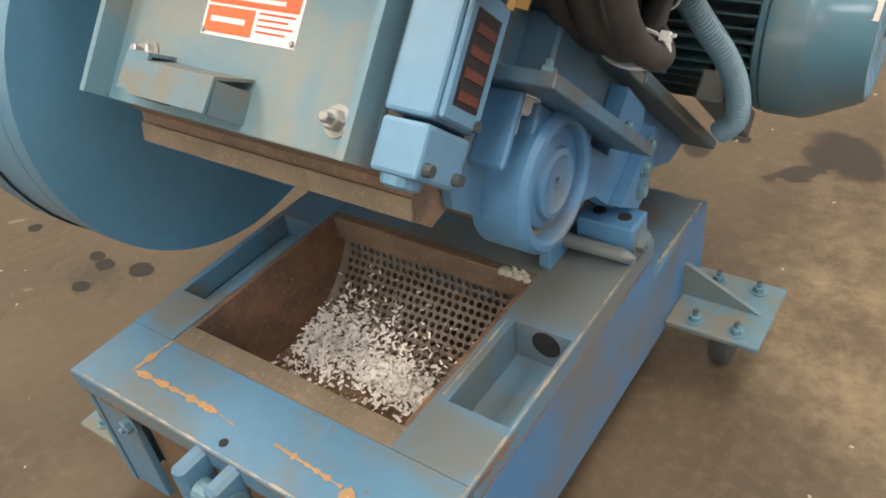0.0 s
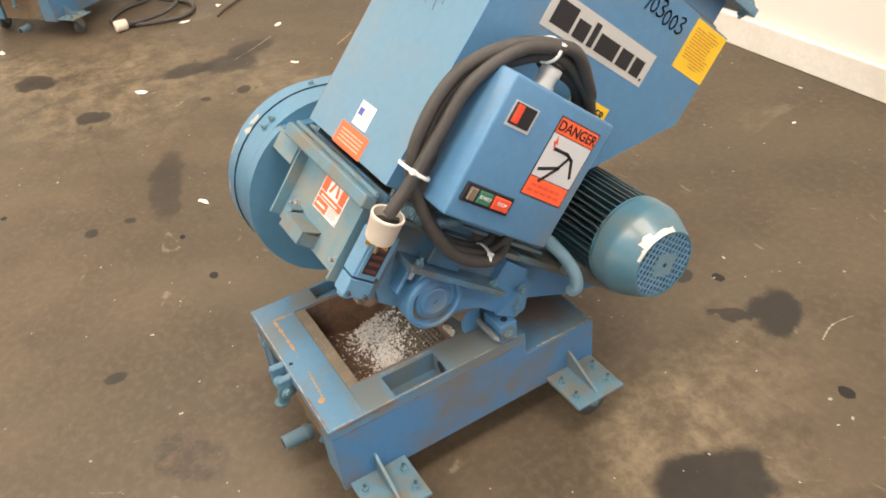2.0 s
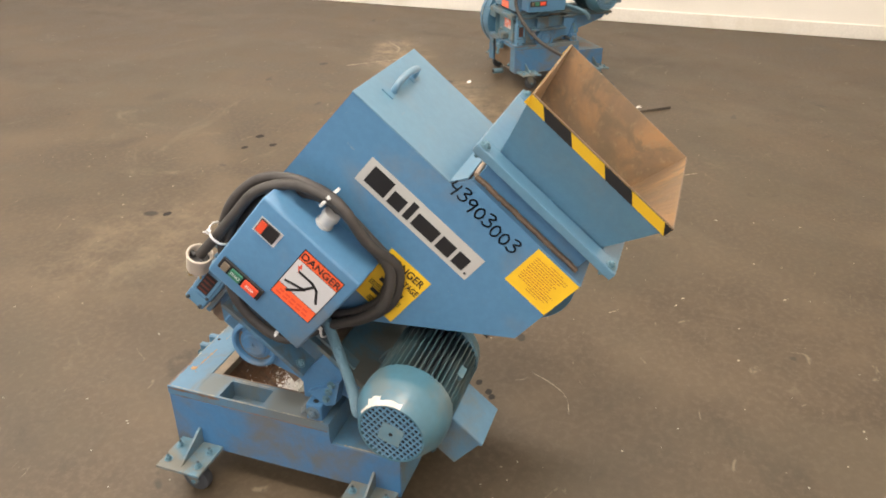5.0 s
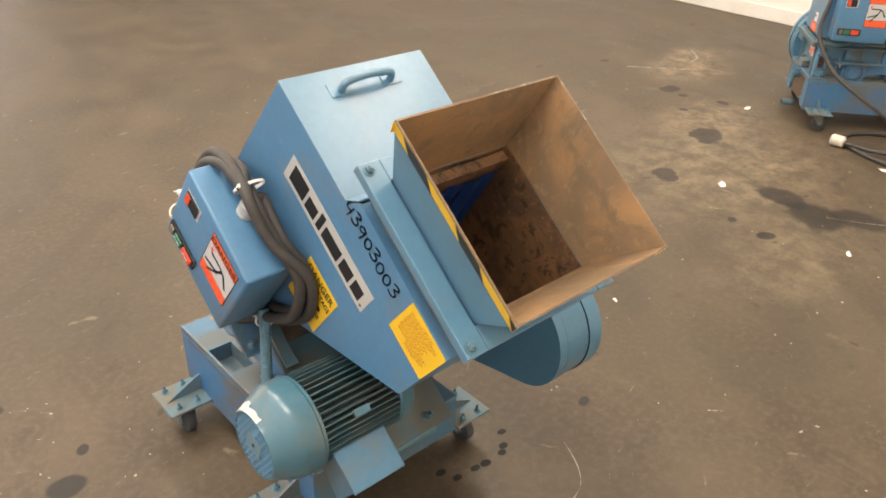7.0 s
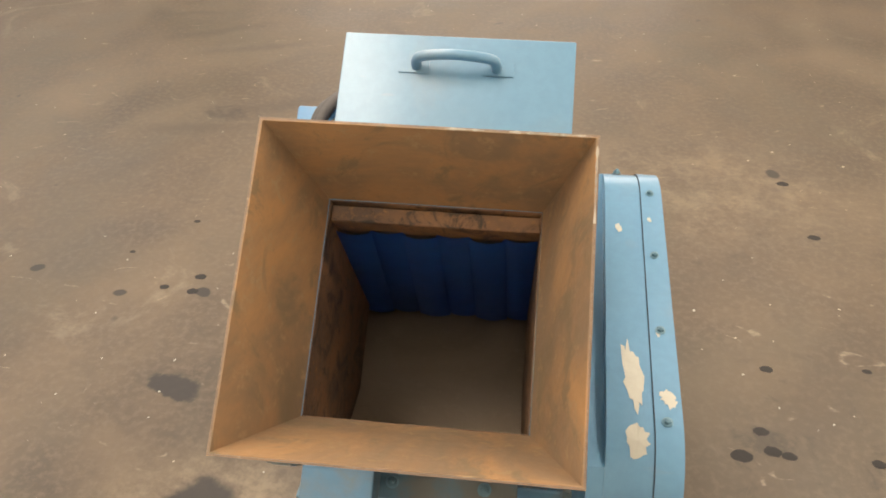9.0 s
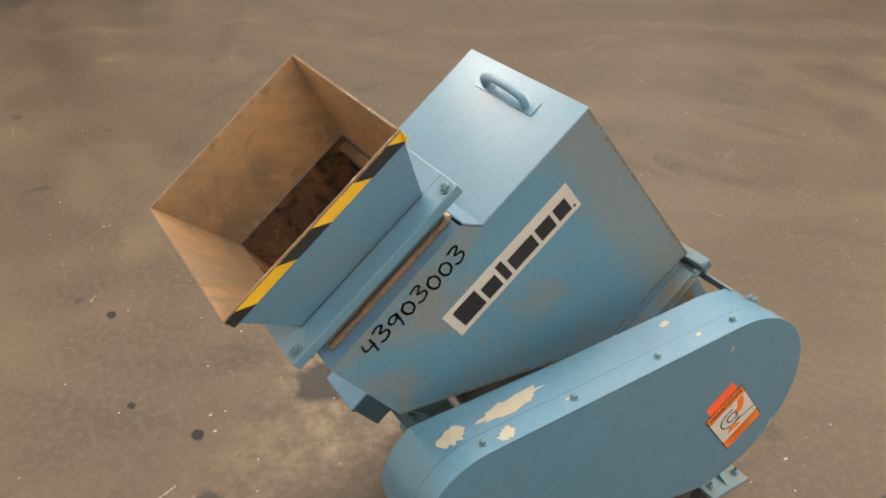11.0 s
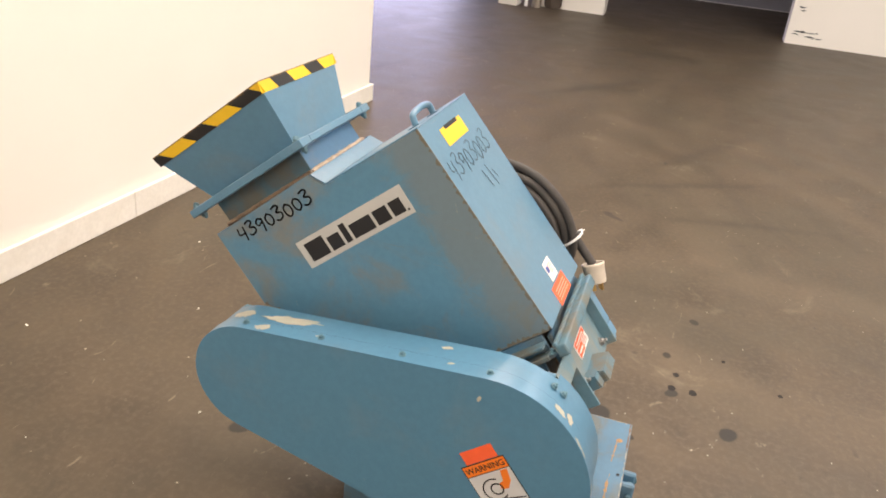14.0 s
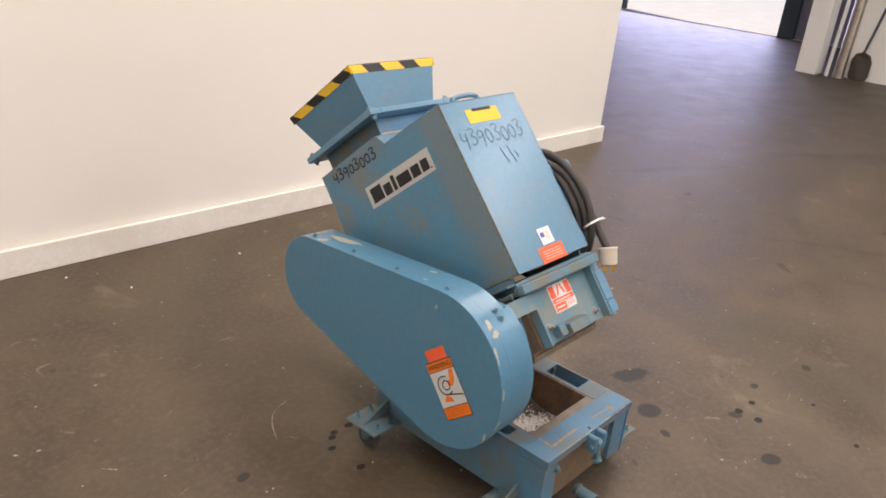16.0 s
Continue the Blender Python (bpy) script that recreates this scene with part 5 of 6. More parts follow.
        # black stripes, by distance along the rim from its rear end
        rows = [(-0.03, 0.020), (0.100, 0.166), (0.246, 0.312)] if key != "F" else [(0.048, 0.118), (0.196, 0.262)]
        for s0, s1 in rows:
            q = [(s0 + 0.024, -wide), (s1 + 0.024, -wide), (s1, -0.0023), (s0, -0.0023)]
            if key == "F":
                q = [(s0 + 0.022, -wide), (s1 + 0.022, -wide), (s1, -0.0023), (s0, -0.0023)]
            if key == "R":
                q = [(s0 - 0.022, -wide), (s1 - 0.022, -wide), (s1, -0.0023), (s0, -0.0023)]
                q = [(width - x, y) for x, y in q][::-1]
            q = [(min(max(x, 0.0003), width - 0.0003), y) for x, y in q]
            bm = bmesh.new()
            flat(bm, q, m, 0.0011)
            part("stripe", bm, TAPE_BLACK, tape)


def build_guard(g, up, turn):
    c1, r1, c2, r2 = Vector((0.274, 0.462)), 0.211, Vector((0.806, 0.496)), 0.127
    d = c2 - c1
    base = math.atan2(d.y, d.x)
    off = math.acos((r1 - r2) / d.length)

    def outline(grow=0.0):
        pts = []
        for k in range(29):
            a = base + off + (2 * math.pi - 2 * off) * k / 28
            pts.append((c1.x + (r1 + grow) * math.cos(a), c1.y + (r1 + grow) * math.sin(a)))
        for k in range(21):
            a = base - off + 2 * off * k / 20
            pts.append((c2.x + (r2 + grow) * math.cos(a), c2.y + (r2 + grow) * math.sin(a)))
        return pts

    lean = Matrix.Identity(4)
    lean[0][1], lean[0][3] = 0.04, -0.04 * 0.25 - 0.010
    turn = turn @ lean
    bm = bmesh.new()
    prism(bm, outline(), -0.361, -0.3225)
    edges = [e for e in bm.edges if all(abs(v.co.x + 0.361) < 1e-6 for v in e.verts)]
    bmesh.ops.bevel(bm, geom=edges, offset=0.009, segments=3, profile=0.5, affect="EDGES")
    bm.transform(turn)
    guard = part("belt_guard", bm, GUARD_BLUE, g, "large blue belt guard with chipped paint", smooth=True)
    # black ring painted in for the shadow line behind the overlapping front shell
    bm = bmesh.new()
    prism(bm, outline(-0.0004), -0.3224, -0.3216, turn)
    part("seam", bm, DARK, guard)
    bm = bmesh.new()
    prism(bm, outline(-0.0030), -0.3214, -0.256, turn)
    part("guard_back", bm, GUARD_BLUE, guard, smooth=True)
    o = outline(-0.0034)
    bm = bmesh.new()
    prism(bm, o[5:46], -0.2559, -0.2325, turn)
    part("guard_back", bm, GUARD_BLUE, guard, smooth=True)
    top0 = c1 + Vector((math.cos(base + off), math.sin(base + off))) * r1
    top1 = c2 + Vector((math.cos(base + off), math.sin(base + off))) * r2
    along = (top1 - top0).normalized()
    nn = Vector((math.cos(base + off), math.sin(base + off)))
    bm = bmesh.new()
    for s in (-0.004, 0.174, 0.351, 0.526):
        p = top0 + along * s
        hex_bolt(bm, (-0.339, p.x, p.y), (0, nn.x, nn.y), 0.0055, 0.005, 0.002, turn)
    for a in (-0.9, -2.0):
        p = c1 + Vector((math.cos(a), math.sin(a))) * r1
        hex_bolt(bm, (-0.339, p.x, p.y), (0, math.cos(a), math.sin(a)), 0.0055, 0.005, 0.002, turn)
    part("guard_bolt", bm, BOLT_BLUE, guard)
    # bracket from the guard to the chamber flange
    bm = bmesh.new()
    prism(bm, [(-0.2035, 0.078), (-0.2000, 0.078), (-0.2000, 0.121), (-0.2035, 0.121)], -0.262, -0.153, up)
    box(bm, -0.262, -0.258, -0.1998, -0.165, 0.085, 0.118, up)
    part("guard_bracket", bm, GREYBLUE, guard)
    bm = bmesh.new()
    for a in (2.07, 2.18):
        p = c1 + Vector((math.cos(a), math.sin(a))) * (r1 - 0.001)
        hex_bolt(bm, (-0.285, p.x, p.y), (0, math.cos(a), math.sin(a)), 0.0055, 0.005, 0.004, turn)
    part("guard_bolt", bm, BOLT_BLUE, guard)
    # bare primer where paint came away
    rng = random.Random(12)

    def chip(at, right, upw, w, h):
        bm = bmesh.new()
        m = turn @ on_face(right, upw, at)
        n = 26
        pts = [(w * math.cos(2 * math.pi * k / n) * (0.65 + 0.5 * rng.random()), h * math.sin(2 * math.pi * k / n) * (0.65 + 0.5 * rng.random()) + 0.35 * h * math.cos(2 * math.pi * k / n)) for k in range(n)]
        flat(bm, pts, m, 0.0006)
        part("paint_chip", bm, PRIMER, guard, "cream primer where the paint has chipped")

    # one more on the rounded small end
    bm = bmesh.new()
    mid = bm.verts.new((-0.298, c2.x + (r2 - 0.0022) * math.cos(base + off - 0.24), c2.y + (r2 - 0.0022) * math.sin(base + off - 0.24)))
    ring = []
    for k in range(22):
        a = 2 * math.pi * k / 22
        d = 0.7 + 0.45 * rng.random()
        w = base + off - 0.24 - 0.028 * d * math.cos(a) / r2
        ring.append(bm.verts.new((-0.298 + 0.017 * d * math.sin(a), c2.x + (r2 - 0.0022) * math.cos(w), c2.y + (r2 - 0.0022) * math.sin(w))))
    for k in range(22):
        bm.faces.new((mid, ring[k], ring[(k + 1) % 22]))
    bm.transform(turn)
    part("paint_chip", bm, PRIMER, guard, "cream primer where the paint has chipped")

    R, U = (0, -along.x, -along.y), (1, 0, 0)
    for s, x, w, h in ((0.440, -0.294, 0.066, 0.016), (0.484, -0.343, 0.018, 0.011), (0.10, -0.280, 0.012, 0.006), (0.075, -0.335, 0.007, 0.004), (0.36, -0.335, 0.006, 0.003)):
        p = top0 + along * s - nn * (0.0028 if x > -0.322 else 0.0)
        chip((x, p.x, p.y), R, U, w, h)
    for a, x, w, h in ((2.20, -0.335, 0.016, 0.008), (-2.65, -0.3545, 0.020, 0.0035), (-2.35, -0.355, 0.012, 0.003), (3.0, -0.3545, 0.016, 0.003), (2.6, -0.355, 0.010, 0.0025), (-2.0, -0.355, 0.022, 0.003), (2.32, -0.330, 0.010, 0.012), (2.50, -0.3545, 0.014, 0.004), (-2.85, -0.352, 0.018, 0.006), (-2.5, -0.353, 0.012, 0.005), (-1.8, -0.354, 0.016, 0.004)):
        p = c1 + Vector((math.cos(a), math.sin(a))) * (r1 + 0.0004)
        chip((x, p.x, p.y), (0, math.sin(a), -math.cos(a)), U, w, h)
    for y, z, w, h in ((0.30, 0.625, 0.004, 0.007), (0.100, 0.355, 0.004, 0.012)):
        chip((-0.3612, y, z), (0, -1, 0), (0, 0, 1), w, h)
    return guard


def build_motor(g, up):
    c = (0.328, 0.252)
    bm = bmesh.new()
    lathe(bm, (0.205, *c), (1, 0, 0), [(0.032, 0.093), (0.032, 0.0985), (0.066, 0.0985), (0.074, 0.0970), (0.082, 0.0935), (0.116, 0.0770), (0.124, 0.0725), (0.127, 0.0705), (0.127, 0.0668), (0.118, 0.0668)], 48, up)
    motor = part("motor", bm, MOTOR_BLUE, g, "blue electric motor with a domed fan cover", smooth=True)
    # black disc behind the grille paints the shade inside the cover
    bm = bmesh.new()
    lathe(bm, (0.3235, *c), (1, 0, 0), [(0, 0.0663), (0.0005, 0.0663)], 40, up)
    part("fan_opening_shade", bm, DARK, motor)
    bm = bmesh.new()
    for k in range(-5, 6):
        w = 0.0112 * k
        half = math.sqrt(max(0.0663 ** 2 - w ** 2, 0.0001))
        box(bm, 0.3285, 0.3315, c[0] - half, c[0] + half, c[1] + w - 0.0014, c[1] + w + 0.0014, up)
        box(bm, 0.3287, 0.3317, c[0] + w - 0.0014, c[0] + w + 0.0014, c[1] - half, c[1] + half, up)
    part("fan_grille", bm, SWITCH_BLUE, motor, "square-mesh fan grille")
    bm = bmesh.new()
    vs = box(bm, 0.3318, 0.3328, -0.024, 0.024, -0.024, 0.024)
    bmesh.ops.transform(bm, matrix=up @ Matrix.Translation((0, *c)) @ Matrix.Rotation(radians(20), 4, "X"), verts=vs)
    part("grille_plate", bm, GREYBLUE, motor)
    # black disc for the shade in the plate's hole
    bm = bmesh.new()
    lathe(bm, (0.3328, *c), (1, 0, 0), [(0, 0.0045), (0.0006, 0.0045)], 12, up)
    part("hole", bm, DARK, motor)
    # white scuffs on the fan cover
    bm = bmesh.new()
    rng = random.Random(21)
    for k, (a0, a1, d0, d1) in enumerate(((112, 150, 0.1140, 0.1266), (148, 170, 0.106, 0.1262), (168, 190, 0.119, 0.1262))):
        prof = [(0.074, 0.0970), (0.082, 0.0935), (0.116, 0.0770), (0.124, 0.0725), (0.127, 0.0705)]

        def rad(d):
            for (p, r), (q, s) in zip(prof, prof[1:]):
                if p <= d <= q:
                    return r + (s - r) * (d - p) / (q - p)
            return 0.101
        na = 10
        rows = []
        for j in range(4):
            row = []
            for i in range(na + 1):
                lo = d0 + ((0.0025 * (0.5 + 0.5 * math.sin(i * 0.9 + k)) + 0.002 * rng.random()) if j == 0 else 0)
                dd = lo + (d1 - lo) * j / 3
                a = radians(a0 + (a1 - a0) * i / na)
                r = rad(dd) + 0.0007
                row.append(bm.verts.new((0.205 + dd + 0.0004, c[0] + r * math.cos(a), c[1] + r * math.sin(a))))
            rows.append(row)
        for j in range(3):
            for i in range(na):
                bm.faces.new((rows[j][i], rows[j][i + 1], rows[j + 1][i + 1], rows[j + 1][i]))
    bm.transform(up)
    part("paint_chip", bm, SCUFF, motor, "bare white scuff on the fan cover")
    # near-black barrel has the shade between the fins in its colour
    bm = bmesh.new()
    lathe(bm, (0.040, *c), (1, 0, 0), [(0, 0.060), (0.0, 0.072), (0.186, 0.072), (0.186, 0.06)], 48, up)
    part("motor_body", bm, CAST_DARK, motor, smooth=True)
    n = 44
    for k in range(n):
        a = 2 * math.pi * k / n
        if -1.30 < math.atan2(math.sin(a), math.cos(a)) < -0.75:
            continue
        bm = bmesh.new()
        vs = box(bm, 0.052, 0.230, 0.070, 0.0945 if k % 5 else 0.092, -0.0013, 0.0013)
        bmesh.ops.transform(bm, matrix=up @ Matrix.Translation((0, *c)) @ Matrix.Rotation(a, 4, "X"), verts=vs)
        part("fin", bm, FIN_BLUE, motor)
    bm = bmesh.new()
    lathe(bm, (0.005, *c), (1, 0, 0), [(0, 0.05), (0.004, 0.085), (0.012, 0.092), (0.040, 0.095), (0.045, 0.092)], 40, up)
    lathe(bm, (0.224, *c), (1, 0, 0), [(0, 0.090), (0.004, 0.0965), (0.010, 0.0965), (0.0125, 0.092)], 40, up)
    part("end_bell", bm, MOTOR_BLUE, motor, smooth=True)
    bm = bmesh.new()
    rod(bm, (0.005, *c), (-0.24, *c), 0.014, 16, up)
    part("shaft", bm, STEEL, motor)
    bm = bmesh.new()
    box(bm, 0.095, 0.212, c[0] + 0.080, c[0] + 0.172, c[1] - 0.060, c[1] + 0.034, up, 0.003, 2)
    box(bm, 0.092, 0.215, c[0] + 0.085, c[0] + 0.176, c[1] + 0.028, c[1] + 0.0365, up, 0.003, 2)
    part("terminal_box", bm, BLUE_WORN, motor, "blue terminal box")
    bm = bmesh.new()
    box(bm, 0.125, 0.160, c[0] + 0.035, c[0] + 0.051, c[1] + 0.076, c[1] + 0.0885, up, 0.001)
    part("name_plate", bm, MOTOR_BLUE, motor)
    bm = bmesh.new()
    for x in (0.06, 0.20):
        box(bm, x - 0.014, x + 0.014, c[0] - 0.085, c[0] + 0.085, 0.136, 0.168, up, 0.002)
        box(bm, x - 0.012, x + 0.012, c[0] - 0.05, c[0] + 0.05, 0.168, 0.20, up)
    part("motor_foot", bm, MOUNT_DUSTY, motor)
    bm = bmesh.new()
    box(bm, -0.15, 0.165, 0.150, 0.470, 0.122, 0.1355, up, 0.002)
    mount = part("motor_mount", bm, MOUNT_DUSTY, g, "dusty blue steel motor mounting plate")
    for a in (0.118, -0.130):
        bm = bmesh.new()
        prism(bm, [(0.13, 0.1215), (0.178, 0.092), (0.236, 0.030), (0.418, 0.088), (0.452, 0.1215)], a, a + 0.010, up)
        part("mount_side", bm, CAST_BLUE, mount, "blue side plate of the motor mount")
    bm = bmesh.new()
    lathe(bm, (-0.105, 0.470, 0.110), (1, 0, 0), [(0, 0.014), (0.21, 0.014)], 16, up)
    for x in (-0.09, 0.08):
        hex_bolt(bm, (x, 0.440, 0.1355), (0, 0, 1), 0.009, 0.009, 0.02, up)
    part("adjuster", bm, BOLT_BLUE, g)


def build_box(g, up, detail):
    u0, u1, v0, v1, x0, x1 = -0.171, 0.077, 0.177, 0.420, 0.166, 0.263
    bm = bmesh.new()
    box(bm, x0, x1 + 0.0065, u0, u1, v0, v1, up, 0.006, 3)
    ctrl = part("control_box", bm, BLUE, g, "blue steel control box with buttons and labels", smooth=True)
    bm = bmesh.new()
    box(bm, R_SIDE + 0.0005, x0 - 0.0005, -0.12, 0.02, 0.22, 0.40, up)
    box(bm, 0.150, 0.215, -0.07, 0.03, 0.160, 0.186, up, 0.003)
    part("box_bracket", bm, BLUE, ctrl)
    f = up @ on_face((0, 1, 0), (0, 0, 1), (x1 + 0.0065, 0.003, -0.009))
    # rocker switch
    bm = bmesh.new()
    sheet(bm, -0.153, -0.098, 0.352, 0.394, f, 0.0006)
    sw = part("switch_plate", bm, PALE, ctrl)
    bm = bmesh.new()
    box(bm, -0.150, -0.104, 0.357, 0.392, 0.0006, 0.004, f, 0.001)
    part("rocker", bm, INK, sw, "black rocker switch with red mark")
    bm = bmesh.new()
    box(bm, -0.148, -0.133, 0.360, 0.390, 0.004, 0.0062, f, 0.0008)
    part("rocker_mark", bm, RED, sw)
    # push buttons
    bm = bmesh.new()
    box(bm, -0.162, -0.055, 0.219, 0.251, 0.0, 0.006, f, 0.0015)
    panel = part("button_panel", bm, INK, ctrl, "black button strip with green and red keys")
    for a, b, mat, words in ((-0.155, -0.139, STRIP_STEEL, ""), (-0.134, -0.105, GREEN, "START"), (-0.100, -0.063, RED, "STOP")):
        bm = bmesh.new()
        box(bm, a, b, 0.224, 0.246, 0.006, 0.011, f, 0.002, 2)
        button = part("button", bm, mat, panel)
        if words and detail:
            lettering(words, 0.0085, f @ Matrix.Translation(((a + b) / 2, 0.2355, 0.0102)), WHITE, button)
    # danger label: header, pictogram field, footer
    a, b, c, d = -0.050, 0.052, 0.264, 0.405
    bm = bmesh.new()
    sheet(bm, a, b, c, d, f)
    lab = part("danger_label", bm, INK, ctrl, "red and white danger label with a shock pictogram")
    bm = bmesh.new()
    flat(bm, [(a + 0.002, d - 0.028), (b - 0.002, d - 0.028), (b - 0.002, d - 0.002), (a + 0.002, d - 0.002)], f)
    flat(bm, [(a + 0.002, c + 0.002), (b - 0.002, c + 0.002), (b - 0.002, c + 0.034), (a + 0.002, c + 0.034)], f)
    part("label_band", bm, FLUO, lab)
    bm = bmesh.new()
    flat(bm, [(a + 0.002, c + 0.0355), (b - 0.002, c + 0.0355), (b - 0.002, d - 0.0295), (a + 0.002, d - 0.0295)], f)
    part("label_field", bm, PALE, lab)
    bm = bmesh.new()
    for p in ([(-0.030, 0.352), (0.004, 0.352)], [(0.004, 0.352), (0.020, 0.345), (0.036, 0.318)], [(0.012, 0.348), (0.000, 0.326)], [(0.002, 0.326), (-0.040, 0.312)], [(0.0, 0.324), (-0.026, 0.294)]):
        stroke(bm, p, 0.006, f, 0.0018)
    part("pictogram", bm, INK, lab)
    bm = bmesh.new()
    flat(bm, [(-0.036, 0.374), (-0.028, 0.360), (-0.033, 0.360), (-0.028, 0.346), (-0.040, 0.363), (-0.035, 0.363)], f, 0.0018)
    part("pictogram", bm, RED, lab)
    if detail:
        lettering("DANGER", 0.024, f @ Matrix.Translation(((a + b) / 2, d - 0.0155, 0)), INK, lab, 0.002)
        bm = bmesh.new()
        for k, w in enumerate((0.038, 0.042)):
            x = (a + b) / 2
            for s in range(5):
                xa = x - w + s * 2 * w / 5
                flat(bm, [(xa, c + 0.019 - k * 0.010), (xa + 2 * w / 5 * 0.78, c + 0.019 - k * 0.010), (xa + 2 * w / 5 * 0.78, c + 0.024 - k * 0.010), (xa, c + 0.024 - k * 0.010)], f, 0.0018)
        part("print_line", bm, RED, lab)
    # cable gland on top
    bm = bmesh.new()
    lathe(bm, (0.205, -0.056, v1), (0, 0, 1), [(0, 0.019), (0.006, 0.019), (0.006, 0.0165), (0.022, 0.0165), (0.022, 0.019), (0.034, 0.018), (0.036, 0.014)], 20, up)
    part("cable_gland", bm, SILVER, ctrl, "pale cable gland", smooth=True)


def build_grime(g, up):
    """Brown worn strips along the edges of the hopper, the chute foot and the guard side."""
    rng = random.Random(77)
    P = HOPPER
    fl = up @ on_face((0, -1, 0), (0, 0, 1), (L_SIDE, 0, 0))
    for f, s in ((fl, -1),):
        for pts, w in (([P[0], P[1]], 0.012), ([P[1], P[2]], 0.010), ([P[0], P[6]], 0.009)):
            inward = 0.5 if s > 0 else -0.5
            if pts[0] == P[0] and pts[1] == P[6] or pts[0][1] > 0.66 and pts[0] != P[6]:
                inward = -inward if pts[1] == P[6] else inward
            if pts[0] == P[6]:
                inward = -inward
            bm = bmesh.new()
            ribbon(bm, [(s * u, v) for u, v in pts], w, f, rng, 0.0005, 0.006, inward)
            part("grime", bm, GRIME, g, "brown grime worn along the edge")


def build_labels(g, up, detail):
    XR, XL = R_SIDE, L_SIDE
    fr = up @ on_face((0, 1, 0), (0, 0, 1), (XR, 0, 0))
    fl = up @ on_face((0, -1, 0), (0, 0, 1), (XL, 0, 0))
    ff = up @ on_face((1, 0, 0), (0, 0.0412, 1.0), (0, -0.2033, 0.176))
    # maker's plates: silver with dark leaning blocks
    for f, a, b, c, d in ((fr, -0.077, 0.220, 0.523, 0.588), (fl, -0.211, 0.084, 0.521, 0.587)):
        bm = bmesh.new()
        sheet(bm, a, b, c, d, f)
        logo = part("maker_plate", bm, SILVER, g, "silver plate with bold black blocks")
        x = a + 0.016
        for w, h in ((0.052, 0.044), (0.034, 0.033), (0.015, 0.044), (0.058, 0.033), (0.036, 0.033), (0.030, 0.033)):
            bm = bmesh.new()
            y = c + 0.011
            s = 0.0
            flat(bm, [(x, y), (x + w, y), (x + w + s, y + h), (x + s, y + h)], f)
            part("block", bm, INK, logo)
            x += w + 0.0075
        bm = bmesh.new()
        lathe(bm, (b - 0.010, c + 0.012, 0.0008), (0, 0, 1), [(0, 0.003), (0.0006, 0.003)], 10, f)
        part("dot", bm, INK, logo)
    # yellow instruction label
    bm = bmesh.new()
    sheet(bm, 0.271, 0.378, 0.590, 0.690, fr)
    lab = part("instruction_label", bm, YELLOW, g, "yellow label with fine red print")
    bm = bmesh.new()
    rng = random.Random(8)
    for k in range(14):
        y, x = 0.679 - k * 0.0057, 0.281 + (0.032 if k in (0, 12, 13) else 0.004 * rng.random())
        end = x + 0.030 if k in (0, 13) else (x + 0.044 if k == 12 else 0.366 - 0.022 * rng.random())
        while x < end:
            w = min(rng.uniform(0.003, 0.011), end - x + 0.001)
            flat(bm, [(x, y), (x + w, y), (x + w, y + 0.0017), (x, y + 0.0017)], fr)
            x += w + 0.0016
    part("print_line", bm, FINE_PRINT, lab)
    # high voltage label
    bm = bmesh.new()
    sheet(bm, 0.072, 0.180, 0.314, 0.460, fr)
    lab = part("voltage_label", bm, YELLOW, g, "yellow high voltage warning label")
    if detail:
        lettering("DANGER", 0.026, fr @ Matrix.Translation((0.126, 0.440, 0)), INK, lab, squeeze=0.88)
        lettering("HIGH VOLTAGE", 0.021, fr @ Matrix.Translation((0.126, 0.413, 0)), INK, lab, squeeze=0.68)
    bm = bmesh.new()
    for y in (0.378, 0.342):
        flat(bm, [(0.098, y), (0.160, y), (0.160, y + 0.011), (0.098, y + 0.011)], fr)
    for k in range(3):
        flat(bm, [(0.085, 0.366 - k * 0.005), (0.168, 0.366 - k * 0.005), (0.168, 0.368 - k * 0.005), (0.085, 0.368 - k * 0.005)], fr)
        flat(bm, [(0.105, 0.330 - k * 0.005), (0.160, 0.330 - k * 0.005), (0.160, 0.332 - k * 0.005), (0.105, 0.332 - k * 0.005)], fr)
    part("print_line", bm, INK, lab)
    # labels on the front
    bm = bmesh.new()
    sheet(bm, -0.080, 0.052, 0.418, 0.458, ff)
    lab = part("caution_label", bm, YELLOW, g, "small yellow caution label with a black heading")
    bm = bmesh.new()
    flat(bm, [(-0.052, 0.451), (0.026, 0.451), (0.026, 0.460), (-0.052, 0.460)], ff)
    part("heading", bm, INK, lab)
    bm = bmesh.new()
    sheet(bm, -0.024, 0.028, 0.046, 0.092, ff)
    lab = part("flag_label", bm, WHITE, g, "white label with a small blue and red print")
    bm = bmesh.new()
    flat(bm, [(-0.020, 0.066), (-0.004, 0.066), (-0.004, 0.080), (-0.020, 0.080)], ff)
    part("print_block", bm, FLAG_BLUE, lab)
    bm = bmesh.new()
    for k in range(4):
        flat(bm, [(-0.002, 0.078 - k * 0.006), (0.020, 0.078 - k * 0.006), (0.020, 0.0805 - k * 0.006), (-0.002, 0.0805 - k * 0.006)], ff)
    part("print_line", bm, plain_pink, lab)
    bm = bmesh.new()
    sheet(bm, -0.054, 0.052, -0.002, 0.041, ff)
    lab = part("notice_label", bm, FLUO, g, "faded orange-red notice label")
    bm = bmesh.new()
    for k in range(4):
        flat(bm, [(-0.042, 0.028 - k * 0.007), (0.040, 0.028 - k * 0.007), (0.040, 0.030 - k * 0.007), (-0.042, 0.030 - k * 0.007)], ff)
    part("print_line", bm, plain_pink, lab)
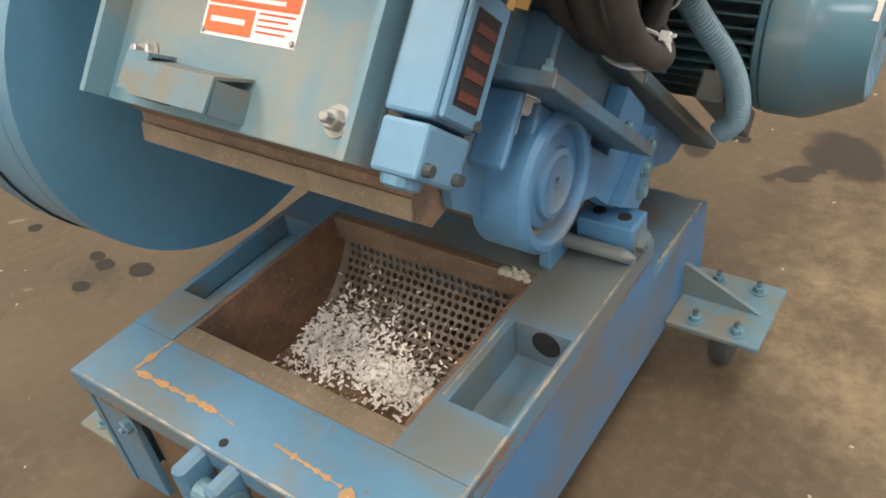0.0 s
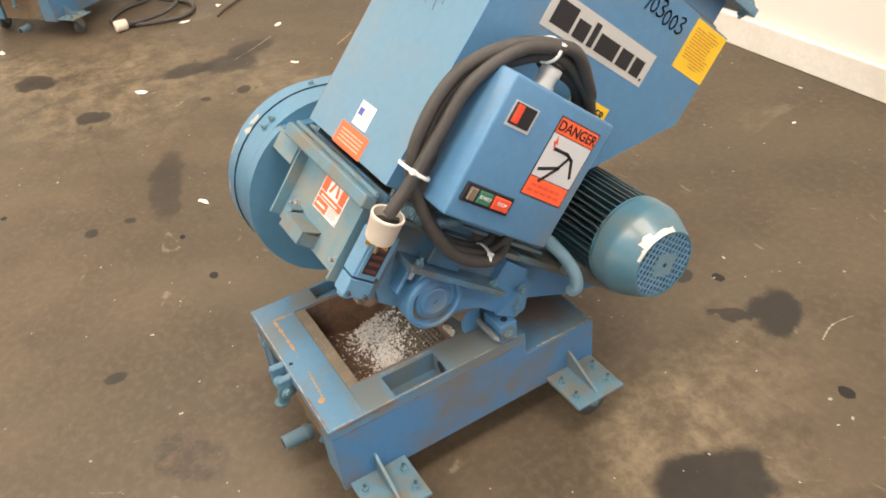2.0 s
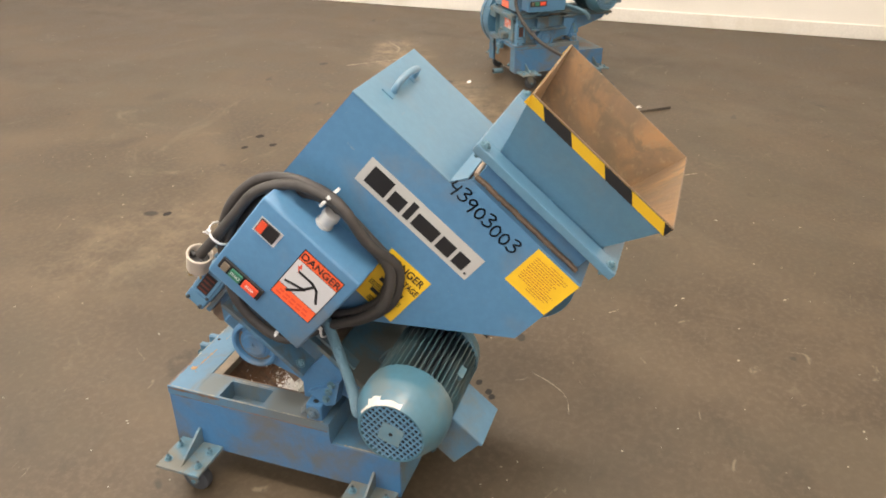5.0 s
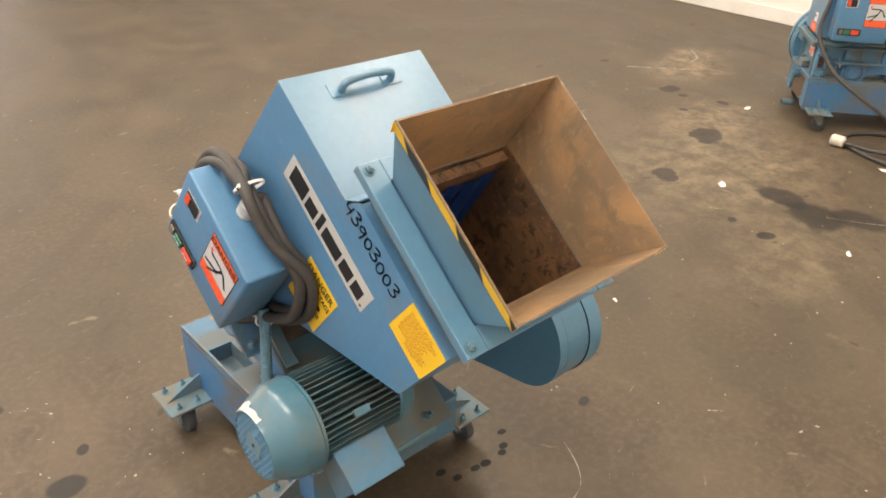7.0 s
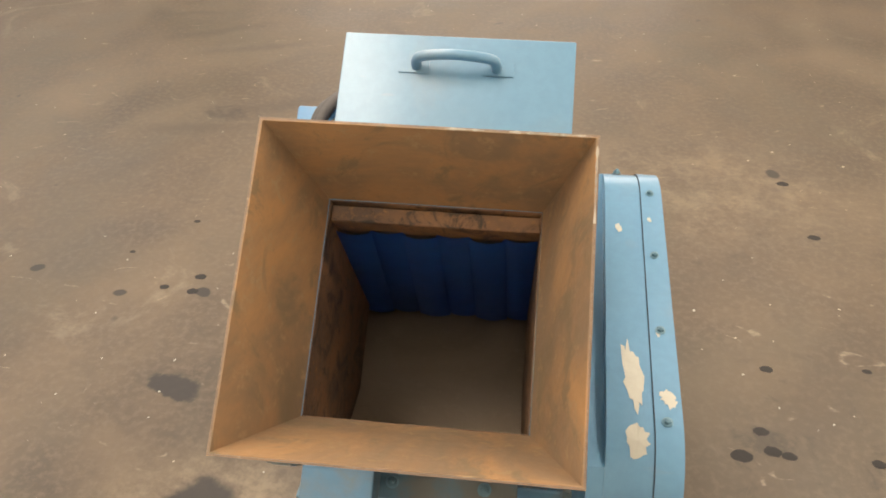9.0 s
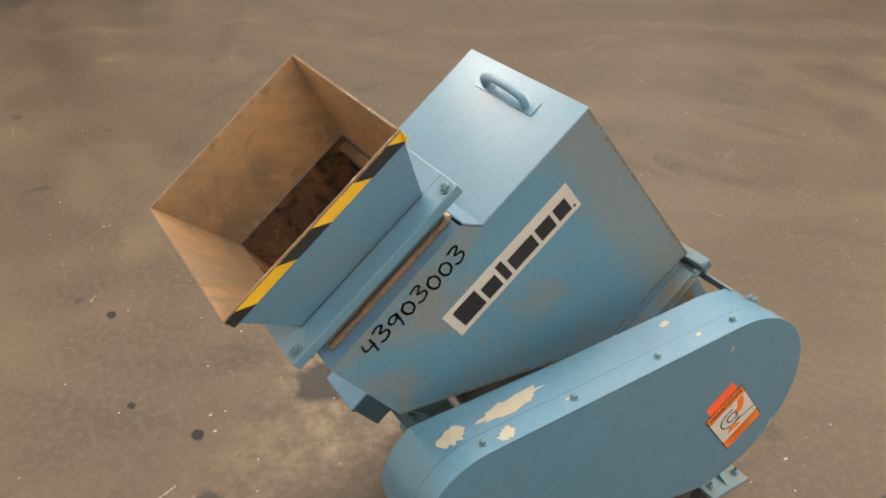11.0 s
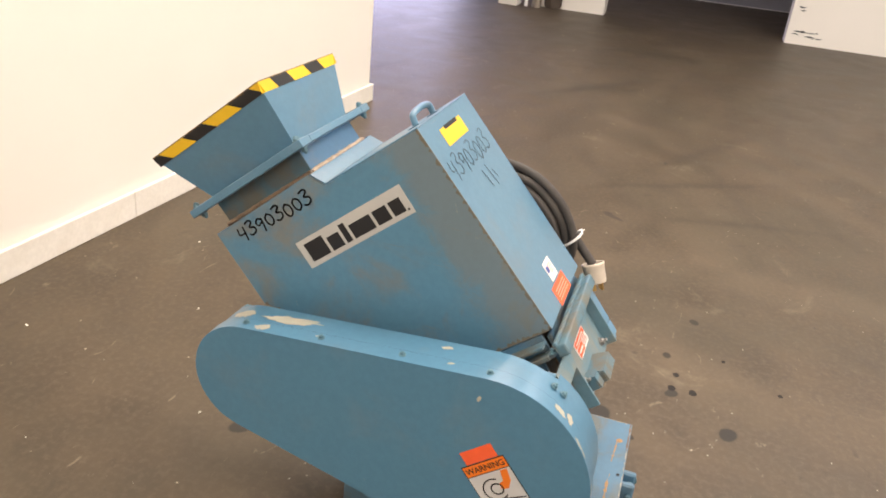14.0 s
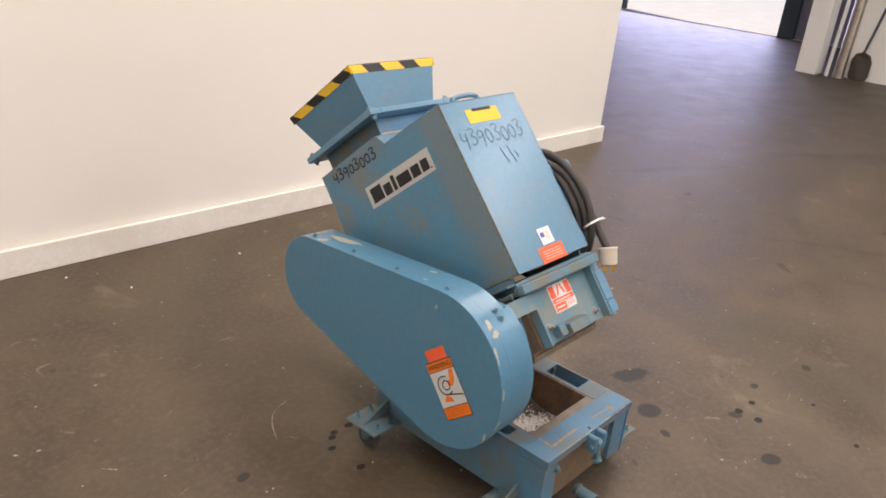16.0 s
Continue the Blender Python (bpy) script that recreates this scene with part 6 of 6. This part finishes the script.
    if detail:
        pen_number("pen_number", "43903003", fr @ Matrix.Translation((0.070, 0.650, 0)), 0.029, 0.180, 0.0036, g, -0.012)
        pen_number("pen_number", "43903003", fl @ Matrix.Translation((-0.324, 0.650, 0)), 0.031, 0.220, 0.0040, g, -0.008)
        pen_number("pen_number", "43903003", ff @ Matrix.Translation((-0.140, 0.355, 0)), 0.046, 0.262, 0.0026, g, mat=BLUE_GREY_INK)
        bm = bmesh.new()
        stroke(bm, [(-0.012, 0.335), (0.000, 0.290)], 0.003, ff)
        stroke(bm, [(0.018, 0.338), (0.030, 0.285)], 0.003, ff)
        stroke(bm, [(0.040, 0.320), (0.048, 0.300)], 0.003, ff)
        part("pen_mark", bm, BLUE_GREY_INK, g, split=False)


plain_pink = plain("faded_print", (0.80, 0.40, 0.32), 0.5, 0, 0.1)


def build_warning(guard, up, turn, detail):
    lean = Matrix.Identity(4)
    lean[0][1], lean[0][3] = 0.04, -0.04 * 0.25 - 0.010
    f = turn @ lean @ turn.inverted() @ up @ on_face((0, -1, 0), (0, 0, 1), (-0.361, 0.003, -0.015))
    bm = bmesh.new()
    sheet(bm, -0.026, 0.075, -0.077, 0.075, f)
    lab = part("warning_label", bm, INK, guard, "orange and grey pinch-point warning label")
    bm = bmesh.new()
    flat(bm, [(-0.024, 0.050), (0.073, 0.050), (0.073, 0.073), (-0.024, 0.073)], f)
    flat(bm, [(-0.024, -0.075), (0.073, -0.075), (0.073, -0.046), (-0.024, -0.046)], f)
    part("label_band", bm, ORANGE, lab)
    bm = bmesh.new()
    flat(bm, [(-0.024, -0.044), (0.073, -0.044), (0.073, 0.048), (-0.024, 0.048)], f)
    part("label_field", bm, PALE, lab)
    bm = bmesh.new()
    flat(bm, [(0.030, 0.008), (0.046, 0.004), (0.060, 0.020), (0.066, 0.046), (0.050, 0.046), (0.044, 0.024), (0.034, 0.020)], f, 0.0018)
    flat(bm, [(-0.006, -0.030), (0.030, -0.034), (0.022, -0.020), (0.006, -0.016)], f, 0.0018)
    part("pictogram", bm, ORANGE, lab)
    bm = bmesh.new()
    ring = [(0.018 + 0.026 * math.cos(a), 0.010 + 0.024 * math.sin(a)) for a in [radians(60 + 12 * k) for k in range(22)]]
    stroke(bm, ring, 0.0028, f, 0.002)
    ring = [(0.022 + 0.013 * math.cos(a), 0.010 + 0.012 * math.sin(a)) for a in [radians(18 * k) for k in range(21)]]
    stroke(bm, ring, 0.003, f, 0.002)
    stroke(bm, [(0.022, -0.014), (0.070, -0.022)], 0.0028, f, 0.002)
    part("pictogram", bm, INK, lab)
    if detail:
        lettering("WARNING", 0.0185, f @ Matrix.Translation((0.0245, 0.061, 0)), INK, lab)
        bm = bmesh.new()
        for k in range(3):
            flat(bm, [(-0.016, -0.054 - k * 0.007), (0.064 - 0.01 * k, -0.054 - k * 0.007), (0.064 - 0.01 * k, -0.0515 - k * 0.007), (-0.016, -0.0515 - k * 0.007)], f)
        part("print_line", bm, RED, lab)
    bm = bmesh.new()
    sheet(bm, -0.010, 0.064, 0.076, 0.106, f)
    part("notice_label", bm, FLUO, guard, "torn fluorescent orange label")


def build_conduits(g, up):
    for pts, r in (
        ([(0.190, 0.075, 0.225), (0.198, 0.110, 0.210), (0.214, 0.155, 0.194), (0.230, 0.200, 0.178), (0.240, 0.236, 0.158), (0.241, 0.262, 0.134), (0.225, 0.275, 0.118)], 0.0112),
        ([(0.155, -0.18, 0.128), (0.165, -0.165, 0.150), (0.19, -0.12, 0.150), (0.195, -0.07, 0.165), (0.20, -0.05, 0.187)], 0.010),
    ):
        bm = bmesh.new()
        tube(bm, smooth_path(pts, 22), r, 12, up, 0.0016)
        part("conduit", bm, CONDUIT, g, "ribbed blue-grey flexible conduit", smooth=True)


def build_cable(up, at=None):
    """The supply cable coiled over the control box, with its plug."""
    cable = thing("power_cable", "thick black power cable coiled round the control box", "cable", at=at)
    ring = [(-0.060, 0.490), (0.028, 0.478), (0.108, 0.443), (0.148, 0.366), (0.133, 0.284), (0.088, 0.201), (0.040, 0.136), (-0.050, 0.122), (-0.130, 0.156), (-0.190, 0.230), (-0.212, 0.310), (-0.196, 0.395), (-0.140, 0.460)]
    # out of the gland and round three times, then down to the plug
    path = [(0.205, -0.056, 0.456), (0.205, -0.060, 0.472)]
    for turn_no in range(3):
        for k, (u, v) in enumerate(ring):
            s = 0.93 + 0.03 * turn_no if 1 <= k <= 5 else (0.985 + 0.018 * turn_no if 6 <= k <= 8 else 0.885 + 0.112 * turn_no)
            cu, cv = -0.045, 0.32
            wob = 0.004 * math.sin(k * 2.3 + turn_no * 1.7)
            x = 0.192 + 0.023 * turn_no * (0.6 + 0.4 * math.sin(k * 0.9 + turn_no))
            if 2 <= k <= 5:
                x = (0.169, 0.190, 0.170)[turn_no]
                s = (0.90, 0.955, 1.01)[turn_no]
            elif 6 <= k <= 8:
                x = 0.178 + 0.0235 * turn_no
            path.append((x + wob, cu + (u - cu) * s, cv + (v - cv) * s))
    path += [(0.232, -0.070, 0.505), (0.230, -0.148, 0.470), (0.226, -0.200, 0.390), (0.224, -0.208, 0.300), (0.222, -0.211, 0.215), (0.2165, -0.2165, 0.146)]
    bm = bmesh.new()
    tube(bm, smooth_path(path, 6), 0.0112, 12, up)
    part("cord", bm, CABLE, cable, smooth=True)
    base = up @ Vector((0.2165, -0.2165, 0.143))
    axis = Vector((-0.22, -0.42, -1.0)).normalized()
    bm = bmesh.new()
    lathe(bm, base - axis * 0.006, axis, [(0.020, 0.0225), (0.001, 0.0245), (0.0, 0.0262), (0.001, 0.0282), (0.005, 0.0285), (0.007, 0.0270), (0.046, 0.0250), (0.050, 0.0235), (0.051, 0.016)], 30)
    plug = part("plug", bm, PLUG, cable, "cream round industrial plug", smooth=True)
    bm = bmesh.new()
    lathe(bm, base + axis * 0.013, axis, [(0, 0.0005), (0, 0.0222), (0.001, 0.0222)], 20)
    part("plug_interior", bm, PLUG_DARK, plug)
    bm = bmesh.new()
    _, s, t = basis(axis)
    for k in (-1, 1):
        m = Matrix.Translation(base + axis * 0.002 + s * 0.016 * k) @ axis.to_track_quat("Z", "Y").to_matrix().to_4x4()
        box(bm, -0.004, 0.004, -0.007, 0.007, 0.0, 0.010, m, 0.001)
    part("cord_grip", bm, PLUG_DARK, plug)
    bm = bmesh.new()
    _, s, t = basis(axis)
    for k in range(4):
        w = math.pi * k / 2 + 0.5
        c = base + axis * 0.045 + (s * math.cos(w) + t * math.sin(w)) * 0.014
        m = Matrix.Translation(c) @ axis.to_track_quat("Z", "Y").to_matrix().to_4x4() @ Matrix.Rotation(w, 4, "Z")
        box(bm, -0.002, 0.002, -0.006, 0.006, 0, 0.017, m, 0.0005)
    part("prong", bm, BRASS, plug)
    # ties: place, direction of the bundle, half widths across it
    for u, v, x, du, dv, wn, wx in ((-0.085, 0.490, 0.214, 1.0, -0.1, 0.022, 0.030), (-0.209, 0.228, 0.212, 0.1, 1.0, 0.027, 0.029), (0.090, 0.198, 0.180, 0.7, 0.7, 0.018, 0.026), (0.020, 0.128, 0.205, 1.0, 0.2, 0.016, 0.029)):
        bm = bmesh.new()
        d = Vector((0, du, dv)).normalized()
        n = Vector((0, -d.z, d.y))
        rings = []
        for k in range(25):
            a = 2 * math.pi * k / 24
            p = Vector((x, u, v)) + n * wn * math.sin(a) + Vector((1, 0, 0)) * wx * math.cos(a)
            rings.append(p)
        for shift in (-0.0016, 0.0, 0.0016):
            tube(bm, [p + d * shift for p in rings], 0.0016, 6, up)
        head = Vector((x + 0.75 * wx, u, v)) + n * 0.72 * wn
        box(bm, head.x - 0.002, head.x + 0.006, head.y - 0.004, head.y + 0.004, head.z - 0.004, head.z + 0.004, up)
        tube(bm, [head, head + n * 0.006 + Vector((0.010, 0, -0.004))], 0.0017, 6, up)
        part("cable_tie", bm, TIE, cable, "white nylon cable tie", split=False)
    return cable


def build_granulator(at, open_angle, detail, label):
    g = thing("granulator", label, "granulator", "granulators in the hall", at)
    up = tilted(open_angle)
    turn = up @ tilted(39.5).inverted()
    build_base(g)
    build_feet(g)
    build_pit(g)
    build_chamber(g, up)
    build_hopper(g, up)
    guard = build_guard(g, up, turn)
    build_motor(g, up @ Matrix.Translation((0.014, -0.007, 0.006)))
    build_box(g, up @ Matrix.Translation((0.013, -0.004, 0.016)), detail)
    build_grime(g, up)
    build_labels(g, up, detail)
    build_warning(guard, up, turn, detail)
    build_conduits(g, up)
    return g


build_granulator(Matrix.Identity(4), 39.5, True, "blue plastics granulator swung open on casters")
build_cable(tilted(39.5))
FAR = pose(-3.465, -0.125, 0, 0, 0, 38)
build_granulator(FAR, 0.0, False, "second blue granulator, closed, standing by the wall")

# loose cable of the far machine
cable = thing("power_cable", "black power cable lying looped on the floor with its plug", "cable")
pts = [(-3.36, 0.03, 0.92), (-3.35, 0.01, 0.80), (-3.32, 0.0, 0.65), (-3.27, 0.01, 0.49), (-3.225, 0.155, 0.333), (-3.25, 0.375, 0.21), (-3.313, 0.467, 0.13), (-3.39, 0.545, 0.05),
       (-3.395, 0.63, 0.014), (-3.30, 0.68, 0.012), (-3.18, 0.67, 0.012), (-3.105, 0.60, 0.012), (-3.115, 0.49, 0.012), (-3.17, 0.36, 0.012), (-3.25, 0.275, 0.012), (-3.36, 0.265, 0.012), (-3.475, 0.345, 0.012),
       (-3.53, 0.47, 0.014), (-3.47, 0.59, 0.034), (-3.32, 0.62, 0.034), (-3.21, 0.54, 0.030), (-3.18, 0.43, 0.024), (-3.17, 0.31, 0.028)]
bm = bmesh.new()
tube(bm, smooth_path(pts, 8), 0.0105, 10)
part("cord", bm, CABLE, cable, smooth=True)
bm = bmesh.new()
lathe(bm, (-3.17, 0.315, 0.030), (0.05, -1, 0.0), [(0, 0.02), (0.004, 0.028), (0.06, 0.030), (0.066, 0.024)], 22)
part("plug", bm, PLUG, cable, "cream round industrial plug", smooth=True)

# ---- far end of the hall ----
bm = bmesh.new()
box(bm, 9.24, 9.52, 2.44, 2.70, 0, 4.7, bevel=0.006)
tagged(part("column", bm, WALL), "square white painted column", "column", kind="structure")
for name, x, y, r, lean, mat, label in (
    ("leaning_pipe", 9.40, 2.335, 0.024, 0.05, TIE, "thin white pipe leaning by the column"),
    ("leaning_pipe", 9.40, 2.195, 0.066, 0.04, GALV, "thick galvanised pipe leaning by the column"),
):
    bm = bmesh.new()
    rod(bm, (x - lean, y, 0.0), (x + 0.12, y - 0.03, 2.6), r, 16)
    tagged(part(name, bm, mat, smooth=True), label, "pipe", "pipes by the column")
shovel = thing("shovel", "rusty shovel leaning against the partition", "shovel", at=Matrix.Translation((9.38, 1.98, 0)))
bm = bmesh.new()
rod(bm, (0.0, -0.01, 0.36), (0.10, -0.18, 1.40), 0.017, 12)
part("handle", bm, CAST_DARK, shovel)
bm = bmesh.new()
pts = [(-0.12, 0.06), (-0.105, 0.02), (0.0, 0.0), (0.105, 0.02), (0.12, 0.06), (0.125, 0.24), (0.09, 0.33), (0.02, 0.36), (-0.02, 0.36), (-0.09, 0.33), (-0.125, 0.24)]
front = [bm.verts.new((0.02 + 0.02 * (p[0] / 0.12) ** 2, p[0], p[1])) for p in pts]
bm.faces.new(front)
bmesh.ops.solidify(bm, geom=bm.faces[:], thickness=0.003)
part("blade", bm, GRIME_DARK, shovel, "dark rusty shovel blade")
bm = bmesh.new()
box(bm, 12.92, 13.32, 4.06, 4.34, 0, 3.0, bevel=0.004)
tagged(part("gate_post", bm, CAST_DARK), "dark steel post at the open gate", "post", kind="structure")
bm = bmesh.new()
box(bm, 12.86, 12.92, 3.62, 3.80, 0, 4.3, bevel=0.004)
tagged(part("gate_post", bm, CAST_DARK), "dark steel post at the open gate", "post", kind="structure")
bm = bmesh.new()
box(bm, 12.94, 13.34, 7.62, 7.82, 0, 3.0, bevel=0.004)
tagged(part("gate_post", bm, CAST_DARK), "dark steel post at the open gate", "post", kind="structure")
# pallet by the partition
pallet = thing("pallet", "weathered wooden pallet on the floor", "pallet", at=pose(8.75, -4.9, 0, 0, 0, 8))
for k in range(7):
    bm = bmesh.new()
    box(bm, -0.5 + k * 0.153, -0.5 + k * 0.153 + 0.095, -0.6, 0.6, 0.122, 0.144, bevel=0.002)
    part("deck_board", bm, WOOD, pallet)
for y in (-0.6, -0.05, 0.5):
    bm = bmesh.new()
    box(bm, -0.5, 0.513, y, y + 0.1, 0.022, 0.122, bevel=0.002)
    part("bearer", bm, WOOD, pallet)
for y in (-0.6, -0.05, 0.5):
    bm = bmesh.new()
    box(bm, -0.5, 0.513, y, y + 0.1, 0.0, 0.0215, bevel=0.002)
    part("bottom_board", bm, WOOD, pallet)

# pale scratches scored into the concrete
rng = random.Random(52)
bm = bmesh.new()
level = Matrix.Translation((0, 0, 0.0))
for pts, w in (
    ([(0.41, 1.15), (0.39, 1.21), (0.40, 1.28)], 0.007), ([(-0.48, 0.78), (-0.44, 0.86), (-0.39, 0.91), (-0.32, 0.93)], 0.004), ([(-2.34, 0.62), (-2.40, 0.72), (-2.50, 0.86)], 0.008),
    ([(-3.42, -1.22), (-3.57, -1.06), (-3.72, -0.89)], 0.028), ([(1.28, 1.16), (1.31, 1.14)], 0.007),
    ([(-0.92, 0.99), (-0.89, 0.96)], 0.009), ([(-2.156, 1.06), (-2.21, 1.13), (-2.25, 1.18)], 0.014), ([(-2.03, 0.25), (-2.06, 0.30)], 0.010), ([(-4.12, -1.19), (-3.98, -1.05), (-3.86, -1.02)], 0.026),
):
    path = [(p.x, p.y) for p in smooth_path([(*p, 0) for p in pts], 4)]
    piece = bmesh.new()
    ribbon(piece, path, w, level, rng, 0.0007, 0.012)
    me = bpy.data.meshes.new("piece")
    piece.to_mesh(me)
    piece.free()
    bm.from_mesh(me)
    bpy.data.meshes.remove(me)
tagged(part("floor_scratches", bm, SCRATCH, split=False), "pale scratches scored into the concrete floor", "scratches", kind="stuff")

# small oil drips on the concrete
bm = bmesh.new()
for x, y, r in FAINT_DRIPS:
    a0 = rng.random() * 6.3
    ring = []
    for k in range(14):
        a = 2 * math.pi * k / 14
        d = r * (0.86 + 0.22 * rng.random())
        ring.append(bm.verts.new((x + d * math.cos(a + a0), y + 0.74 * d * math.sin(a + a0), 0.0006)))
    bm.faces.new(ring)
tagged(part("oil_drips", bm, OIL, split=False), "small dark oil drips dried on the concrete floor", "oil drips", kind="stuff")

# white scraps dropped near the far machine, and a thin stick
for x, y, r, spin in ((-3.32, -0.30, 0.030, 10), (-2.28, 0.165, 0.034, 50), (-2.62, 0.946, 0.026, 120), (-2.10, 0.82, 0.026, 30), (-3.04, 0.575, 0.030, 80), (-3.16, 0.80, 0.026, 140), (-1.20, 0.12, 0.026, 25), (-1.14, 0.44, 0.014, 60), (0.55, 1.55, 0.008, 10), (-0.33, 1.95, 0.010, 60), (1.02, 1.86, 0.009, 100), (-0.49, 2.18, 0.010, 20), (0.20, 1.98, 0.010, 75)):
    bm = bmesh.new()
    ring = []
    for k in range(7):
        a = 2 * math.pi * k / 7
        d = r * (0.55 + 0.6 * rng.random())
        ring.append(bm.verts.new((d * math.cos(a), 0.45 * d * math.sin(a), 0.002 + 0.006 * rng.random() * (r / 0.03))))
    bm.faces.new(ring)
    bmesh.ops.triangulate(bm, faces=bm.faces[:])
    bmesh.ops.solidify(bm, geom=bm.faces[:], thickness=0.0015)
    low = min(q.co.z for q in bm.verts)
    bm.transform(Matrix.Translation((x, y, 0.0004 - low)) @ Matrix.Rotation(radians(spin), 4, "Z"))
    tagged(part("scrap", bm, FLAKE), "torn white plastic scrap on the concrete floor", "scrap", "scraps on the floor")
bm = bmesh.new()
tube(bm, smooth_path([(-2.973, 0.741, 0.007), (-3.05, 0.80, 0.007), (-3.13, 0.90, 0.009), (-3.204, 0.977, 0.007)], 5), 0.006, 8)
tagged(part("stick", bm, WOOD_DARK, smooth=True), "thin dark stick lying on the concrete floor", "stick")

# pale crumbs scattered on the floor
rng = random.Random(31)
verts, faces = [], []
for k in range(210):
    x, y = rng.uniform(-3.6, 2.6), rng.uniform(-2.4, 2.0)
    if k % 3 == 0:
        x, y = rng.gauss(0.4, 0.7), rng.gauss(0.5, 0.7)
    s = rng.uniform(0.0015, 0.0035) if rng.random() < 0.93 else rng.uniform(0.004, 0.008)
    w = rng.uniform(0, 6.28)
    i = len(verts)
    for p, h in (((-1.2, -0.5), 0.05), ((0.9, -0.7), 0.05), ((1.1, 0.4), 0.05), ((-0.6, 0.7), 0.05), ((0.1, 0.0), 0.8)):
        verts.append((x + s * (p[0] * math.cos(w) - p[1] * math.sin(w)), y + s * (p[0] * math.sin(w) + p[1] * math.cos(w)), 0.0006 + s * h * 0.5))
    faces += [(i, i + 1, i + 4), (i + 1, i + 2, i + 4), (i + 2, i + 3, i + 4), (i + 3, i, i + 4)]
me = bpy.data.meshes.new("floor_crumbs")
me.from_pydata(verts, [], faces)
me.materials.append(PRIMER)
tagged(new("floor_crumbs", me), "pale plastic crumbs scattered over the concrete", "crumbs", kind="stuff")

rng = random.Random(17)
east_wall = bpy.data.objects["wall_east_1"]
for y, z, w, n in ((-1.30, 0.125, 0.22, 7), (-1.14, 0.118, 0.05, 3), (-1.13, 0.43, 0.03, 4), (-2.4, 0.25, 0.3, 5), (-3.4, 0.5, 0.25, 5)):
    for k in range(n):
        bm = bmesh.new()
        s, h = (rng.random() - 0.5) * w, (rng.random() - 0.5) * 0.09
        d = 0.02 + 0.06 * rng.random()
        flat(bm, [(s - d, h), (s, h - 0.008 * rng.random() - 0.004), (s + d, h + 0.03 * (rng.random() - 0.5)), (s, h + 0.010 * rng.random())], on_face((0, -1, 0), (0, 0, 1), (9.45, y, z)), 0.003, 0.002)
        part("scuff_mark", bm, CAST_DARK, east_wall, split=False)
